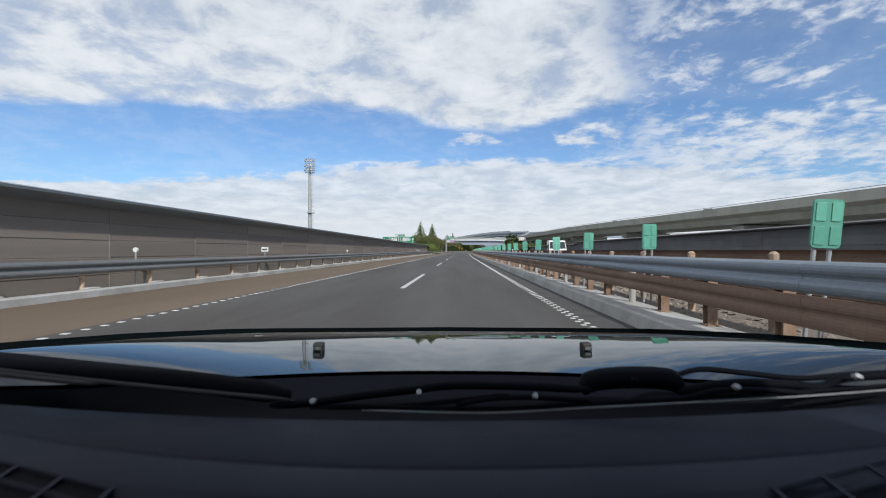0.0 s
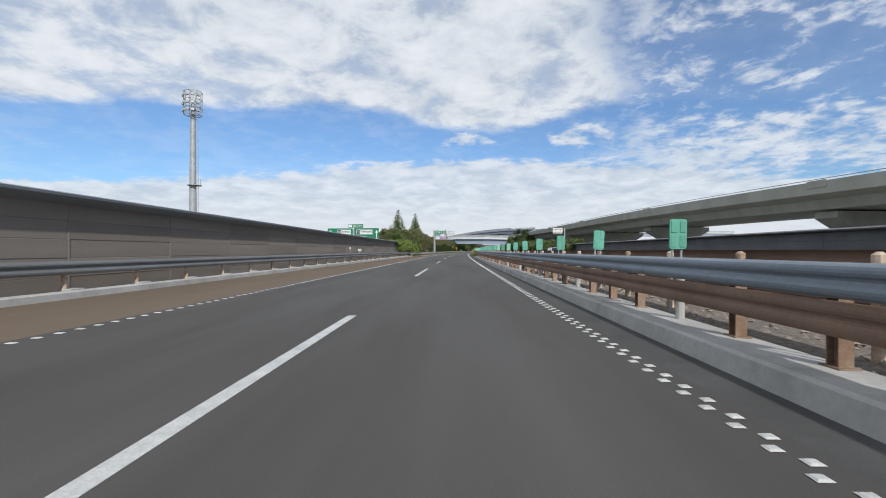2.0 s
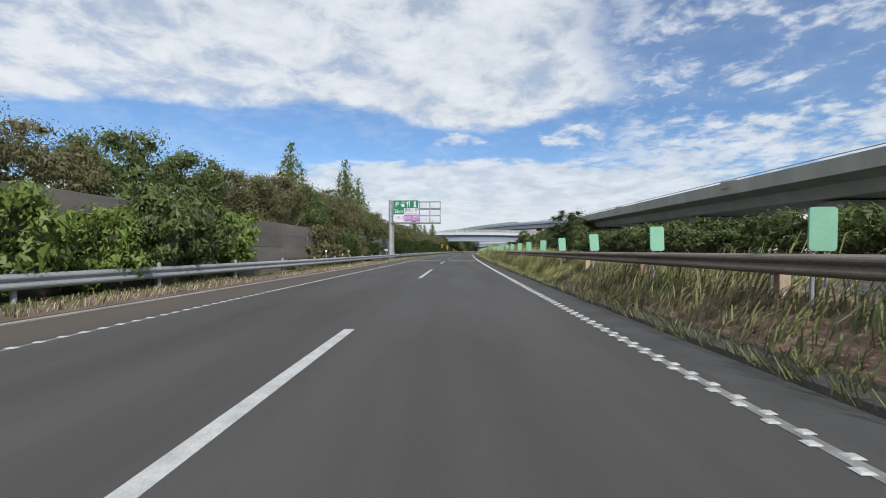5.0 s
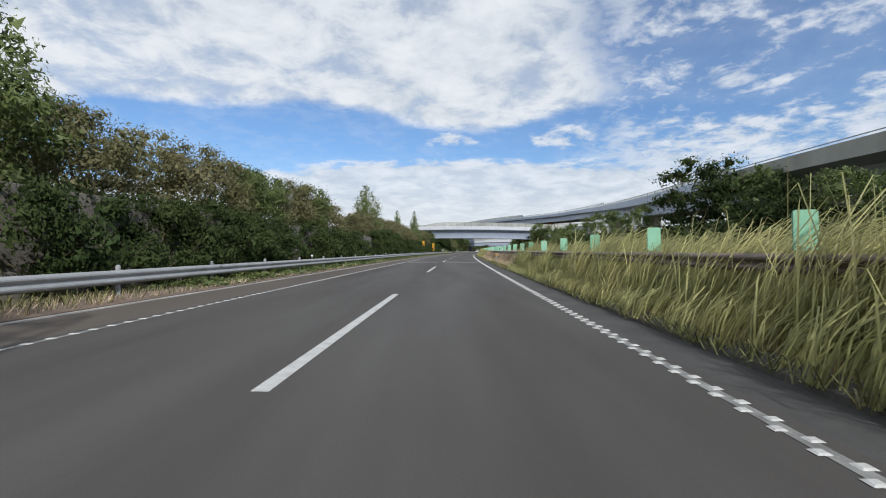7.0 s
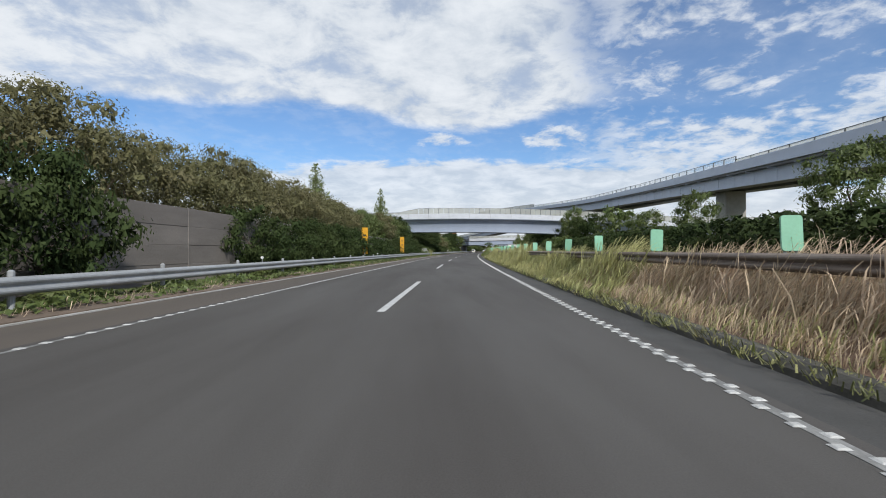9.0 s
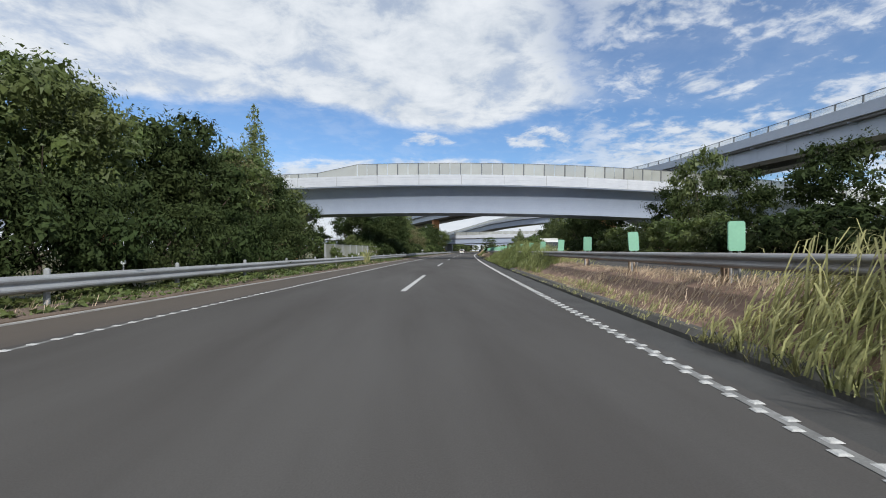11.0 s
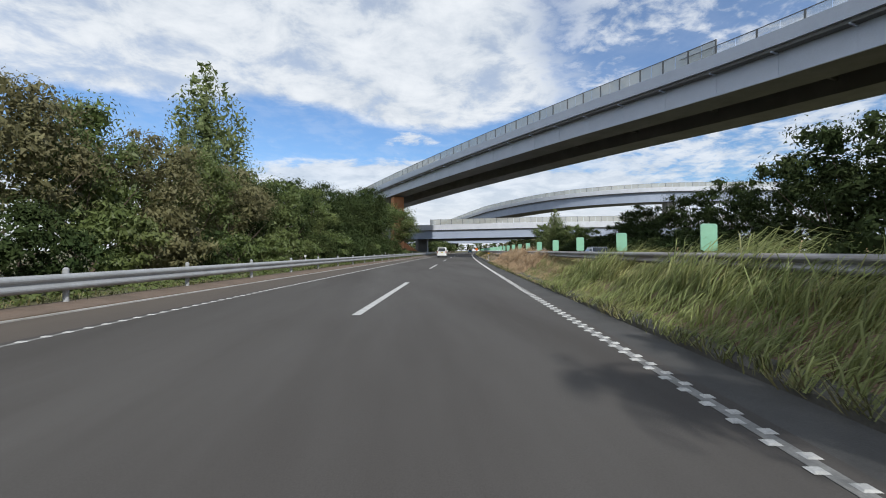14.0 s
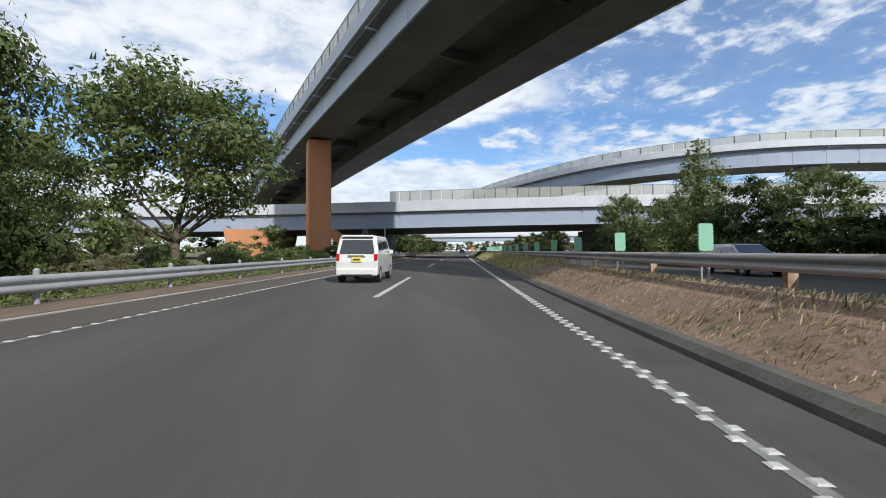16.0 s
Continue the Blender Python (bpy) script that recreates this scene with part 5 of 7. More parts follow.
sedan(at(459.2, 13.9, 0, 180), WHITECAR, "white estate car on the oncoming carriageway", wagon=True)
sedan(at(246.5, 12.2, 0, 180), SILVERCAR, "silver people carrier on the oncoming carriageway", h=1.6, wagon=True)
sedan(at(421.0, 12.4, 0, 180), SILVERCAR, "grey saloon car on the oncoming carriageway")
sedan(at(590.0, 0.2), BLUECAR, "dark teal saloon car far ahead in the passing lane")
sedan(at(116.0, 13.9, 0, 180), WHITECAR, "white hatchback on the oncoming carriageway", h=1.55, wagon=True)


def truck(m, label, box_len, box_h, marked):
    """Cab-over lorry; y ahead."""
    v = thing("lorry", m, label, "lorry")
    part("chassis", Geo().rbox(-0.45, 0.45, -box_len, 1.9, 0.50, 0.72, 0.02), RUBBER, v)
    cab = [(0.15, 0.45), (0.15, 2.15), (0.35, 2.28), (1.35, 2.28), (1.72, 1.45), (1.85, 1.2), (1.85, 0.45)]
    c = part("cab", shell(cab, 0.98, 0.90, 1.3, 2.28, 0.06), WHITECAR, v)
    part("windscreen", Geo().add([(-0.88, 1.80, 1.36), (0.88, 1.80, 1.36), (0.82, 1.46, 2.10), (-0.82, 1.46, 2.10)], [(0, 1, 2, 3)]), CARGLASS, c)
    for sx in (-1, 1):
        part("side_window", Geo().add([(sx * 0.99, 0.45, 1.40), (sx * 0.99, 1.55, 1.34), (sx * 0.925, 1.32, 2.05), (sx * 0.925, 0.45, 2.05)], [(0, 1, 2, 3)]), CARGLASS, c)
        part("mirror", Geo().rbox(sx * 1.18 - 0.07, sx * 1.18 + 0.07, 1.70, 1.80, 1.35, 1.75, 0.02), RUBBER, c)
        part("headlamp", Geo().rbox(sx * 0.75 - 0.14, sx * 0.75 + 0.14, 1.80, 1.90, 0.72, 0.88, 0.03), SIGNW, c)
        for y in (1.0, -box_len + 0.9):
            wheel(v, sx * 0.84, y, 0.38, 0.24)
    part("bumper", Geo().rbox(-0.98, 0.98, 1.78, 1.95, 0.36, 0.66, 0.04), RUBBER, c)
    if box_h:
        b = part("box", Geo().rbox(-1.05, 1.05, -box_len, 0.02, 0.80, box_h, 0.03), BOXGREY if marked else WHITECAR, v, "pale grey cargo box")
        if marked:
            x, L = 1.056, box_len

            def slab(name, pts, material, label):
                """A thin painted shape on the side of the box, from its corners [(y, z)]."""
                part(name, Geo().sweep(np.array([[(q, y, z) for y, z in pts] for q in (x - 0.004, x + 0.005)])), material, b, label)
            slab("band", [(-L + 0.05, 0.84), (-0.42 * L, 0.84), (-0.50 * L, 1.40), (-L + 0.05, 1.40)], BOXBLUE, "dark blue band")
            slab("band", [(-L + 0.05, 1.45), (-0.50 * L, 1.45), (-0.515 * L, 1.56), (-L + 0.05, 1.56)], BOXGREEN, "green band")
            slab("emblem", [(-0.66 * L, 2.20), (-0.52 * L, 2.20), (-0.58 * L, 2.46), (-0.72 * L, 2.46)], BOXGREEN, "green slanted emblem")
            slab("emblem", [(-0.60 * L, 1.56), (-0.515 * L, 1.56), (-0.565 * L, 1.80), (-0.64 * L, 1.80)], BOXGREEN, "green slanted emblem")
            slab("stripe", [(-0.505 * L, 2.20), (-0.465 * L, 2.20), (-0.525 * L, 2.46), (-0.565 * L, 2.46)], BOXBLUE, "dark blue slanted stripe")
            slab("stripe", [(-0.42 * L, 1.30), (-0.34 * L, 1.30), (-0.43 * L, 1.78), (-0.48 * L, 1.78)], BOXBLUE, "dark blue slanted stripe")
            for i in range(6):
                y0 = -0.80 * L + i * 0.092 * L
                slab("bar", [(y0, 1.86), (y0 + 0.074 * L, 1.86), (y0 + 0.085 * L, 2.14), (y0 + 0.011 * L, 2.14)], BOXBLUE, "dark blue bar in place of lettering")
            letters("TRANSPORT", 0.22, pose(x + 0.006, -0.96 * L, 1.17, 90, 0, 90), SIGNW, b)
            slab("bar", [(-0.32 * L, 2.24), (-0.10 * L, 2.24), (-0.10 * L, 2.32), (-0.32 * L, 2.32)], BLUESTEEL, "small grey bar in place of lettering")
            for i in range(1, 12):
                part("rib", Geo().box(x - 0.006, x + 0.002, -L * i / 12 - 0.012, -L * i / 12 + 0.012, 0.84, box_h - 0.05), BOXGREY, b)
    else:
        part("load_bed", Geo().box(-0.98, 0.98, -box_len, 0.05, 0.74, 0.80).box(-0.98, -0.94, -box_len, 0.05, 0.8, 1.15).box(0.94, 0.98, -box_len, 0.05, 0.8, 1.15).box(-0.98, 0.98, -box_len, -box_len + 0.04, 0.8, 1.15), WHITECAR, v, "open load bed")
    return v


truck(at(349.9, 10.2, 0, 180), "pale grey box lorry with green and blue markings", 5.4, 2.56, True)
truck(at(52.0, 11.0, 0, 180), "small white cab-over lorry on the oncoming carriageway", 3.2, 0, False)

# ---- the dark car whose bonnet and dashboard the drive starts over ----
car = thing("dark_car", pose(0.10, 0.0, 0.0, 0, 0, 1.60), "front of a black car with bonnet, wipers and bare dashboard", "car")


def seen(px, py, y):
    """A place y metres ahead of the camera, by slope to the side and down, to fit its view."""
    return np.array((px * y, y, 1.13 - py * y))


def outline(w):
    """Front rim of the bonnet from one rear corner (w = -1) to the other (w = 1)."""
    q = (-1.0, -0.72, -0.5, -0.28, 0.0, 0.28, 0.5, 0.72, 1.0)
    X = (-0.92, -0.86, -0.82, -0.70, 0.0, 0.70, 0.82, 0.86, 0.92)
    Y = (0.55, 0.87, 1.15, 1.50, 1.76, 1.50, 1.15, 0.87, 0.55)
    Z = (0.985, 0.950, 0.915, 0.866, 0.826, 0.866, 0.915, 0.950, 0.985)
    return np.array((np.interp(w, q, X), np.interp(w, q, Y), np.interp(w, q, Z)))


def rear_rim(w):
    return np.array((0.92 * w, 0.86 - 0.31 * abs(w) ** 2.2, 0.897 + 0.088 * abs(w) ** 5))


rows = []
for v in np.linspace(0, 1, 15):
    r = []
    for w in np.linspace(-1, 1, 41):
        p = rear_rim(w) * (1 - v) + outline(w) * v
        p[2] += 0.005 * math.sin(math.pi * v) * (1 - w * w) - 0.010 * v**6
        r.append(p)
    rows.append(r)
bonnet = part("bonnet", Geo().sweep(np.array(rows), closed=False), BLACKCAR, car, "glossy black bonnet reflecting the sky", smooth=True)
fr = np.array([[outline(w), outline(w) * np.array((1.0, 1.0, 1.0)) + np.array((0, 0.03, -0.05)), outline(w) * np.array((1.0, 1.0, 0.45)) + np.array((0, 0.05, 0))] for w in np.linspace(-1, 1, 41)])
part("front_body", Geo().sweep(fr, closed=False), BLACKCAR, car, smooth=True)
for sx in (-0.30, 0.345):
    nz = part("washer_nozzle", Geo().rbox(sx - 0.012, sx + 0.012, 1.06, 1.085, 0.885, 0.908, 0.004), RUBBER, bonnet)
    part("jet", Geo().box(sx - 0.007, sx + 0.007, 1.055, 1.06, 0.893, 0.900), CHROME, nz)
# cowl under the wipers
cw = []
for w in np.linspace(-1, 1, 31):
    a = rear_rim(w)
    cw.append([a + (0, -0.004, -0.006), a + (0, -0.05, -0.035), (0.94 * w, 0.66 + 0.10 * w * w, 0.850 + 0.03 * w * w), (0.94 * w, 0.618 + 0.13 * w * w, 0.862)])
part("cowl", Geo().sweep(np.array(cw), closed=False), PITCH, car, "black plastic cowl", smooth=True)


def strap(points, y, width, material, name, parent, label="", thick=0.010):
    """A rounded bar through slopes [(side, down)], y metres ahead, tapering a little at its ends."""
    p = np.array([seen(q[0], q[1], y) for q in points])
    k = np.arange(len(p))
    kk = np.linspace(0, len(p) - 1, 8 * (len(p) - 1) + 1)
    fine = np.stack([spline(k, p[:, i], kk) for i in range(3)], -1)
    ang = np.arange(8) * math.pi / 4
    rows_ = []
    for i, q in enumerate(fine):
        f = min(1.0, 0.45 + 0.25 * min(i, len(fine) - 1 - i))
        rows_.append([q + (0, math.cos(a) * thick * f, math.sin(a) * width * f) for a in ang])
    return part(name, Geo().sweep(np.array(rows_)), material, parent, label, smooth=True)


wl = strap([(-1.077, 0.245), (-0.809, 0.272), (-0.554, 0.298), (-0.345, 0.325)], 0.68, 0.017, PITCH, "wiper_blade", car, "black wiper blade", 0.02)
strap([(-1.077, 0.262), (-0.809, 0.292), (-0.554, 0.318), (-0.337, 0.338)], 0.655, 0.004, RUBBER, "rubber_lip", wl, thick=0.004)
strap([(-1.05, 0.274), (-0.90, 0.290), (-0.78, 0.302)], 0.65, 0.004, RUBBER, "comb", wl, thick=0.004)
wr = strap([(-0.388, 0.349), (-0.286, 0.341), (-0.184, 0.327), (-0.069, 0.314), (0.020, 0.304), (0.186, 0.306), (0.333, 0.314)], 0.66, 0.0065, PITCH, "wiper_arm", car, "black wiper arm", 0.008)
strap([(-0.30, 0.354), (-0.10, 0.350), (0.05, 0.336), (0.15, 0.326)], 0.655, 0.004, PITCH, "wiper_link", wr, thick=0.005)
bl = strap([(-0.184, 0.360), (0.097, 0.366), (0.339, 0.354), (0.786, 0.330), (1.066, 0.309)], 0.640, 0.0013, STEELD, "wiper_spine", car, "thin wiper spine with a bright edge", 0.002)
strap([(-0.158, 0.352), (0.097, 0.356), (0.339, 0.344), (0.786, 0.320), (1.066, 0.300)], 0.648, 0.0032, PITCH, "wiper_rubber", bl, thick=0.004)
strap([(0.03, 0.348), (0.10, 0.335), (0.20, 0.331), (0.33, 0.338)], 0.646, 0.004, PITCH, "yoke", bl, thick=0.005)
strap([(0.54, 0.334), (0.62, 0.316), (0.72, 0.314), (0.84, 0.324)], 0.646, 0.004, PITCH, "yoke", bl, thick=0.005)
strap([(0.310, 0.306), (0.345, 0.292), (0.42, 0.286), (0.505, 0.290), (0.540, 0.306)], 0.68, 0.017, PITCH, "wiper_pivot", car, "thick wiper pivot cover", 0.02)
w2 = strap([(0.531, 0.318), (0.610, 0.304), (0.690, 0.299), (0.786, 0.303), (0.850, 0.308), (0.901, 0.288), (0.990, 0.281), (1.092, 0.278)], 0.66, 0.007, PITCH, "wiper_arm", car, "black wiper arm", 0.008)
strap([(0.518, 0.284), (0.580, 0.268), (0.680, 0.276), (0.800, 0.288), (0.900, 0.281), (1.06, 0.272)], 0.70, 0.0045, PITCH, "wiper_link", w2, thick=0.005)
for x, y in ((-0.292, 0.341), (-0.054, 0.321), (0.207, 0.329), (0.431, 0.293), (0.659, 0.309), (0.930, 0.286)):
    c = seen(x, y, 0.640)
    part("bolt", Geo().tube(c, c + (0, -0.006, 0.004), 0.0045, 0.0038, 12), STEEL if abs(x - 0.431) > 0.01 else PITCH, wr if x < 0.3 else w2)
# dashboard, its joint bowed towards the windscreen at the sides
dr = []
for w in np.linspace(-1.15, 1.15, 41):
    yr, ys = 0.613 + 0.15 * w * w, 0.469 + (0.30 if w < 0 else 0.20) * w * w
    ys = min(ys, yr - 0.02)
    dr.append([(w, yr + 0.012, 0.860), (w, yr, 0.893), (w, yr - 0.012, 0.899), (w, (yr + ys) / 2, 0.904), (w, ys + 0.003, 0.900),
               (w, ys, 0.8965), (w, ys - 0.003, 0.8995), (w, ys - 0.05, 0.894), (w, ys - 0.10, 0.868), (w, ys - 0.14, 0.70)])
dash = part("dashboard", Geo().sweep(np.array(dr), closed=False), DASH, car, "dark blue-grey grained plastic dashboard", smooth=True)
for sx in (-1, 1):
    a0, a1 = np.array((sx * 0.325, 0.425, 0.8925)), np.array((sx * 0.66, 0.535, 0.897))
    vent = part("air_vent", Geo().sweep(np.array([[p + (0, -0.050, -0.012), p + (0, 0.014, -0.004), p + (0, 0.014, 0.0005), p + (0, -0.050, -0.0075)] for p in (a0, a1)])), PITCH, dash, "black slotted air vent")
    for i in range(5):
        p, q = a0 + (a1 - a0) * (i + 0.02) / 5, a0 + (a1 - a0) * (i + 0.98) / 5
        for o in (0.012, -0.012, -0.036):
            z = 0.0005 + (o - 0.012) * 0.125
            part("slot_rim", Geo().sweep(np.array([[c + (0, o - 0.003, z - 0.001), c + (0, o + 0.002, z - 0.001), c + (0, o + 0.001, z + 0.0035), c + (0, o - 0.002, z + 0.0035)] for c in (p, q)])), DASH, vent)
        part("slot_rim", Geo().sweep(np.array([[p + (d, 0.013, 0.0), p + (d, 0.013, 0.004), p + (d, -0.040, -0.003), p + (d, -0.040, -0.007)] for d in (-0.003, 0.003)])), DASH, vent)
# closed unseen cabin round the eye, open only at the windscreen, added to shade the dashboard
cab = Geo()
cab.rbox(-0.72, 0.72, -1.6, 0.02, 1.42, 1.47, 0.02)
for sx in (-1, 1):
    cab.box(sx * 0.86 - 0.03, sx * 0.86 + 0.03, -1.6, 0.10, 0.30, 0.98)
    cab.add([(sx * 0.86, -1.6, 0.98), (sx * 0.86, 0.10, 0.98), (sx * 0.72, -0.02, 1.44), (sx * 0.72, -1.6, 1.44)], [(0, 1, 2, 3)])
cab.box(-0.88, 0.88, -1.65, -1.6, 0.30, 1.46)
cab.box(-0.86, 0.86, -1.6, 0.36, 0.28, 0.32)
part("cabin", cab, DASH, car, "unseen closed cabin added to shade the dashboard")
# body below and front wheels
part("underbody", Geo().rbox(-0.80, 0.80, 0.0, 1.55, 0.28, 0.62, 0.05), RUBBER, car)
part("bulkhead", Geo().rbox(-0.86, 0.86, 0.36, 0.56, 0.30, 0.84, 0.03), RUBBER, car)
for sx in (-0.72, 0.72):
    wheel(car, sx, 0.95, 0.30, 0.19)

# ---- plants ----


def quads(pos, nrm, size, aspect, r):
    """Three-cornered leaves at pos facing nrm; returns vertices."""
    n = len(pos)
    t = np.cross(nrm, r.normal(size=(n, 3)))
    t /= np.linalg.norm(t, axis=1)[:, None] + 1e-9
    b = np.cross(nrm, t)
    L = size[:, None]
    fold = nrm * L * 0.18
    v = np.stack([pos - t * L * 0.45 + b * L * aspect * 0.6 - fold, pos + t * L * 0.75, pos - t * L * 0.45 - b * L * aspect * 0.6 - fold], 1)
    flip = np.einsum('ij,ij->i', np.cross(v[:, 1] - v[:, 0], v[:, 2] - v[:, 0]), nrm) < 0
    v[flip] = v[flip][:, ::-1]
    return v.reshape(-1, 3)


def mesh_of(name, verts, faces, material):
    me = bpy.data.meshes.new(name)
    me.vertices.add(len(verts))
    me.vertices.foreach_set("co", np.asarray(verts, np.float32).ravel())
    k = np.array([len(f) for f in faces], np.int32) if not isinstance(faces, np.ndarray) else np.full(len(faces), faces.shape[1], np.int32)
    loops = np.concatenate([np.asarray(f, np.int32) for f in faces]) if not isinstance(faces, np.ndarray) else faces.astype(np.int32).ravel()
    me.loops.add(len(loops))
    me.loops.foreach_set("vertex_index", loops)
    me.polygons.add(len(k))
    me.polygons.foreach_set("loop_start", np.concatenate([[0], np.cumsum(k)[:-1]]).astype(np.int32))
    me.update(calc_edges=True)
    me.materials.append(material)
    return me


def foliage(name, clumps, count, size, material, seed, inner=0.25, aspect=0.55, droop=0.0):
    """Leaves scattered over clumps [(x, y, z, rx, rz)], with broad shaded sprays inside them."""
    r = np.random.default_rng(seed)
    clumps = np.array(clumps, float)
    area = clumps[:, 3] * clumps[:, 4]

    def spray(n, lo, hi, big):
        c = clumps[r.choice(len(clumps), n, p=area / area.sum())]
        d = r.normal(size=(n, 3))
        d /= np.linalg.norm(d, axis=1)[:, None]
        k = r.uniform(lo, hi, n) + (r.random(n) < 0.15) * r.uniform(0, 0.40, n) * (big == 1.0)
        pos = c[:, :3] + d * k[:, None] * np.stack([c[:, 3], c[:, 3], c[:, 4]], -1)
        nrm = d * 1.05 + r.normal(size=(n, 3)) * 0.40 + np.array([0, 0, 0.30 - droop])
        nrm /= np.linalg.norm(nrm, axis=1)[:, None]
        return quads(pos, nrm, big * size * r.uniform(0.6, 1.35, n), aspect, r)

    v = np.concatenate([spray(count, 0.50, 1.14, 1.0), spray(int(count * inner), 0.05, 0.72, 2.3)])
    return mesh_of(name, v, np.arange(len(v)).reshape(-1, 3), material)


def limbs(height, crown_z, spread, seed, base=0.16, n=6):
    r = np.random.default_rng(seed)
    g = Geo()
    p = np.array((0.0, 0, -0.15))
    path = [p]
    for i in range(1, 6):
        path.append(np.array((r.normal() * 0.06 * i, r.normal() * 0.06 * i, height * 0.75 * i / 5)))
    for i in range(5):
        g.tube(path[i], path[i + 1], base * (1 - i / 6), base * (1 - (i + 1) / 6), 8, cap=False)
    for k in range(n):
        a = 2 * math.pi * (k + r.random() * 0.6) / n
        z0 = crown_z * r.uniform(0.55, 1.1)
        q0 = np.array((0, 0, z0))
        q1 = q0 + np.array((math.cos(a) * spread * 0.5, math.sin(a) * spread * 0.5, height * 0.16))
        q2 = q1 + np.array((math.cos(a) * spread * 0.4, math.sin(a) * spread * 0.4, height * 0.18))
        g.tube(q0, q1, base * 0.42, base * 0.26, 6, cap=False)
        g.tube(q1, q2, base * 0.26, base * 0.08, 6, cap=False)
    return g


def broad(seed, h, r, low, material, count, size, nclump=18, core=0.62, label="", name="tree", cat="tree"):
    """A broadleaf tree h high with crown radius r that starts at low."""
    q = np.random.default_rng(seed)
    cl = []
    zc, zr = (h + low) / 2, (h - low) / 2
    for i in range(nclump):
        d = q.normal(size=3)
        d /= np.linalg.norm(d)
        k = q.uniform(0.50, 0.90)
        cr = r * q.uniform(0.17, 0.36)
        wide = 1.0 - 0.25 * max(0, d[2])
        cl.append((d[0] * r * k * wide, d[1] * r * k * wide, zc + d[2] * zr * k * 0.95, cr, cr * q.uniform(0.42, 0.75)))
    if core:      # an inner mass of leaves round the trunk
        for f in (-0.55, -0.2, 0.1, 0.4):
            cl.append((q.normal() * r * 0.15, q.normal() * r * 0.15, zc + zr * f, r * 0.36, zr * 0.30))
    t = thing(name, Matrix(), label, cat)
    part("crown", foliage("crown", cl, count, size, material, seed + 1, core), None, t)
    part("trunk", limbs(h * 0.9, max(low, 0.8), r * 0.8, seed + 2, 0.02 * h, 6 if h > 3 else 3), BARK, t)
    return t


def conifer(seed, h, r, material, count, size, label):
    q = np.random.default_rng(seed)
    cl = []
    for i in range(130):
        z = h * (0.05 + 0.93 * (i / 129) ** 1.05)
        k = (1 - z / h) ** 0.72
        a = i * 2.4 + q.uniform(-0.5, 0.5)
        rr = r * k * q.uniform(0.40, 0.78)
        cr = max(0.22, r * k * q.uniform(0.22, 0.36))
        cl.append((math.cos(a) * rr, math.sin(a) * rr, z, cr, cr * 1.2))
        if i % 3 == 1:
            cl.append((0, 0, z, max(0.2, r * k * 0.45), max(0.3, r * k * 0.5)))
    t = thing("conifer_tree", Matrix(), label, "tree")
    part("crown", foliage("crown", cl, count, size, material, seed + 1, 0.22, 0.50, 0.4), None, t)
    part("trunk", Geo().tube((0, 0, -0.2), (0, 0, h * 0.9), 0.024 * h, 0.02, 9, cap=False), BARK, t)
    return t


B = [
    broad(11, 7.0, 3.1, 1.7, LEAFO, 8200, 0.102, 64, 0.24, label="broadleaf tree with olive brown-green crown behind the wall"),
    broad(12, 7.0, 3.0, 1.6, LEAF, 6600, 0.126, 56, 0.24, label="dense green broadleaf tree beside the motorway"),
    broad(13, 7.0, 3.2, 1.2, LEAFD, 6600, 0.128, 56, 0.26, label="dark green broadleaf tree beside the motorway"),
    broad(14, 7.0, 3.2, 1.6, LEAF, 14500, 0.150, 72, 0.0, label="broadleaf tree with an open crown and visible limbs"),
    broad(15, 7.0, 3.3, 1.6, LEAFO, 8200, 0.104, 64, 0.24, label="bushy olive-green tree beside the verge"),
]
S = [
    broad(21, 2.6, 1.75, 0.0, LEAFD, 2200, 0.124, 32, 0.24, "dark green bush growing against the wall", "bush", "bush"),
    broad(22, 2.6, 1.7, 0.0, LEAF, 2200, 0.124, 32, 0.24, "leafy green bush beside the verge", "bush", "bush"),
    broad(23, 2.6, 1.8, 0.0, LEAFO, 2200, 0.124, 32, 0.24, "olive green bush beside the verge", "bush", "bush"),
    broad(24, 2.6, 1.75, 0.0, IVY, 2300, 0.130, 32, 0.24, "bright green climbing plant hanging over the noise wall", "bush", "bush"),
]
WB = broad(26, 2.6, 1.75, 0.0, LEAFD, 4700, 0.083, 44, 0.18, "dense dark green bush growing against the wall", "bush", "bush")
SF = [broad(51, 2.6, 1.8, 0.0, LEAFD, 1350, 0.138, 34, 0.28, "dark clipped hedge bush beyond the oncoming lanes", "bush", "bush"),
      broad(52, 2.6, 1.8, 0.0, LEAF, 1300, 0.146, 28, 0.24, "green hedge bush beyond the oncoming lanes", "bush", "bush")]
C = [conifer(31, 12, 4.2, CONIF, 17000, 0.145, "slender pointed conifer rising over the broadleaf trees"),
     conifer(32, 12, 5.6, CONIF, 21000, 0.155, "pyramidal yellow-green conifer tree")]
BIG = [broad(61, 10.0, 3.9, 0.5, LEAFD, 14000, 0.132, 96, 0.26, label="tall dense dark green tree over the crash barrier"),
       broad(62, 10.0, 3.7, 0.8, LEAF, 14000, 0.132, 96, 0.26, label="tall leafy green tree over the crash barrier")]
FAR = [broad(41, 7.0, 3.2, 0.5, LEAF, 820, 0.33, 22, 0.26, label="green tree standing well away from the road"),
       broad(42, 7.0, 3.2, 0.5, LEAFO, 820, 0.33, 22, 0.26, label="olive green tree standing well away from the road"),
       broad(43, 7.0, 3.2, 0.2, LEAFD, 820, 0.33, 24, 0.30, label="dark green tree far along the road")]
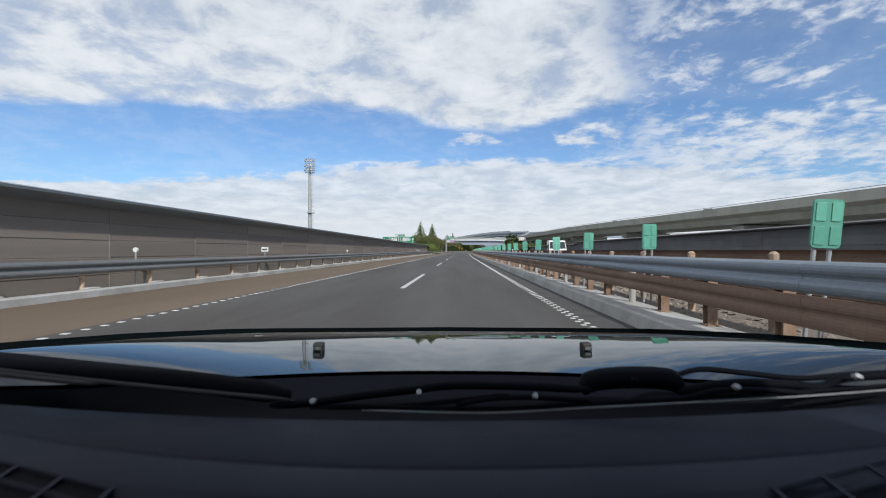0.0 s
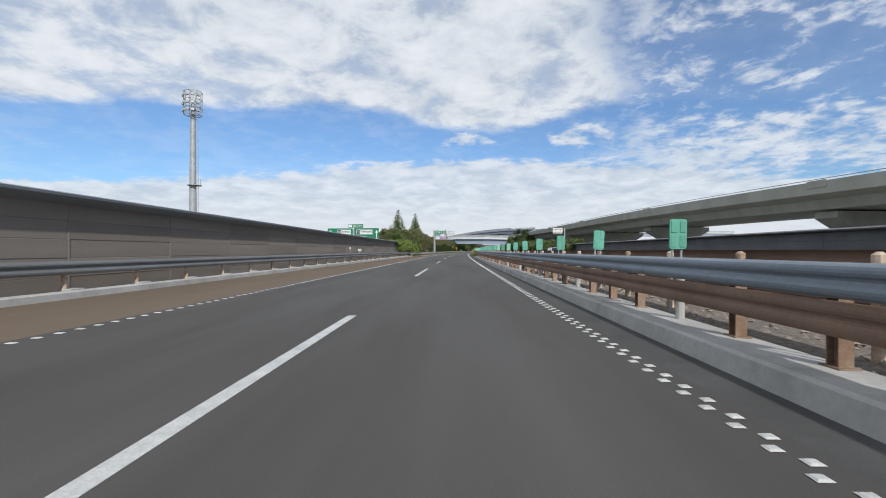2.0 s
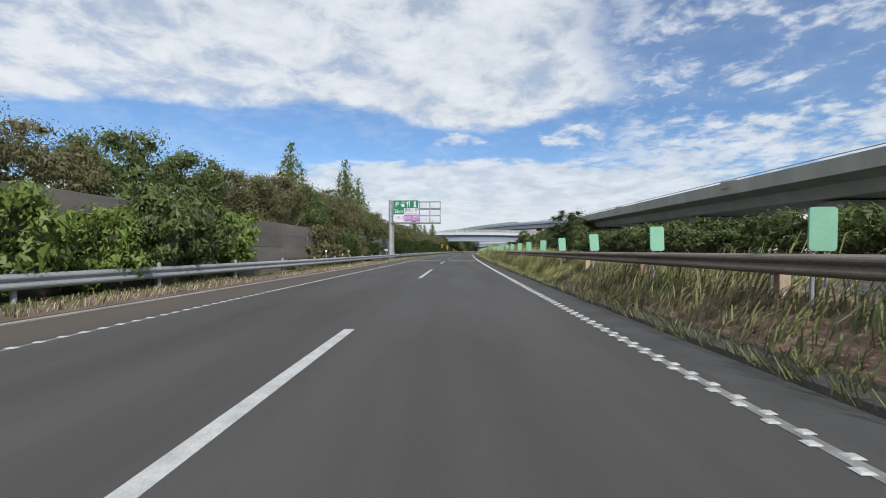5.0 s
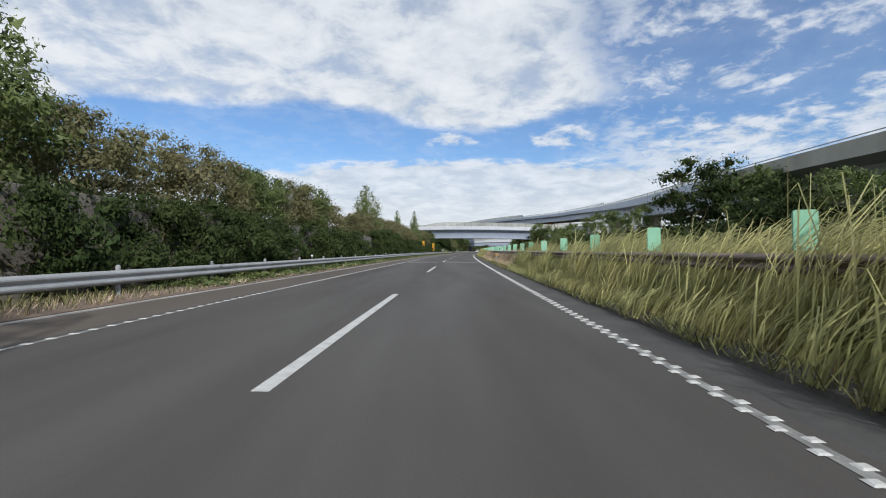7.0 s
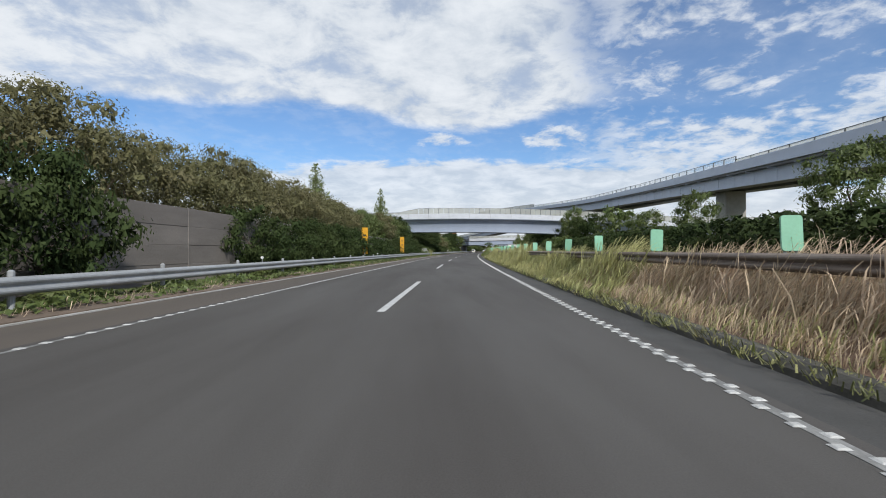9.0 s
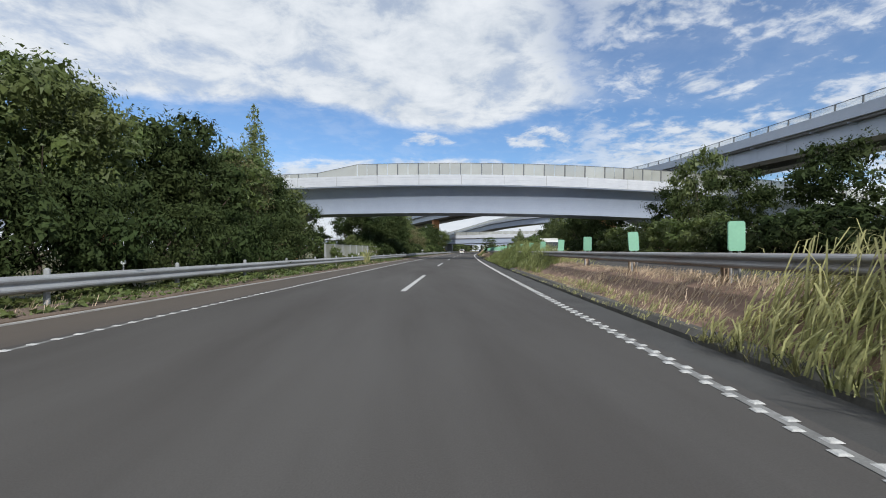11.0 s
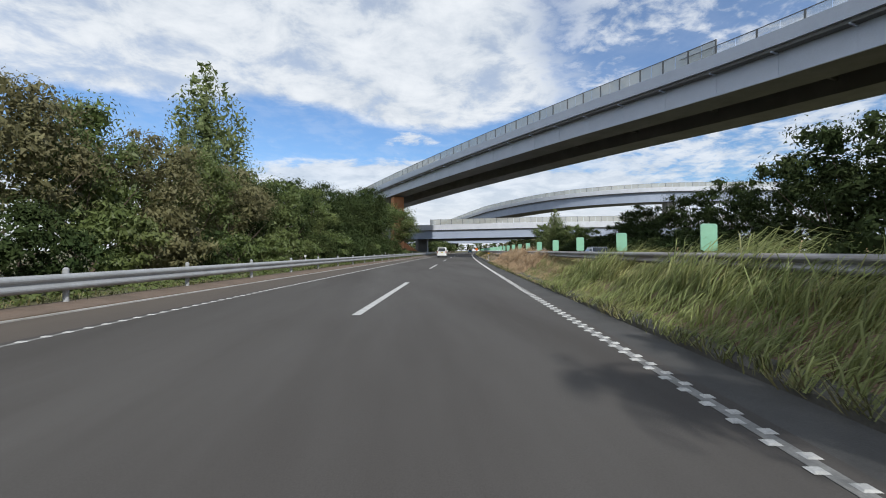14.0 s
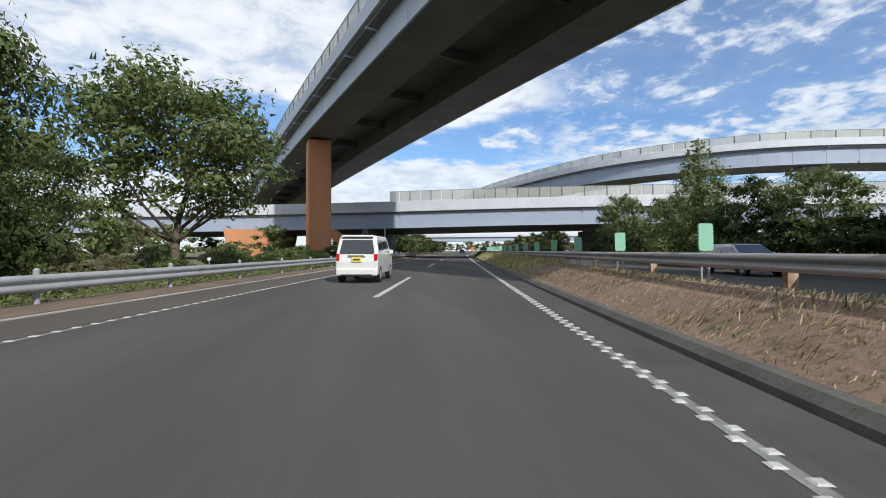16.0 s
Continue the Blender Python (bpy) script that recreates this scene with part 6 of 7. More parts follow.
MID = [broad(81, 7.0, 3.1, 1.2, LEAFD, 4800, 0.142, 54, 0.26, label="dark green tree beyond the oncoming carriageway"),
       broad(82, 7.0, 3.0, 1.4, LEAF, 4400, 0.142, 54, 0.24, label="leafy green tree beyond the oncoming carriageway")]
pr = random.Random(5)


def plant(src, base_h, s, u, h, wide=1.0, z=-0.1):
    k = h / base_h
    ob = copy_thing(src, at(s, u, z, pr.uniform(0, 360)))
    ob.scale = (k * wide, k * wide, k)
    return ob


def trees(rows):
    for s, u, h, kind, wide in rows:
        if kind in (1, 2) and abs(u) < 17 and h >= 7.2:
            plant(BIG[0 if kind == 2 else 1], 10.0, s, u, h * 1.14, wide * 0.95)
        elif (u < -17.0 or u > 24.2) and kind != 3 and h < 9:
            plant(FAR[0 if kind in (1, 2) else 1], 7.0, s, u, h * 1.14, wide * 0.92)
        elif u > 17 and kind in (1, 2):
            plant(MID[2 - kind], 7.0, s, u, h * 1.14, wide * 0.9)
        else:
            plant(B[kind], 7.0, s, u, h * 1.14, wide * 0.9)


def bushes(rows):
    for s, u, h, kind, wide in rows:
        plant(SF[kind % 2] if abs(u) > 15 else WB if kind == 0 and s > 350 else S[kind], 2.6, s, u, h, wide)


# behind and over the left-hand wall
s = 140.0
while s < 327:
    if not 232.5 < s < 240:
        h = float(np.interp(s, (128, 150, 175, 198, 208, 221, 234, 247, 258, 300, 332), (4.6, 5.4, 6.6, 6.4, 5.9, 6.0, 5.5, 5.6, 5.9, 5.9, 6.2))) * pr.uniform(0.95, 1.06)
        trees([(s, -12.9 + pr.uniform(-0.6, 0.4), h, pr.choice((1, 2, 1, 4) if s > 292 else (0, 0, 4, 4) if s > 225 else (0, 0, 4, 1) if s > 150 else (1, 4, 1)), 0.95)])
    s += pr.uniform(3.0, 3.8) if s < 240 else pr.uniform(2.7, 3.3)
s = 154.0
while s < 200:
    trees([(s, -18.0 + pr.uniform(-1, 1), float(np.interp(s, (130, 180), (5, 7.6))), pr.choice((0, 2, 4)), 1.0)])
    s += 6.5
# against the wall
for a, b, h in ((140, 152, 3.2), (163, 180, 3.1), (197.5, 212, 3.4), (215.5, 228, 3.2), (237, 252.6, 4.1), (262, 283, 3.4), (286, 300, 2.8), (304, 323, 3.4)):
    s = a
    while s < b:
        if s > 190:
            plant(WB, 2.6, s, -9.55 + pr.uniform(-0.2, 0.15), h * pr.uniform(0.92, 1.08), 0.88 * min(1.0, 2.9 / h))
            s += pr.uniform(1.7, 2.2)
        else:
            bushes([(s, -9.55 + pr.uniform(-0.25, 0.15), h * pr.uniform(0.85, 1.12), pr.choice((0, 0, 1, 2) if s > 155 else (3, 3, 1)), 0.82 * min(1.0, 2.9 / h))])
            s += pr.uniform(1.9, 2.6)
trees([(224, -14.5, 3.5, 1, 0.9), (229, -15.5, 3.3, 4, 0.9)])
bushes([(344.0, -10.2, 2.2, 1, 1.0), (346.2, -10.3, 2.0, 2, 1.0), (229.6, -9.5, 1.7, 1, 0.9), (231.4, -9.4, 1.2, 3, 0.9), (232.8, -9.4, 1.0, 3, 1.0), (234.4, -9.4, 0.8, 3, 1.0), (158, -9.3, 0.9, 1, 1.0)])
for s in np.arange(122.5, 141, 2.1):
    plant(S[3], 2.6, float(s), -10.0 + pr.uniform(-0.2, 0.3), pr.uniform(2.4, 3.1), 0.85, 0.9 + pr.uniform(-0.3, 0.2))
for s, u, h, k, wd in ((181.0, -18.5, 12.9, 0, 1.0), (188.2, -14.4, 12.5, 0, 0.9), (201.4, -16.0, 12.3, 0, 0.8), (247.7, -13.0, 10.0, 1, 0.95),
                       (288.0, -15.5, 10.2, 0, 0.9), (338.0, -19.2, 14.6, 0, 0.72), (409.4, -16.2, 13.2, 1, 0.88), (431.0, -24.0, 9.0, 0, 1.0)):
    plant(C[k], 12.0, s, u, h * 1.03, wd * 1.15)
# from the first bridge on, left
trees([(173, -13.2, 6.2, 1, 0.7), (176, -14.0, 6.6, 0, 0.7), (316, -12.0, 6.6, 2, 0.95), (321, -12.4, 6.3, 1, 0.95), (325.5, -12.6, 5.8, 2, 0.85), (330, -12.8, 5.5, 1, 0.9), (334, -13.2, 5.0, 2, 0.85), (310, -12.2, 6.3, 1, 1.0), (304, -12.2, 6.2, 4, 1.0),
       (366.5, -15.9, 8.5, 2, 0.95), (367, -13.6, 6.2, 2, 0.9), (371, -13.4, 6.6, 2, 0.95), (377, -12.9, 8.0, 2, 0.9), (382, -14.0, 9.2, 2, 0.9), (373, -19.5, 9.4, 2, 0.9),
       (376.2, -11.9, 7.3, 2, 0.75), (352, -13.5, 3.0, 1, 1.0), (356, -13.0, 3.4, 2, 1.0), (360, -12.2, 3.6, 2, 1.0), (390, -13.4, 6.0, 4, 0.95), (387, -12.6, 5.8, 1, 0.95), (393, -12.6, 5.8, 4, 1.0), (396, -12.8, 5.9, 1, 0.95), (399, -12.6, 5.7, 4, 1.0), (402, -12.6, 5.6, 1, 0.95), (405, -12.4, 5.6, 4, 1.0), (408, -13.0, 5.6, 2, 0.9), (411, -12.6, 5.7, 1, 1.0), (414, -12.8, 5.7, 2, 0.95),
       (419, -12.6, 6.2, 1, 0.9), (424, -13.2, 7.4, 2, 0.95), (429, -12.6, 7.4, 2, 0.9), (434, -12.9, 7.6, 2, 0.9), (440, -12.4, 9.2, 2, 0.92), (445.0, -13.5, 9.6, 2, 0.85),
       (395, -20, 7, 2, 1.0), (405, -20, 7, 4, 1.0), (418, -20, 8, 2, 1.0), (436, -20, 9.5, 2, 1.0), (446.5, -17, 9.0, 0, 0.9), (385, -20, 8, 2, 1.0),
       (456.3, -11.6, 8.4, 3, 1.15), (449.5, -14.8, 8.6, 3, 0.85), (356, -19, 3.6, 1, 1.4), (361, -21, 3.8, 2, 1.4), (365, -24.5, 4.6, 1, 1.3), (359, -26, 4.0, 4, 1.4), (368, -29, 5.0, 2, 1.4), (363, -31, 4.4, 1, 1.4), (352, -30, 3.6, 1, 1.4), (356, -36, 4.4, 4, 1.4), (370, -37, 5.4, 1, 1.4), (376, -43, 6, 2, 1.4), (462, -24, 7.5, 3, 1.0), (474, -30, 6.0, 2, 1.2), (478, -38, 6.5, 1, 1.3)])
for i in range(16):      # a dark lower row under the tall trees
    plant(WB, 2.6, 420 + i * 1.75, -11.9 + pr.uniform(-0.4, 0.4), pr.uniform(3.2, 4.2), 0.9)
# dark bushes added here to stand for the deep shade under the trees
for i in range(11):
    plant(WB, 2.6, 359 + i * 2.0, -10.2 + pr.uniform(-0.3, 0.3), pr.uniform(2.6, 3.4), 0.9)
s = 356.0
while s < 447:
    bushes([(s, -10.4 + pr.uniform(-0.4, 0.3), pr.uniform(2.2, 3.2), pr.choice((0, 0, 0, 1) if s < 384 or s > 415 else (0, 1, 1, 2)), 0.9)])
    s += pr.uniform(2.2, 3.2)
s = 455.0
while s < 492:
    bushes([(s, -11.2 + pr.uniform(-1.2, 0.8), pr.uniform(0.9, 1.5), pr.choice((0, 1, 2)), 1.3)])
    s += 2.4
bushes([(330.5, -9.5, 1.6, 1, 0.8), (332.5, -9.7, 1.2, 2, 0.9), (335.2, -9.3, 1.1, 1, 0.8), (336.8, -9.4, 1.0, 1, 0.8), (339.5, -9.35, 1.2, 1, 0.8), (342, -9.35, 1.0, 1, 0.8), (344.5, -9.3, 0.9, 1, 0.8)])
for i in range(9):
    plant(SF[1], 2.6, 349.5 + i * 1.6, -11.8 - 0.9 * (i % 2), pr.uniform(1.7, 2.3), 1.0)
for i in range(16):
    plant(SF[i % 2], 2.6, 348.5 + i * 2.6, -13.6 - 2.2 * (i % 3), pr.uniform(2.2, 3.2), 1.25)
# beyond the oncoming carriageway
s = 125.0
while s < 357:
    h = float(np.interp(s, (125, 150, 200, 240, 300, 330), (3.2, 3.6, 4.0, 4.1, 4.1, 4.2)))
    if 205 < s < 330:      # a clipped hedge with one gap
        if not 242.0 < s < 246.5:
            plant(SF[0], 2.6, s, 19.7 + pr.uniform(-0.15, 0.15), h * pr.uniform(0.97, 1.04), 1.0)
        s += 2.1
    else:
        plant(SF[1], 2.6, s, 19.6 + pr.uniform(-0.3, 0.4), h * pr.uniform(0.96, 1.1), 1.0)
        s += 2.3
trees([(212, 21.0, 5.6, 1, 1.0), (217.5, 21.4, 6.0, 2, 1.0), (229.5, 22.5, 9.6, 2, 1.05), (224, 24, 7.6, 1, 1.0), (249, 24.0, 7.2, 1, 0.75), (259, 24.1, 7.4, 1, 0.7), (271, 24.0, 7.9, 1, 0.85),
       (290, 24.1, 7.2, 1, 0.8), (303, 24, 6.5, 1, 1.0), (316, 24.5, 8.4, 2, 0.9), (326, 23.5, 8.0, 2, 1.0), (336, 23.5, 8.0, 2, 0.9), (341, 22.6, 10.4, 1, 0.7), (345, 22.5, 8.0, 2, 1.0),
       (366, 21.5, 8.4, 2, 1.0), (372, 20.8, 8.7, 2, 1.0), (377, 21.0, 9.0, 2, 0.9), (398, 20.5, 7.6, 2, 0.95), (405, 20.0, 8.0, 2, 1.0), (391, 21.0, 6.4, 2, 1.0), (383, 22.2, 6.4, 2, 1.0), (387, 20.6, 6.2, 2, 1.0), (395, 20.4, 6.6, 2, 1.0), (402, 21.4, 7.0, 2, 1.0), (416, 21, 6.6, 2, 1.0), (423, 21, 6.4, 2, 1.0), (411, 21.5, 7.2, 2, 1.0), (431, 20.5, 6.1, 2, 1.15), (437, 21.5, 5.8, 2, 1.1),
       (456, 21.0, 5.0, 2, 1.1), (463, 20.6, 5.8, 1, 1.1), (468, 20.0, 6.0, 2, 1.0), (480, 20.5, 6.2, 1, 1.0), (488, 19.0, 7.4, 1, 0.9), (446, 23, 5.2, 2, 1.2), (495, 20, 6.0, 2, 1.0)])
plant(C[1], 12.0, 383.7, 18.6, 11.8, 1.15)
plant(C[1], 12.0, 471.9, 18.6, 9.8, 1.15)
s = 356.0
while s < 500:
    bushes([(s, 19.0 + pr.uniform(-0.4, 0.8), pr.uniform(3.0, 3.9), 0, 1.15)])
    s += 2.6
# shrubs on the median
def sumac(seed, h, stems, label):
    """A thin-stemmed shrub whose stems end in rosettes of feathered fronds."""
    q = np.random.default_rng(seed)
    t = thing("sumac_shrub", Matrix(), label, "shrub")
    pos, nrm, size = [], [], []
    for i in range(stems):
        a, k = q.uniform(0, 6.28), q.uniform(0.15, 0.5) * h
        top = np.array((math.cos(a) * k, math.sin(a) * k, h * q.uniform(0.45, 1.0)))
        mid = top * (0.35, 0.35, 0.55)
        g = Geo().tube((0, 0, -0.1), mid, 0.022, 0.016, 6, cap=False)
        g.tube(mid, top, 0.016, 0.008, 6, cap=False)
        part("stem", g, BARK, t)
        for f in range(26):
            b, base = f * 2.4 + q.uniform(-0.3, 0.3), mid + (top - mid) * q.uniform(0.45, 1.0)
            L, up = q.uniform(0.45, 0.75), q.uniform(0.1, 0.9)
            out, side = np.array((math.cos(b), math.sin(b), 0)), np.array((-math.sin(b), math.cos(b), 0))
            for j in range(2, 12):
                w = j / 11
                c = base + out * L * w + np.array((0, 0, L * (up * w - 0.75 * w * w)))
                for e in (-1, 1):
                    pos.append(c + side * e * 0.055)
                    nrm.append(np.array((0, 0, 1.0)) + out * 0.3 + q.normal(size=3) * 0.25)
                    size.append(0.125 * (1.15 - 0.5 * w))
    nrm = np.array(nrm) / np.linalg.norm(nrm, axis=1)[:, None]
    v = quads(np.array(pos), nrm, np.array(size), 0.6, q)
    part("fronds", mesh_of("fronds", v, np.arange(len(v)).reshape(-1, 3), LEAF), None, t)
    return t


SU = sumac(71, 3.0, 7, "feathery green sumac shrub growing through the median barrier")
for s, u, h in ((381.5, 4.9, 3.4), (383.6, 5.1, 2.3), (379.6, 5.3, 1.9)):
    plant(SU, 3.0, s, u, h, 1.0, 0.35)
for s, u, h, k in ((382.6, 4.6, 1.9, 0), (384.4, 4.8, 1.7, 0), (386.2, 4.9, 1.5, 0), (169.0, 5.9, 2.2, 1), (171.0, 5.9, 1.8, 1), (333.5, 5.9, 2.2, 1), (211.5, 5.9, 2.1, 1)):
    plant(S[k], 2.6, s, u, h, 0.75, 0.3)
# scrub and trees round the abutments of the low bridge
for i in range(18):
    plant(FAR[i % 2], 7.0, pr.uniform(462, 497), -pr.uniform(21, 62), pr.uniform(3.0, 6.0), 1.2)
for i in range(14):
    plant(S[i % 3], 2.6, pr.uniform(458, 496), -pr.uniform(12.5, 19), pr.uniform(0.8, 1.6), 1.2)
for i in range(9):
    bushes([(447.0 + i * 1.1, -13.0 - pr.uniform(0, 1.2), float(np.interp(i, (0, 8), (2.8, 1.0))), (1, 2)[i % 2], 1.0)])
for i in range(15):
    plant(FAR[i % 2], 7.0, 460 + i * 2.3, -pr.uniform(14.5, 20.5), pr.uniform(1.4, 2.2), 1.4)
# distant woods, and a line of trees along the road past the low bridge
for i in range(26):
    plant(FAR[(0, 2)[i % 2]], 7.0, 528 + i * 6.0, -12.2 - pr.uniform(0, 2.0), pr.uniform(5.0, 7.0), 1.2)
    plant(FAR[(2, 1)[i % 2]], 7.0, 528 + i * 6.0, 20.0 + pr.uniform(0, 2.0), pr.uniform(5.0, 7.0), 1.2)
for i in range(24):
    s = pr.uniform(520, 760)
    u = pr.choice((-1, 1)) * pr.uniform(22, 70)
    plant(pr.choice(FAR), 7.0, s, u, pr.uniform(5, 8), 1.5)
for i in range(34):      # tall trees past the end of the road, placed to fill the camera's view along it
    plant(FAR[(0, 2, 1)[i % 3]], 7.0, 908 + 9 * (i % 3), -95 + i * 6.0 + pr.uniform(-1, 1), pr.uniform(9, 14), 1.2)
for o in (*B, *BIG, *MID, *S, *C, *FAR, *SF, SU, WB):
    for c in (*o.children_recursive, o):
        bpy.data.objects.remove(c)


# ---- grasses ----
def ground_z(u):
    return np.interp(u, (2.2, 2.8, 3.05, 3.35, 3.75, 4.1, 4.75, 5.3, 5.9), (0.0, 0.06, 0.11, 0.26, 0.50, 0.62, 0.58, 0.36, 0.02))


def grass(name, s0, s1, u0, u1, per_m2, h, width, material, label, seed, lean=(0.75, 0.25), z=None, patchy=0.5, rise=0.45, foot=0.45, tuft=0.6):
    """Bent three-part blades in tufts, one object."""
    r = np.random.default_rng(seed)
    n = int((s1 - s0) * (u1 - u0) * per_m2)
    s = r.uniform(s0, s1, n)
    u = r.uniform(u0, u1, n)
    # tufts: pull blades towards the middles of clumps
    gs_, gu_ = np.round(s / 0.45) * 0.45 + np.sin(np.round(u / 0.4) * 12.9) * 0.15, np.round(u / 0.4) * 0.4 + np.sin(np.round(s / 0.45) * 7.7) * 0.12
    pull = r.uniform(0.0, tuft, n)
    s, u = s + (gs_ - s) * pull, np.clip(u + (gu_ - u) * pull, u0, u1)
    tall = 0.75 + patchy * np.sin(s * 0.9 + np.sin(s * 0.37) * 2 + u * 1.3) * 0.5 + 0.25 * np.sin(s * 0.23 + 1.1)
    edge = np.clip((u - u0) / rise, foot, 1)
    sway = 0.30 * np.sin(gs_ * 3.1 + gu_ * 5.7) + 0.2 * np.sin(gs_ * 0.8 + gu_)
    hh = h * np.clip(tall, 0.3, 1.4) * edge * r.uniform(0.55, 1.2, n)
    zz = ground_z(u) if z is None else np.full(n, z)
    a = r.uniform(0, 6.283, n)
    ls, lu = lean[1] + sway * 0.6 + r.normal(size=n) * 0.36, lean[0] * (1 + sway) + r.normal(size=n) * 0.34
    p0 = np.stack([s, u, zz], -1)
    bend = np.clip(np.hypot(ls, lu), 0.1, 2.0)
    p1 = p0 + np.stack([ls * hh * 0.22, lu * hh * 0.22, hh * (0.48 - 0.05 * bend)], -1)
    p2 = p0 + np.stack([ls * hh * 0.62, lu * hh * 0.62, hh * (0.84 - 0.17 * bend)], -1)
    p3 = p0 + np.stack([ls * hh * 1.10, lu * hh * 1.10, hh * (0.98 - 0.42 * bend)], -1)
    p3[:, 2] = np.maximum(p3[:, 2], zz + 0.04)
    w = width * r.uniform(0.6, 1.4, n)
    d = np.stack([np.cos(a) * w, np.sin(a) * w, 0 * w], -1)
    v = np.stack([p0 - d, p0 + d, p1 - d, p1 + d, p2 - d * 0.8, p2 + d * 0.8, p3], 1).reshape(-1, 3)
    if h < 0.35 or u0 > 4.3:      # short blades need one bend only
        v = v.reshape(-1, 7, 3)[:, [0, 1, 4, 5, 6]].reshape(-1, 3)
    W = road(v[:, 0], v[:, 1], v[:, 2])
    o = np.arange(n)[:, None] * 7
    q = np.concatenate([o + [0, 1, 3, 2], o + [2, 3, 5, 4]])
    t = o + [4, 5, 6]
    if h < 0.35 or u0 > 4.3:
        o = np.arange(n)[:, None] * 5
        q, t = o + [0, 1, 3, 2], o + [2, 3, 4]
    verts = W
    me = bpy.data.meshes.new(name)
    me.vertices.add(len(verts))
    me.vertices.foreach_set("co", verts.astype(np.float32).ravel())
    loops = np.concatenate([q.ravel(), t.ravel()]).astype(np.int32)
    k = np.concatenate([np.full(len(q), 4), np.full(len(t), 3)]).astype(np.int32)
    me.loops.add(len(loops))
    me.loops.foreach_set("vertex_index", loops)
    me.polygons.add(len(k))
    me.polygons.foreach_set("loop_start", np.concatenate([[0], np.cumsum(k)[:-1]]).astype(np.int32))
    me.update(calc_edges=True)
    me.materials.append(material)
    return tagged(new(name, me), label, "grass", kind="stuff")


GL = "tall wind-blown green grass on the median"
for a, b, u1, h, m_, q in ((150, 178, 3.52, 1.25, GRASS, 41), (176, 213, 3.55, 1.80, GRASS, 47), (253, 302, 3.95, 0.95, GRASS, 42), (317, 350, 4.0, 1.15, LUSH, 43), (384, 400, 4.1, 0.70, GRASS, 44), (398, 411, 4.15, 0.80, STRAW, 45), (410, 420, 4.15, 0.50, STRAW, 48), (212, 252, 3.85, 0.55, DRY, 46)):
    grass("tall_grass", a, b, u1 - 0.5, u1, 270, h * 1.1, 0.007, m_, "upright grass growing up past the median barrier", q, (0.90, -0.1), rise=0.1, foot=0.9)
FR = "grass hanging over the kerb into the gutter"
LOW = (1.05, -0.25)
grass("tall_grass", 124, 150, 2.85, 4.0, 160, 0.55, 0.009, WEED, "mixed weeds and grass at the start of the median", 1)
grass("tall_grass", 148, 186, 2.75, 4.1, 320, 1.05, 0.008, GRASS, GL, 2, LOW, rise=0.7, foot=0.45)
grass("tall_grass", 179, 213, 2.75, 4.1, 360, 1.55, 0.0085, GRASS, GL, 26, (0.95, -0.1), rise=0.55, foot=0.45)
grass("tall_grass", 140, 214, 4.4, 5.7, 55, 1.0, 0.009, GRASS, GL, 3, (0.7, 0.0))
grass("dry_grass", 209, 255, 3.0, 4.1, 520, 0.70, 0.0042, DRY, "dry pinkish-tan grass on the median", 4, (0.6, 0.1), rise=0.8, foot=0.4, tuft=0.25)
grass("plume_grass", 236, 247, 3.25, 3.85, 45, 1.2, 0.0055, DRY, "pale feathery plumes over the dry grass", 51, (0.5, 0.1), rise=0.1, foot=0.9)
grass("low_grass", 205, 254, 2.75, 3.5, 230, 0.26, 0.008, GRASS, "low green grass along the kerb", 5)
grass("low_grass", 214, 254, 4.4, 5.6, 45, 0.55, 0.009, WEED, "weeds behind the median barrier", 6)
grass("tall_grass", 252, 303, 2.75, 4.1, 240, 1.15, 0.009, GRASS, GL, 7, (0.7, 0.0), rise=0.7, foot=0.4)
grass("tall_grass", 250, 306, 4.4, 5.7, 45, 1.0, 0.009, GRASS, GL, 8)
grass("dry_grass", 303, 317, 2.9, 5.0, 190, 0.20, 0.005, DRY, "short dry grass on bare reddish soil", 9)
grass("low_grass", 300, 322, 2.75, 3.3, 150, 0.24, 0.008, GRASS, "low green grass along the kerb", 10)
grass("tall_grass", 316, 324, 3.2, 4.2, 200, 1.25, 0.010, LUSH, GL, 29, (0.5, -0.1), rise=0.5, foot=0.6)
grass("tall_grass", 323, 350, 2.75, 4.2, 360, 1.25, 0.0085, LUSH, GL, 11, (1.05, -0.25), rise=0.7, foot=0.45)
grass("tall_grass", 317, 351, 4.4, 5.7, 55, 1.1, 0.009, GRASS, GL, 12)
grass("dry_grass", 349, 385, 2.95, 5.0, 260, 0.16, 0.0045, DRY, "short dry grass on bare reddish soil", 13, (0.9, -0.1), tuft=0.3, patchy=0.6)
grass("low_grass", 351, 386, 2.75, 3.2, 110, 0.20, 0.007, WEED, "low weeds along the kerb", 30)
grass("tall_grass", 384, 401, 2.75, 4.2, 360, 1.0, 0.007, LUSH, GL, 14, (1.15, 0.2), rise=0.9, foot=0.35)
grass("golden_grass", 396, 414, 2.75, 4.2, 700, 0.78, 0.0034, STRAW, "golden seeding grass on the median", 15, (0.9, 0.3), rise=0.9, foot=0.35)
grass("golden_grass", 409, 421, 2.75, 4.2, 700, 0.74, 0.0034, STRAW, "tall dry golden-brown grass on the median", 16, (0.9, 0.3), rise=0.9, foot=0.35)
grass("tall_grass", 384, 428, 4.4, 5.7, 45, 0.8, 0.010, STRAW, "golden grass behind the median barrier", 17)
grass("dry_grass", 419, 462, 2.95, 4.8, 120, 0.11, 0.0045, DRY, "short dry grass on bare reddish soil", 18, (0.9, -0.1), tuft=0.3, patchy=0.6)
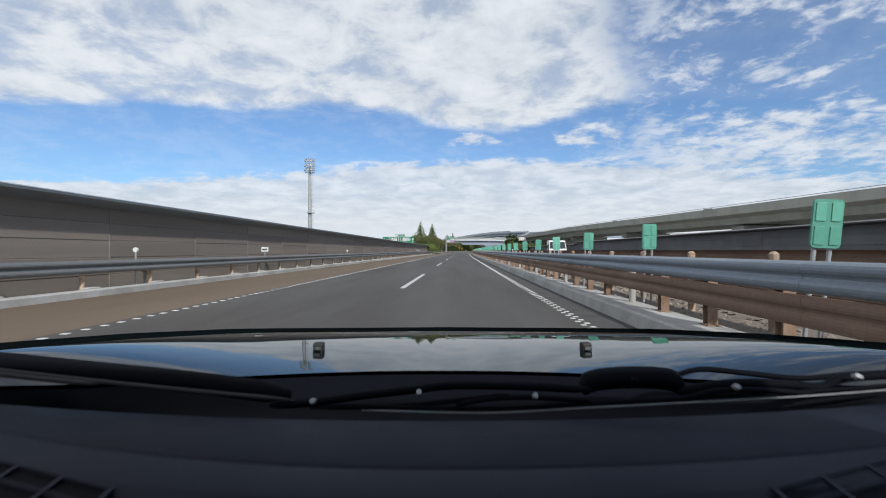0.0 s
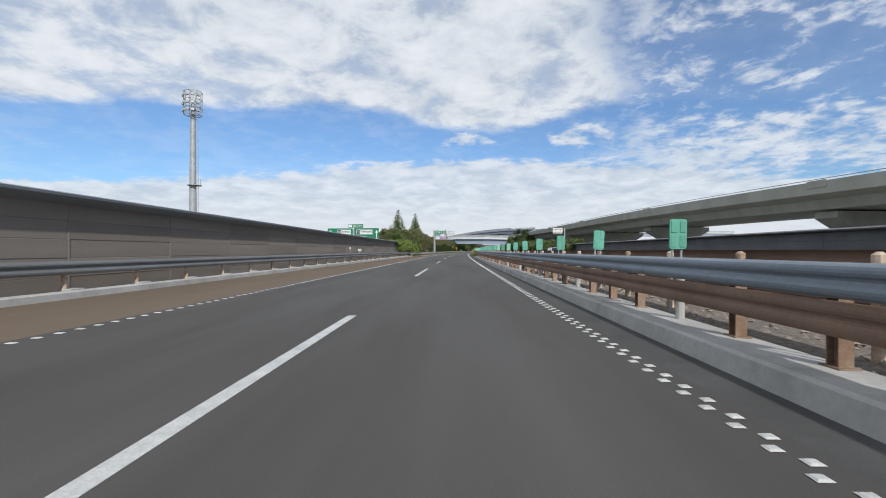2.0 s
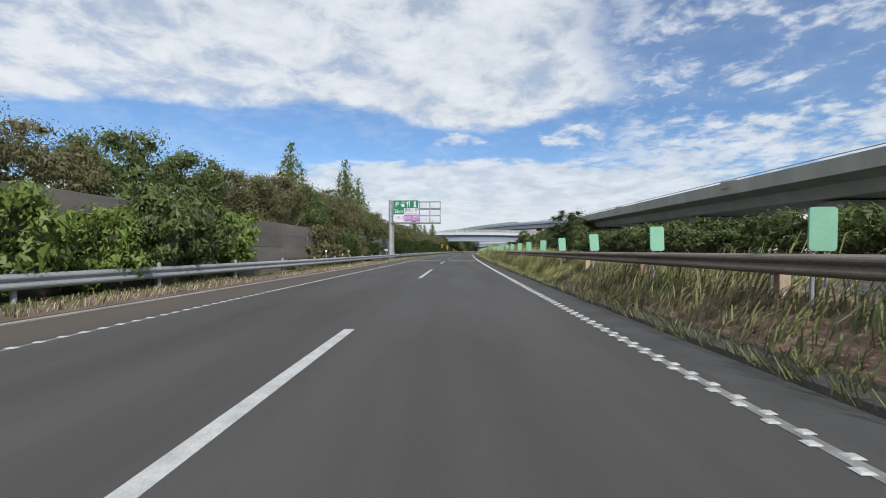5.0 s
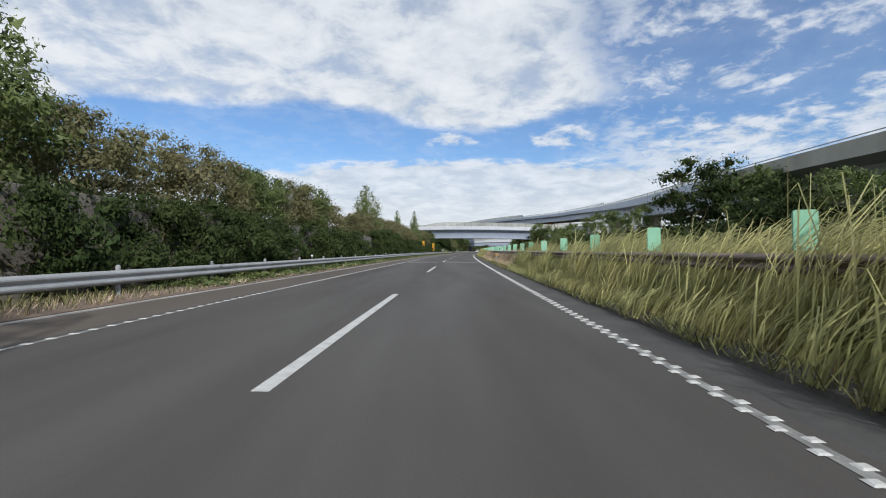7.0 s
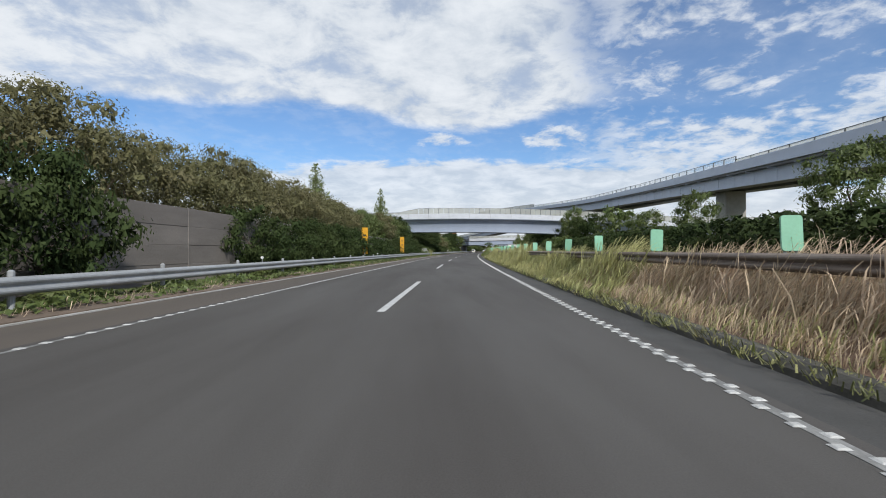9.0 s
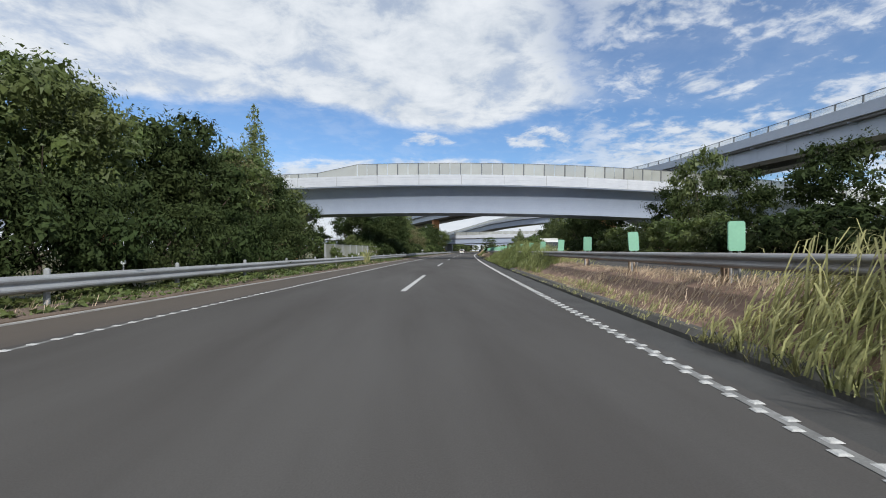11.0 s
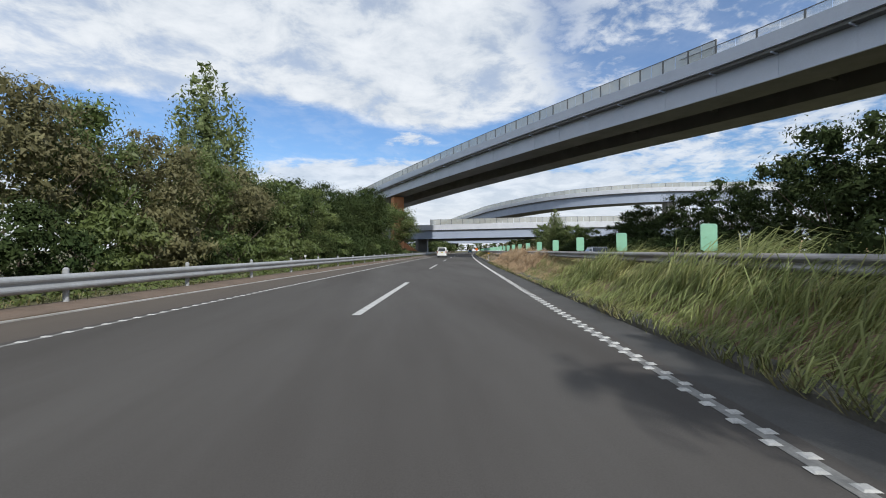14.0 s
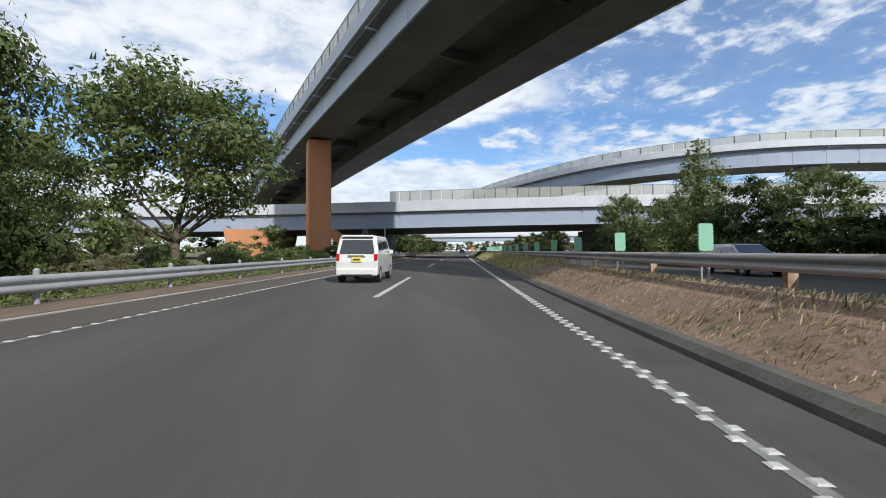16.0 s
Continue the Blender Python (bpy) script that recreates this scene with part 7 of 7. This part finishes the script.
grass("low_grass", 424, 470, 3.2, 4.6, 110, 0.10, 0.006, WEED, "thin low weeds on the bare mound", 50, (0.6, 0.0), tuft=0.3, patchy=1.2)
grass("low_grass", 422, 520, 2.85, 3.4, 90, 0.18, 0.006, WEED, "low weeds along the kerb", 19, (1.0, -0.2), tuft=0.35, patchy=1.0)
grass("tall_grass", 455, 540, 2.9, 5.0, 30, 0.5, 0.018, GRASS, "green grass on the far median", 20)
for a, b, m_, q in ((128, 210, WEED, 31), (210, 252, WEED, 32), (252, 303, WEED, 33), (384, 400, WEED, 35), (400, 421, WEED, 36)):
    grass("gutter_grass", a, b, 2.62, 3.05, 150, 0.20, 0.006, m_, FR, q, (-0.45, 0.1), rise=0.1, foot=0.9)
VL = "low weeds and dry grass under the crash barrier"
grass("verge_weeds", 139, 200, -8.9, -7.08, 42, 0.26, 0.011, WEED, VL, 21, (0.05, 0.1), 0.05)
def carpet(name, s0, s1, u0, u1, per_m2, size, h, material, label, seed):
    """Low leafy ground cover, one object."""
    r = np.random.default_rng(seed)
    n = int((s1 - s0) * (u1 - u0) * per_m2)
    s, u = r.uniform(s0, s1, n), r.uniform(u0, u1, n)
    hump = 0.5 + 0.35 * np.sin(s * 1.9 + u * 2.1) + 0.25 * np.sin(s * 0.7 - u * 3.0)
    pos = road(s, u, 0.05 + h * np.clip(hump, 0.1, 1.1) * r.uniform(0.3, 1.0, n))
    nrm = r.normal(size=(n, 3)) * 0.5 + np.array([0.15, -0.1, 0.8])
    nrm /= np.linalg.norm(nrm, axis=1)[:, None]
    v = quads(pos, nrm, size * r.uniform(0.6, 1.4, n), 0.75, r)
    tagged(new(name, mesh_of(name, v, np.arange(n * 3).reshape(-1, 3), material)), label, "plants", kind="stuff")


carpet("ground_cover", 200, 352, -9.3, -7.12, 130, 0.11, 0.26, LEAF, "low leafy green ground cover under the crash barrier", 22)
carpet("ground_cover", 352, 470, -10.4, -8.15, 60, 0.10, 0.20, LEAF, "low weeds and leaves below the trees", 28)
grass("verge_weeds", 139, 215, -7.9, -7.05, 90, 0.22, 0.005, DRY, "dry straw along the shoulder edge", 27, (0.3, 0.3), 0.05)
grass("verge_weeds", 139, 350, -8.4, -7.1, 30, 0.24, 0.005, DRY, "dry straw among the verge weeds", 23, (0.3, 0.4), 0.05)
grass("verge_weeds", 350, 520, -9.0, -7.75, 40, 0.20, 0.012, WEED, VL, 24, (0.05, 0.1), 0.04)
grass("reed_clump", 332.8, 334.4, -8.6, -7.6, 160, 1.5, 0.016, GRASS, "tall pale reed clump beside the barrier", 25, (0.1, 0.0), 0.05)
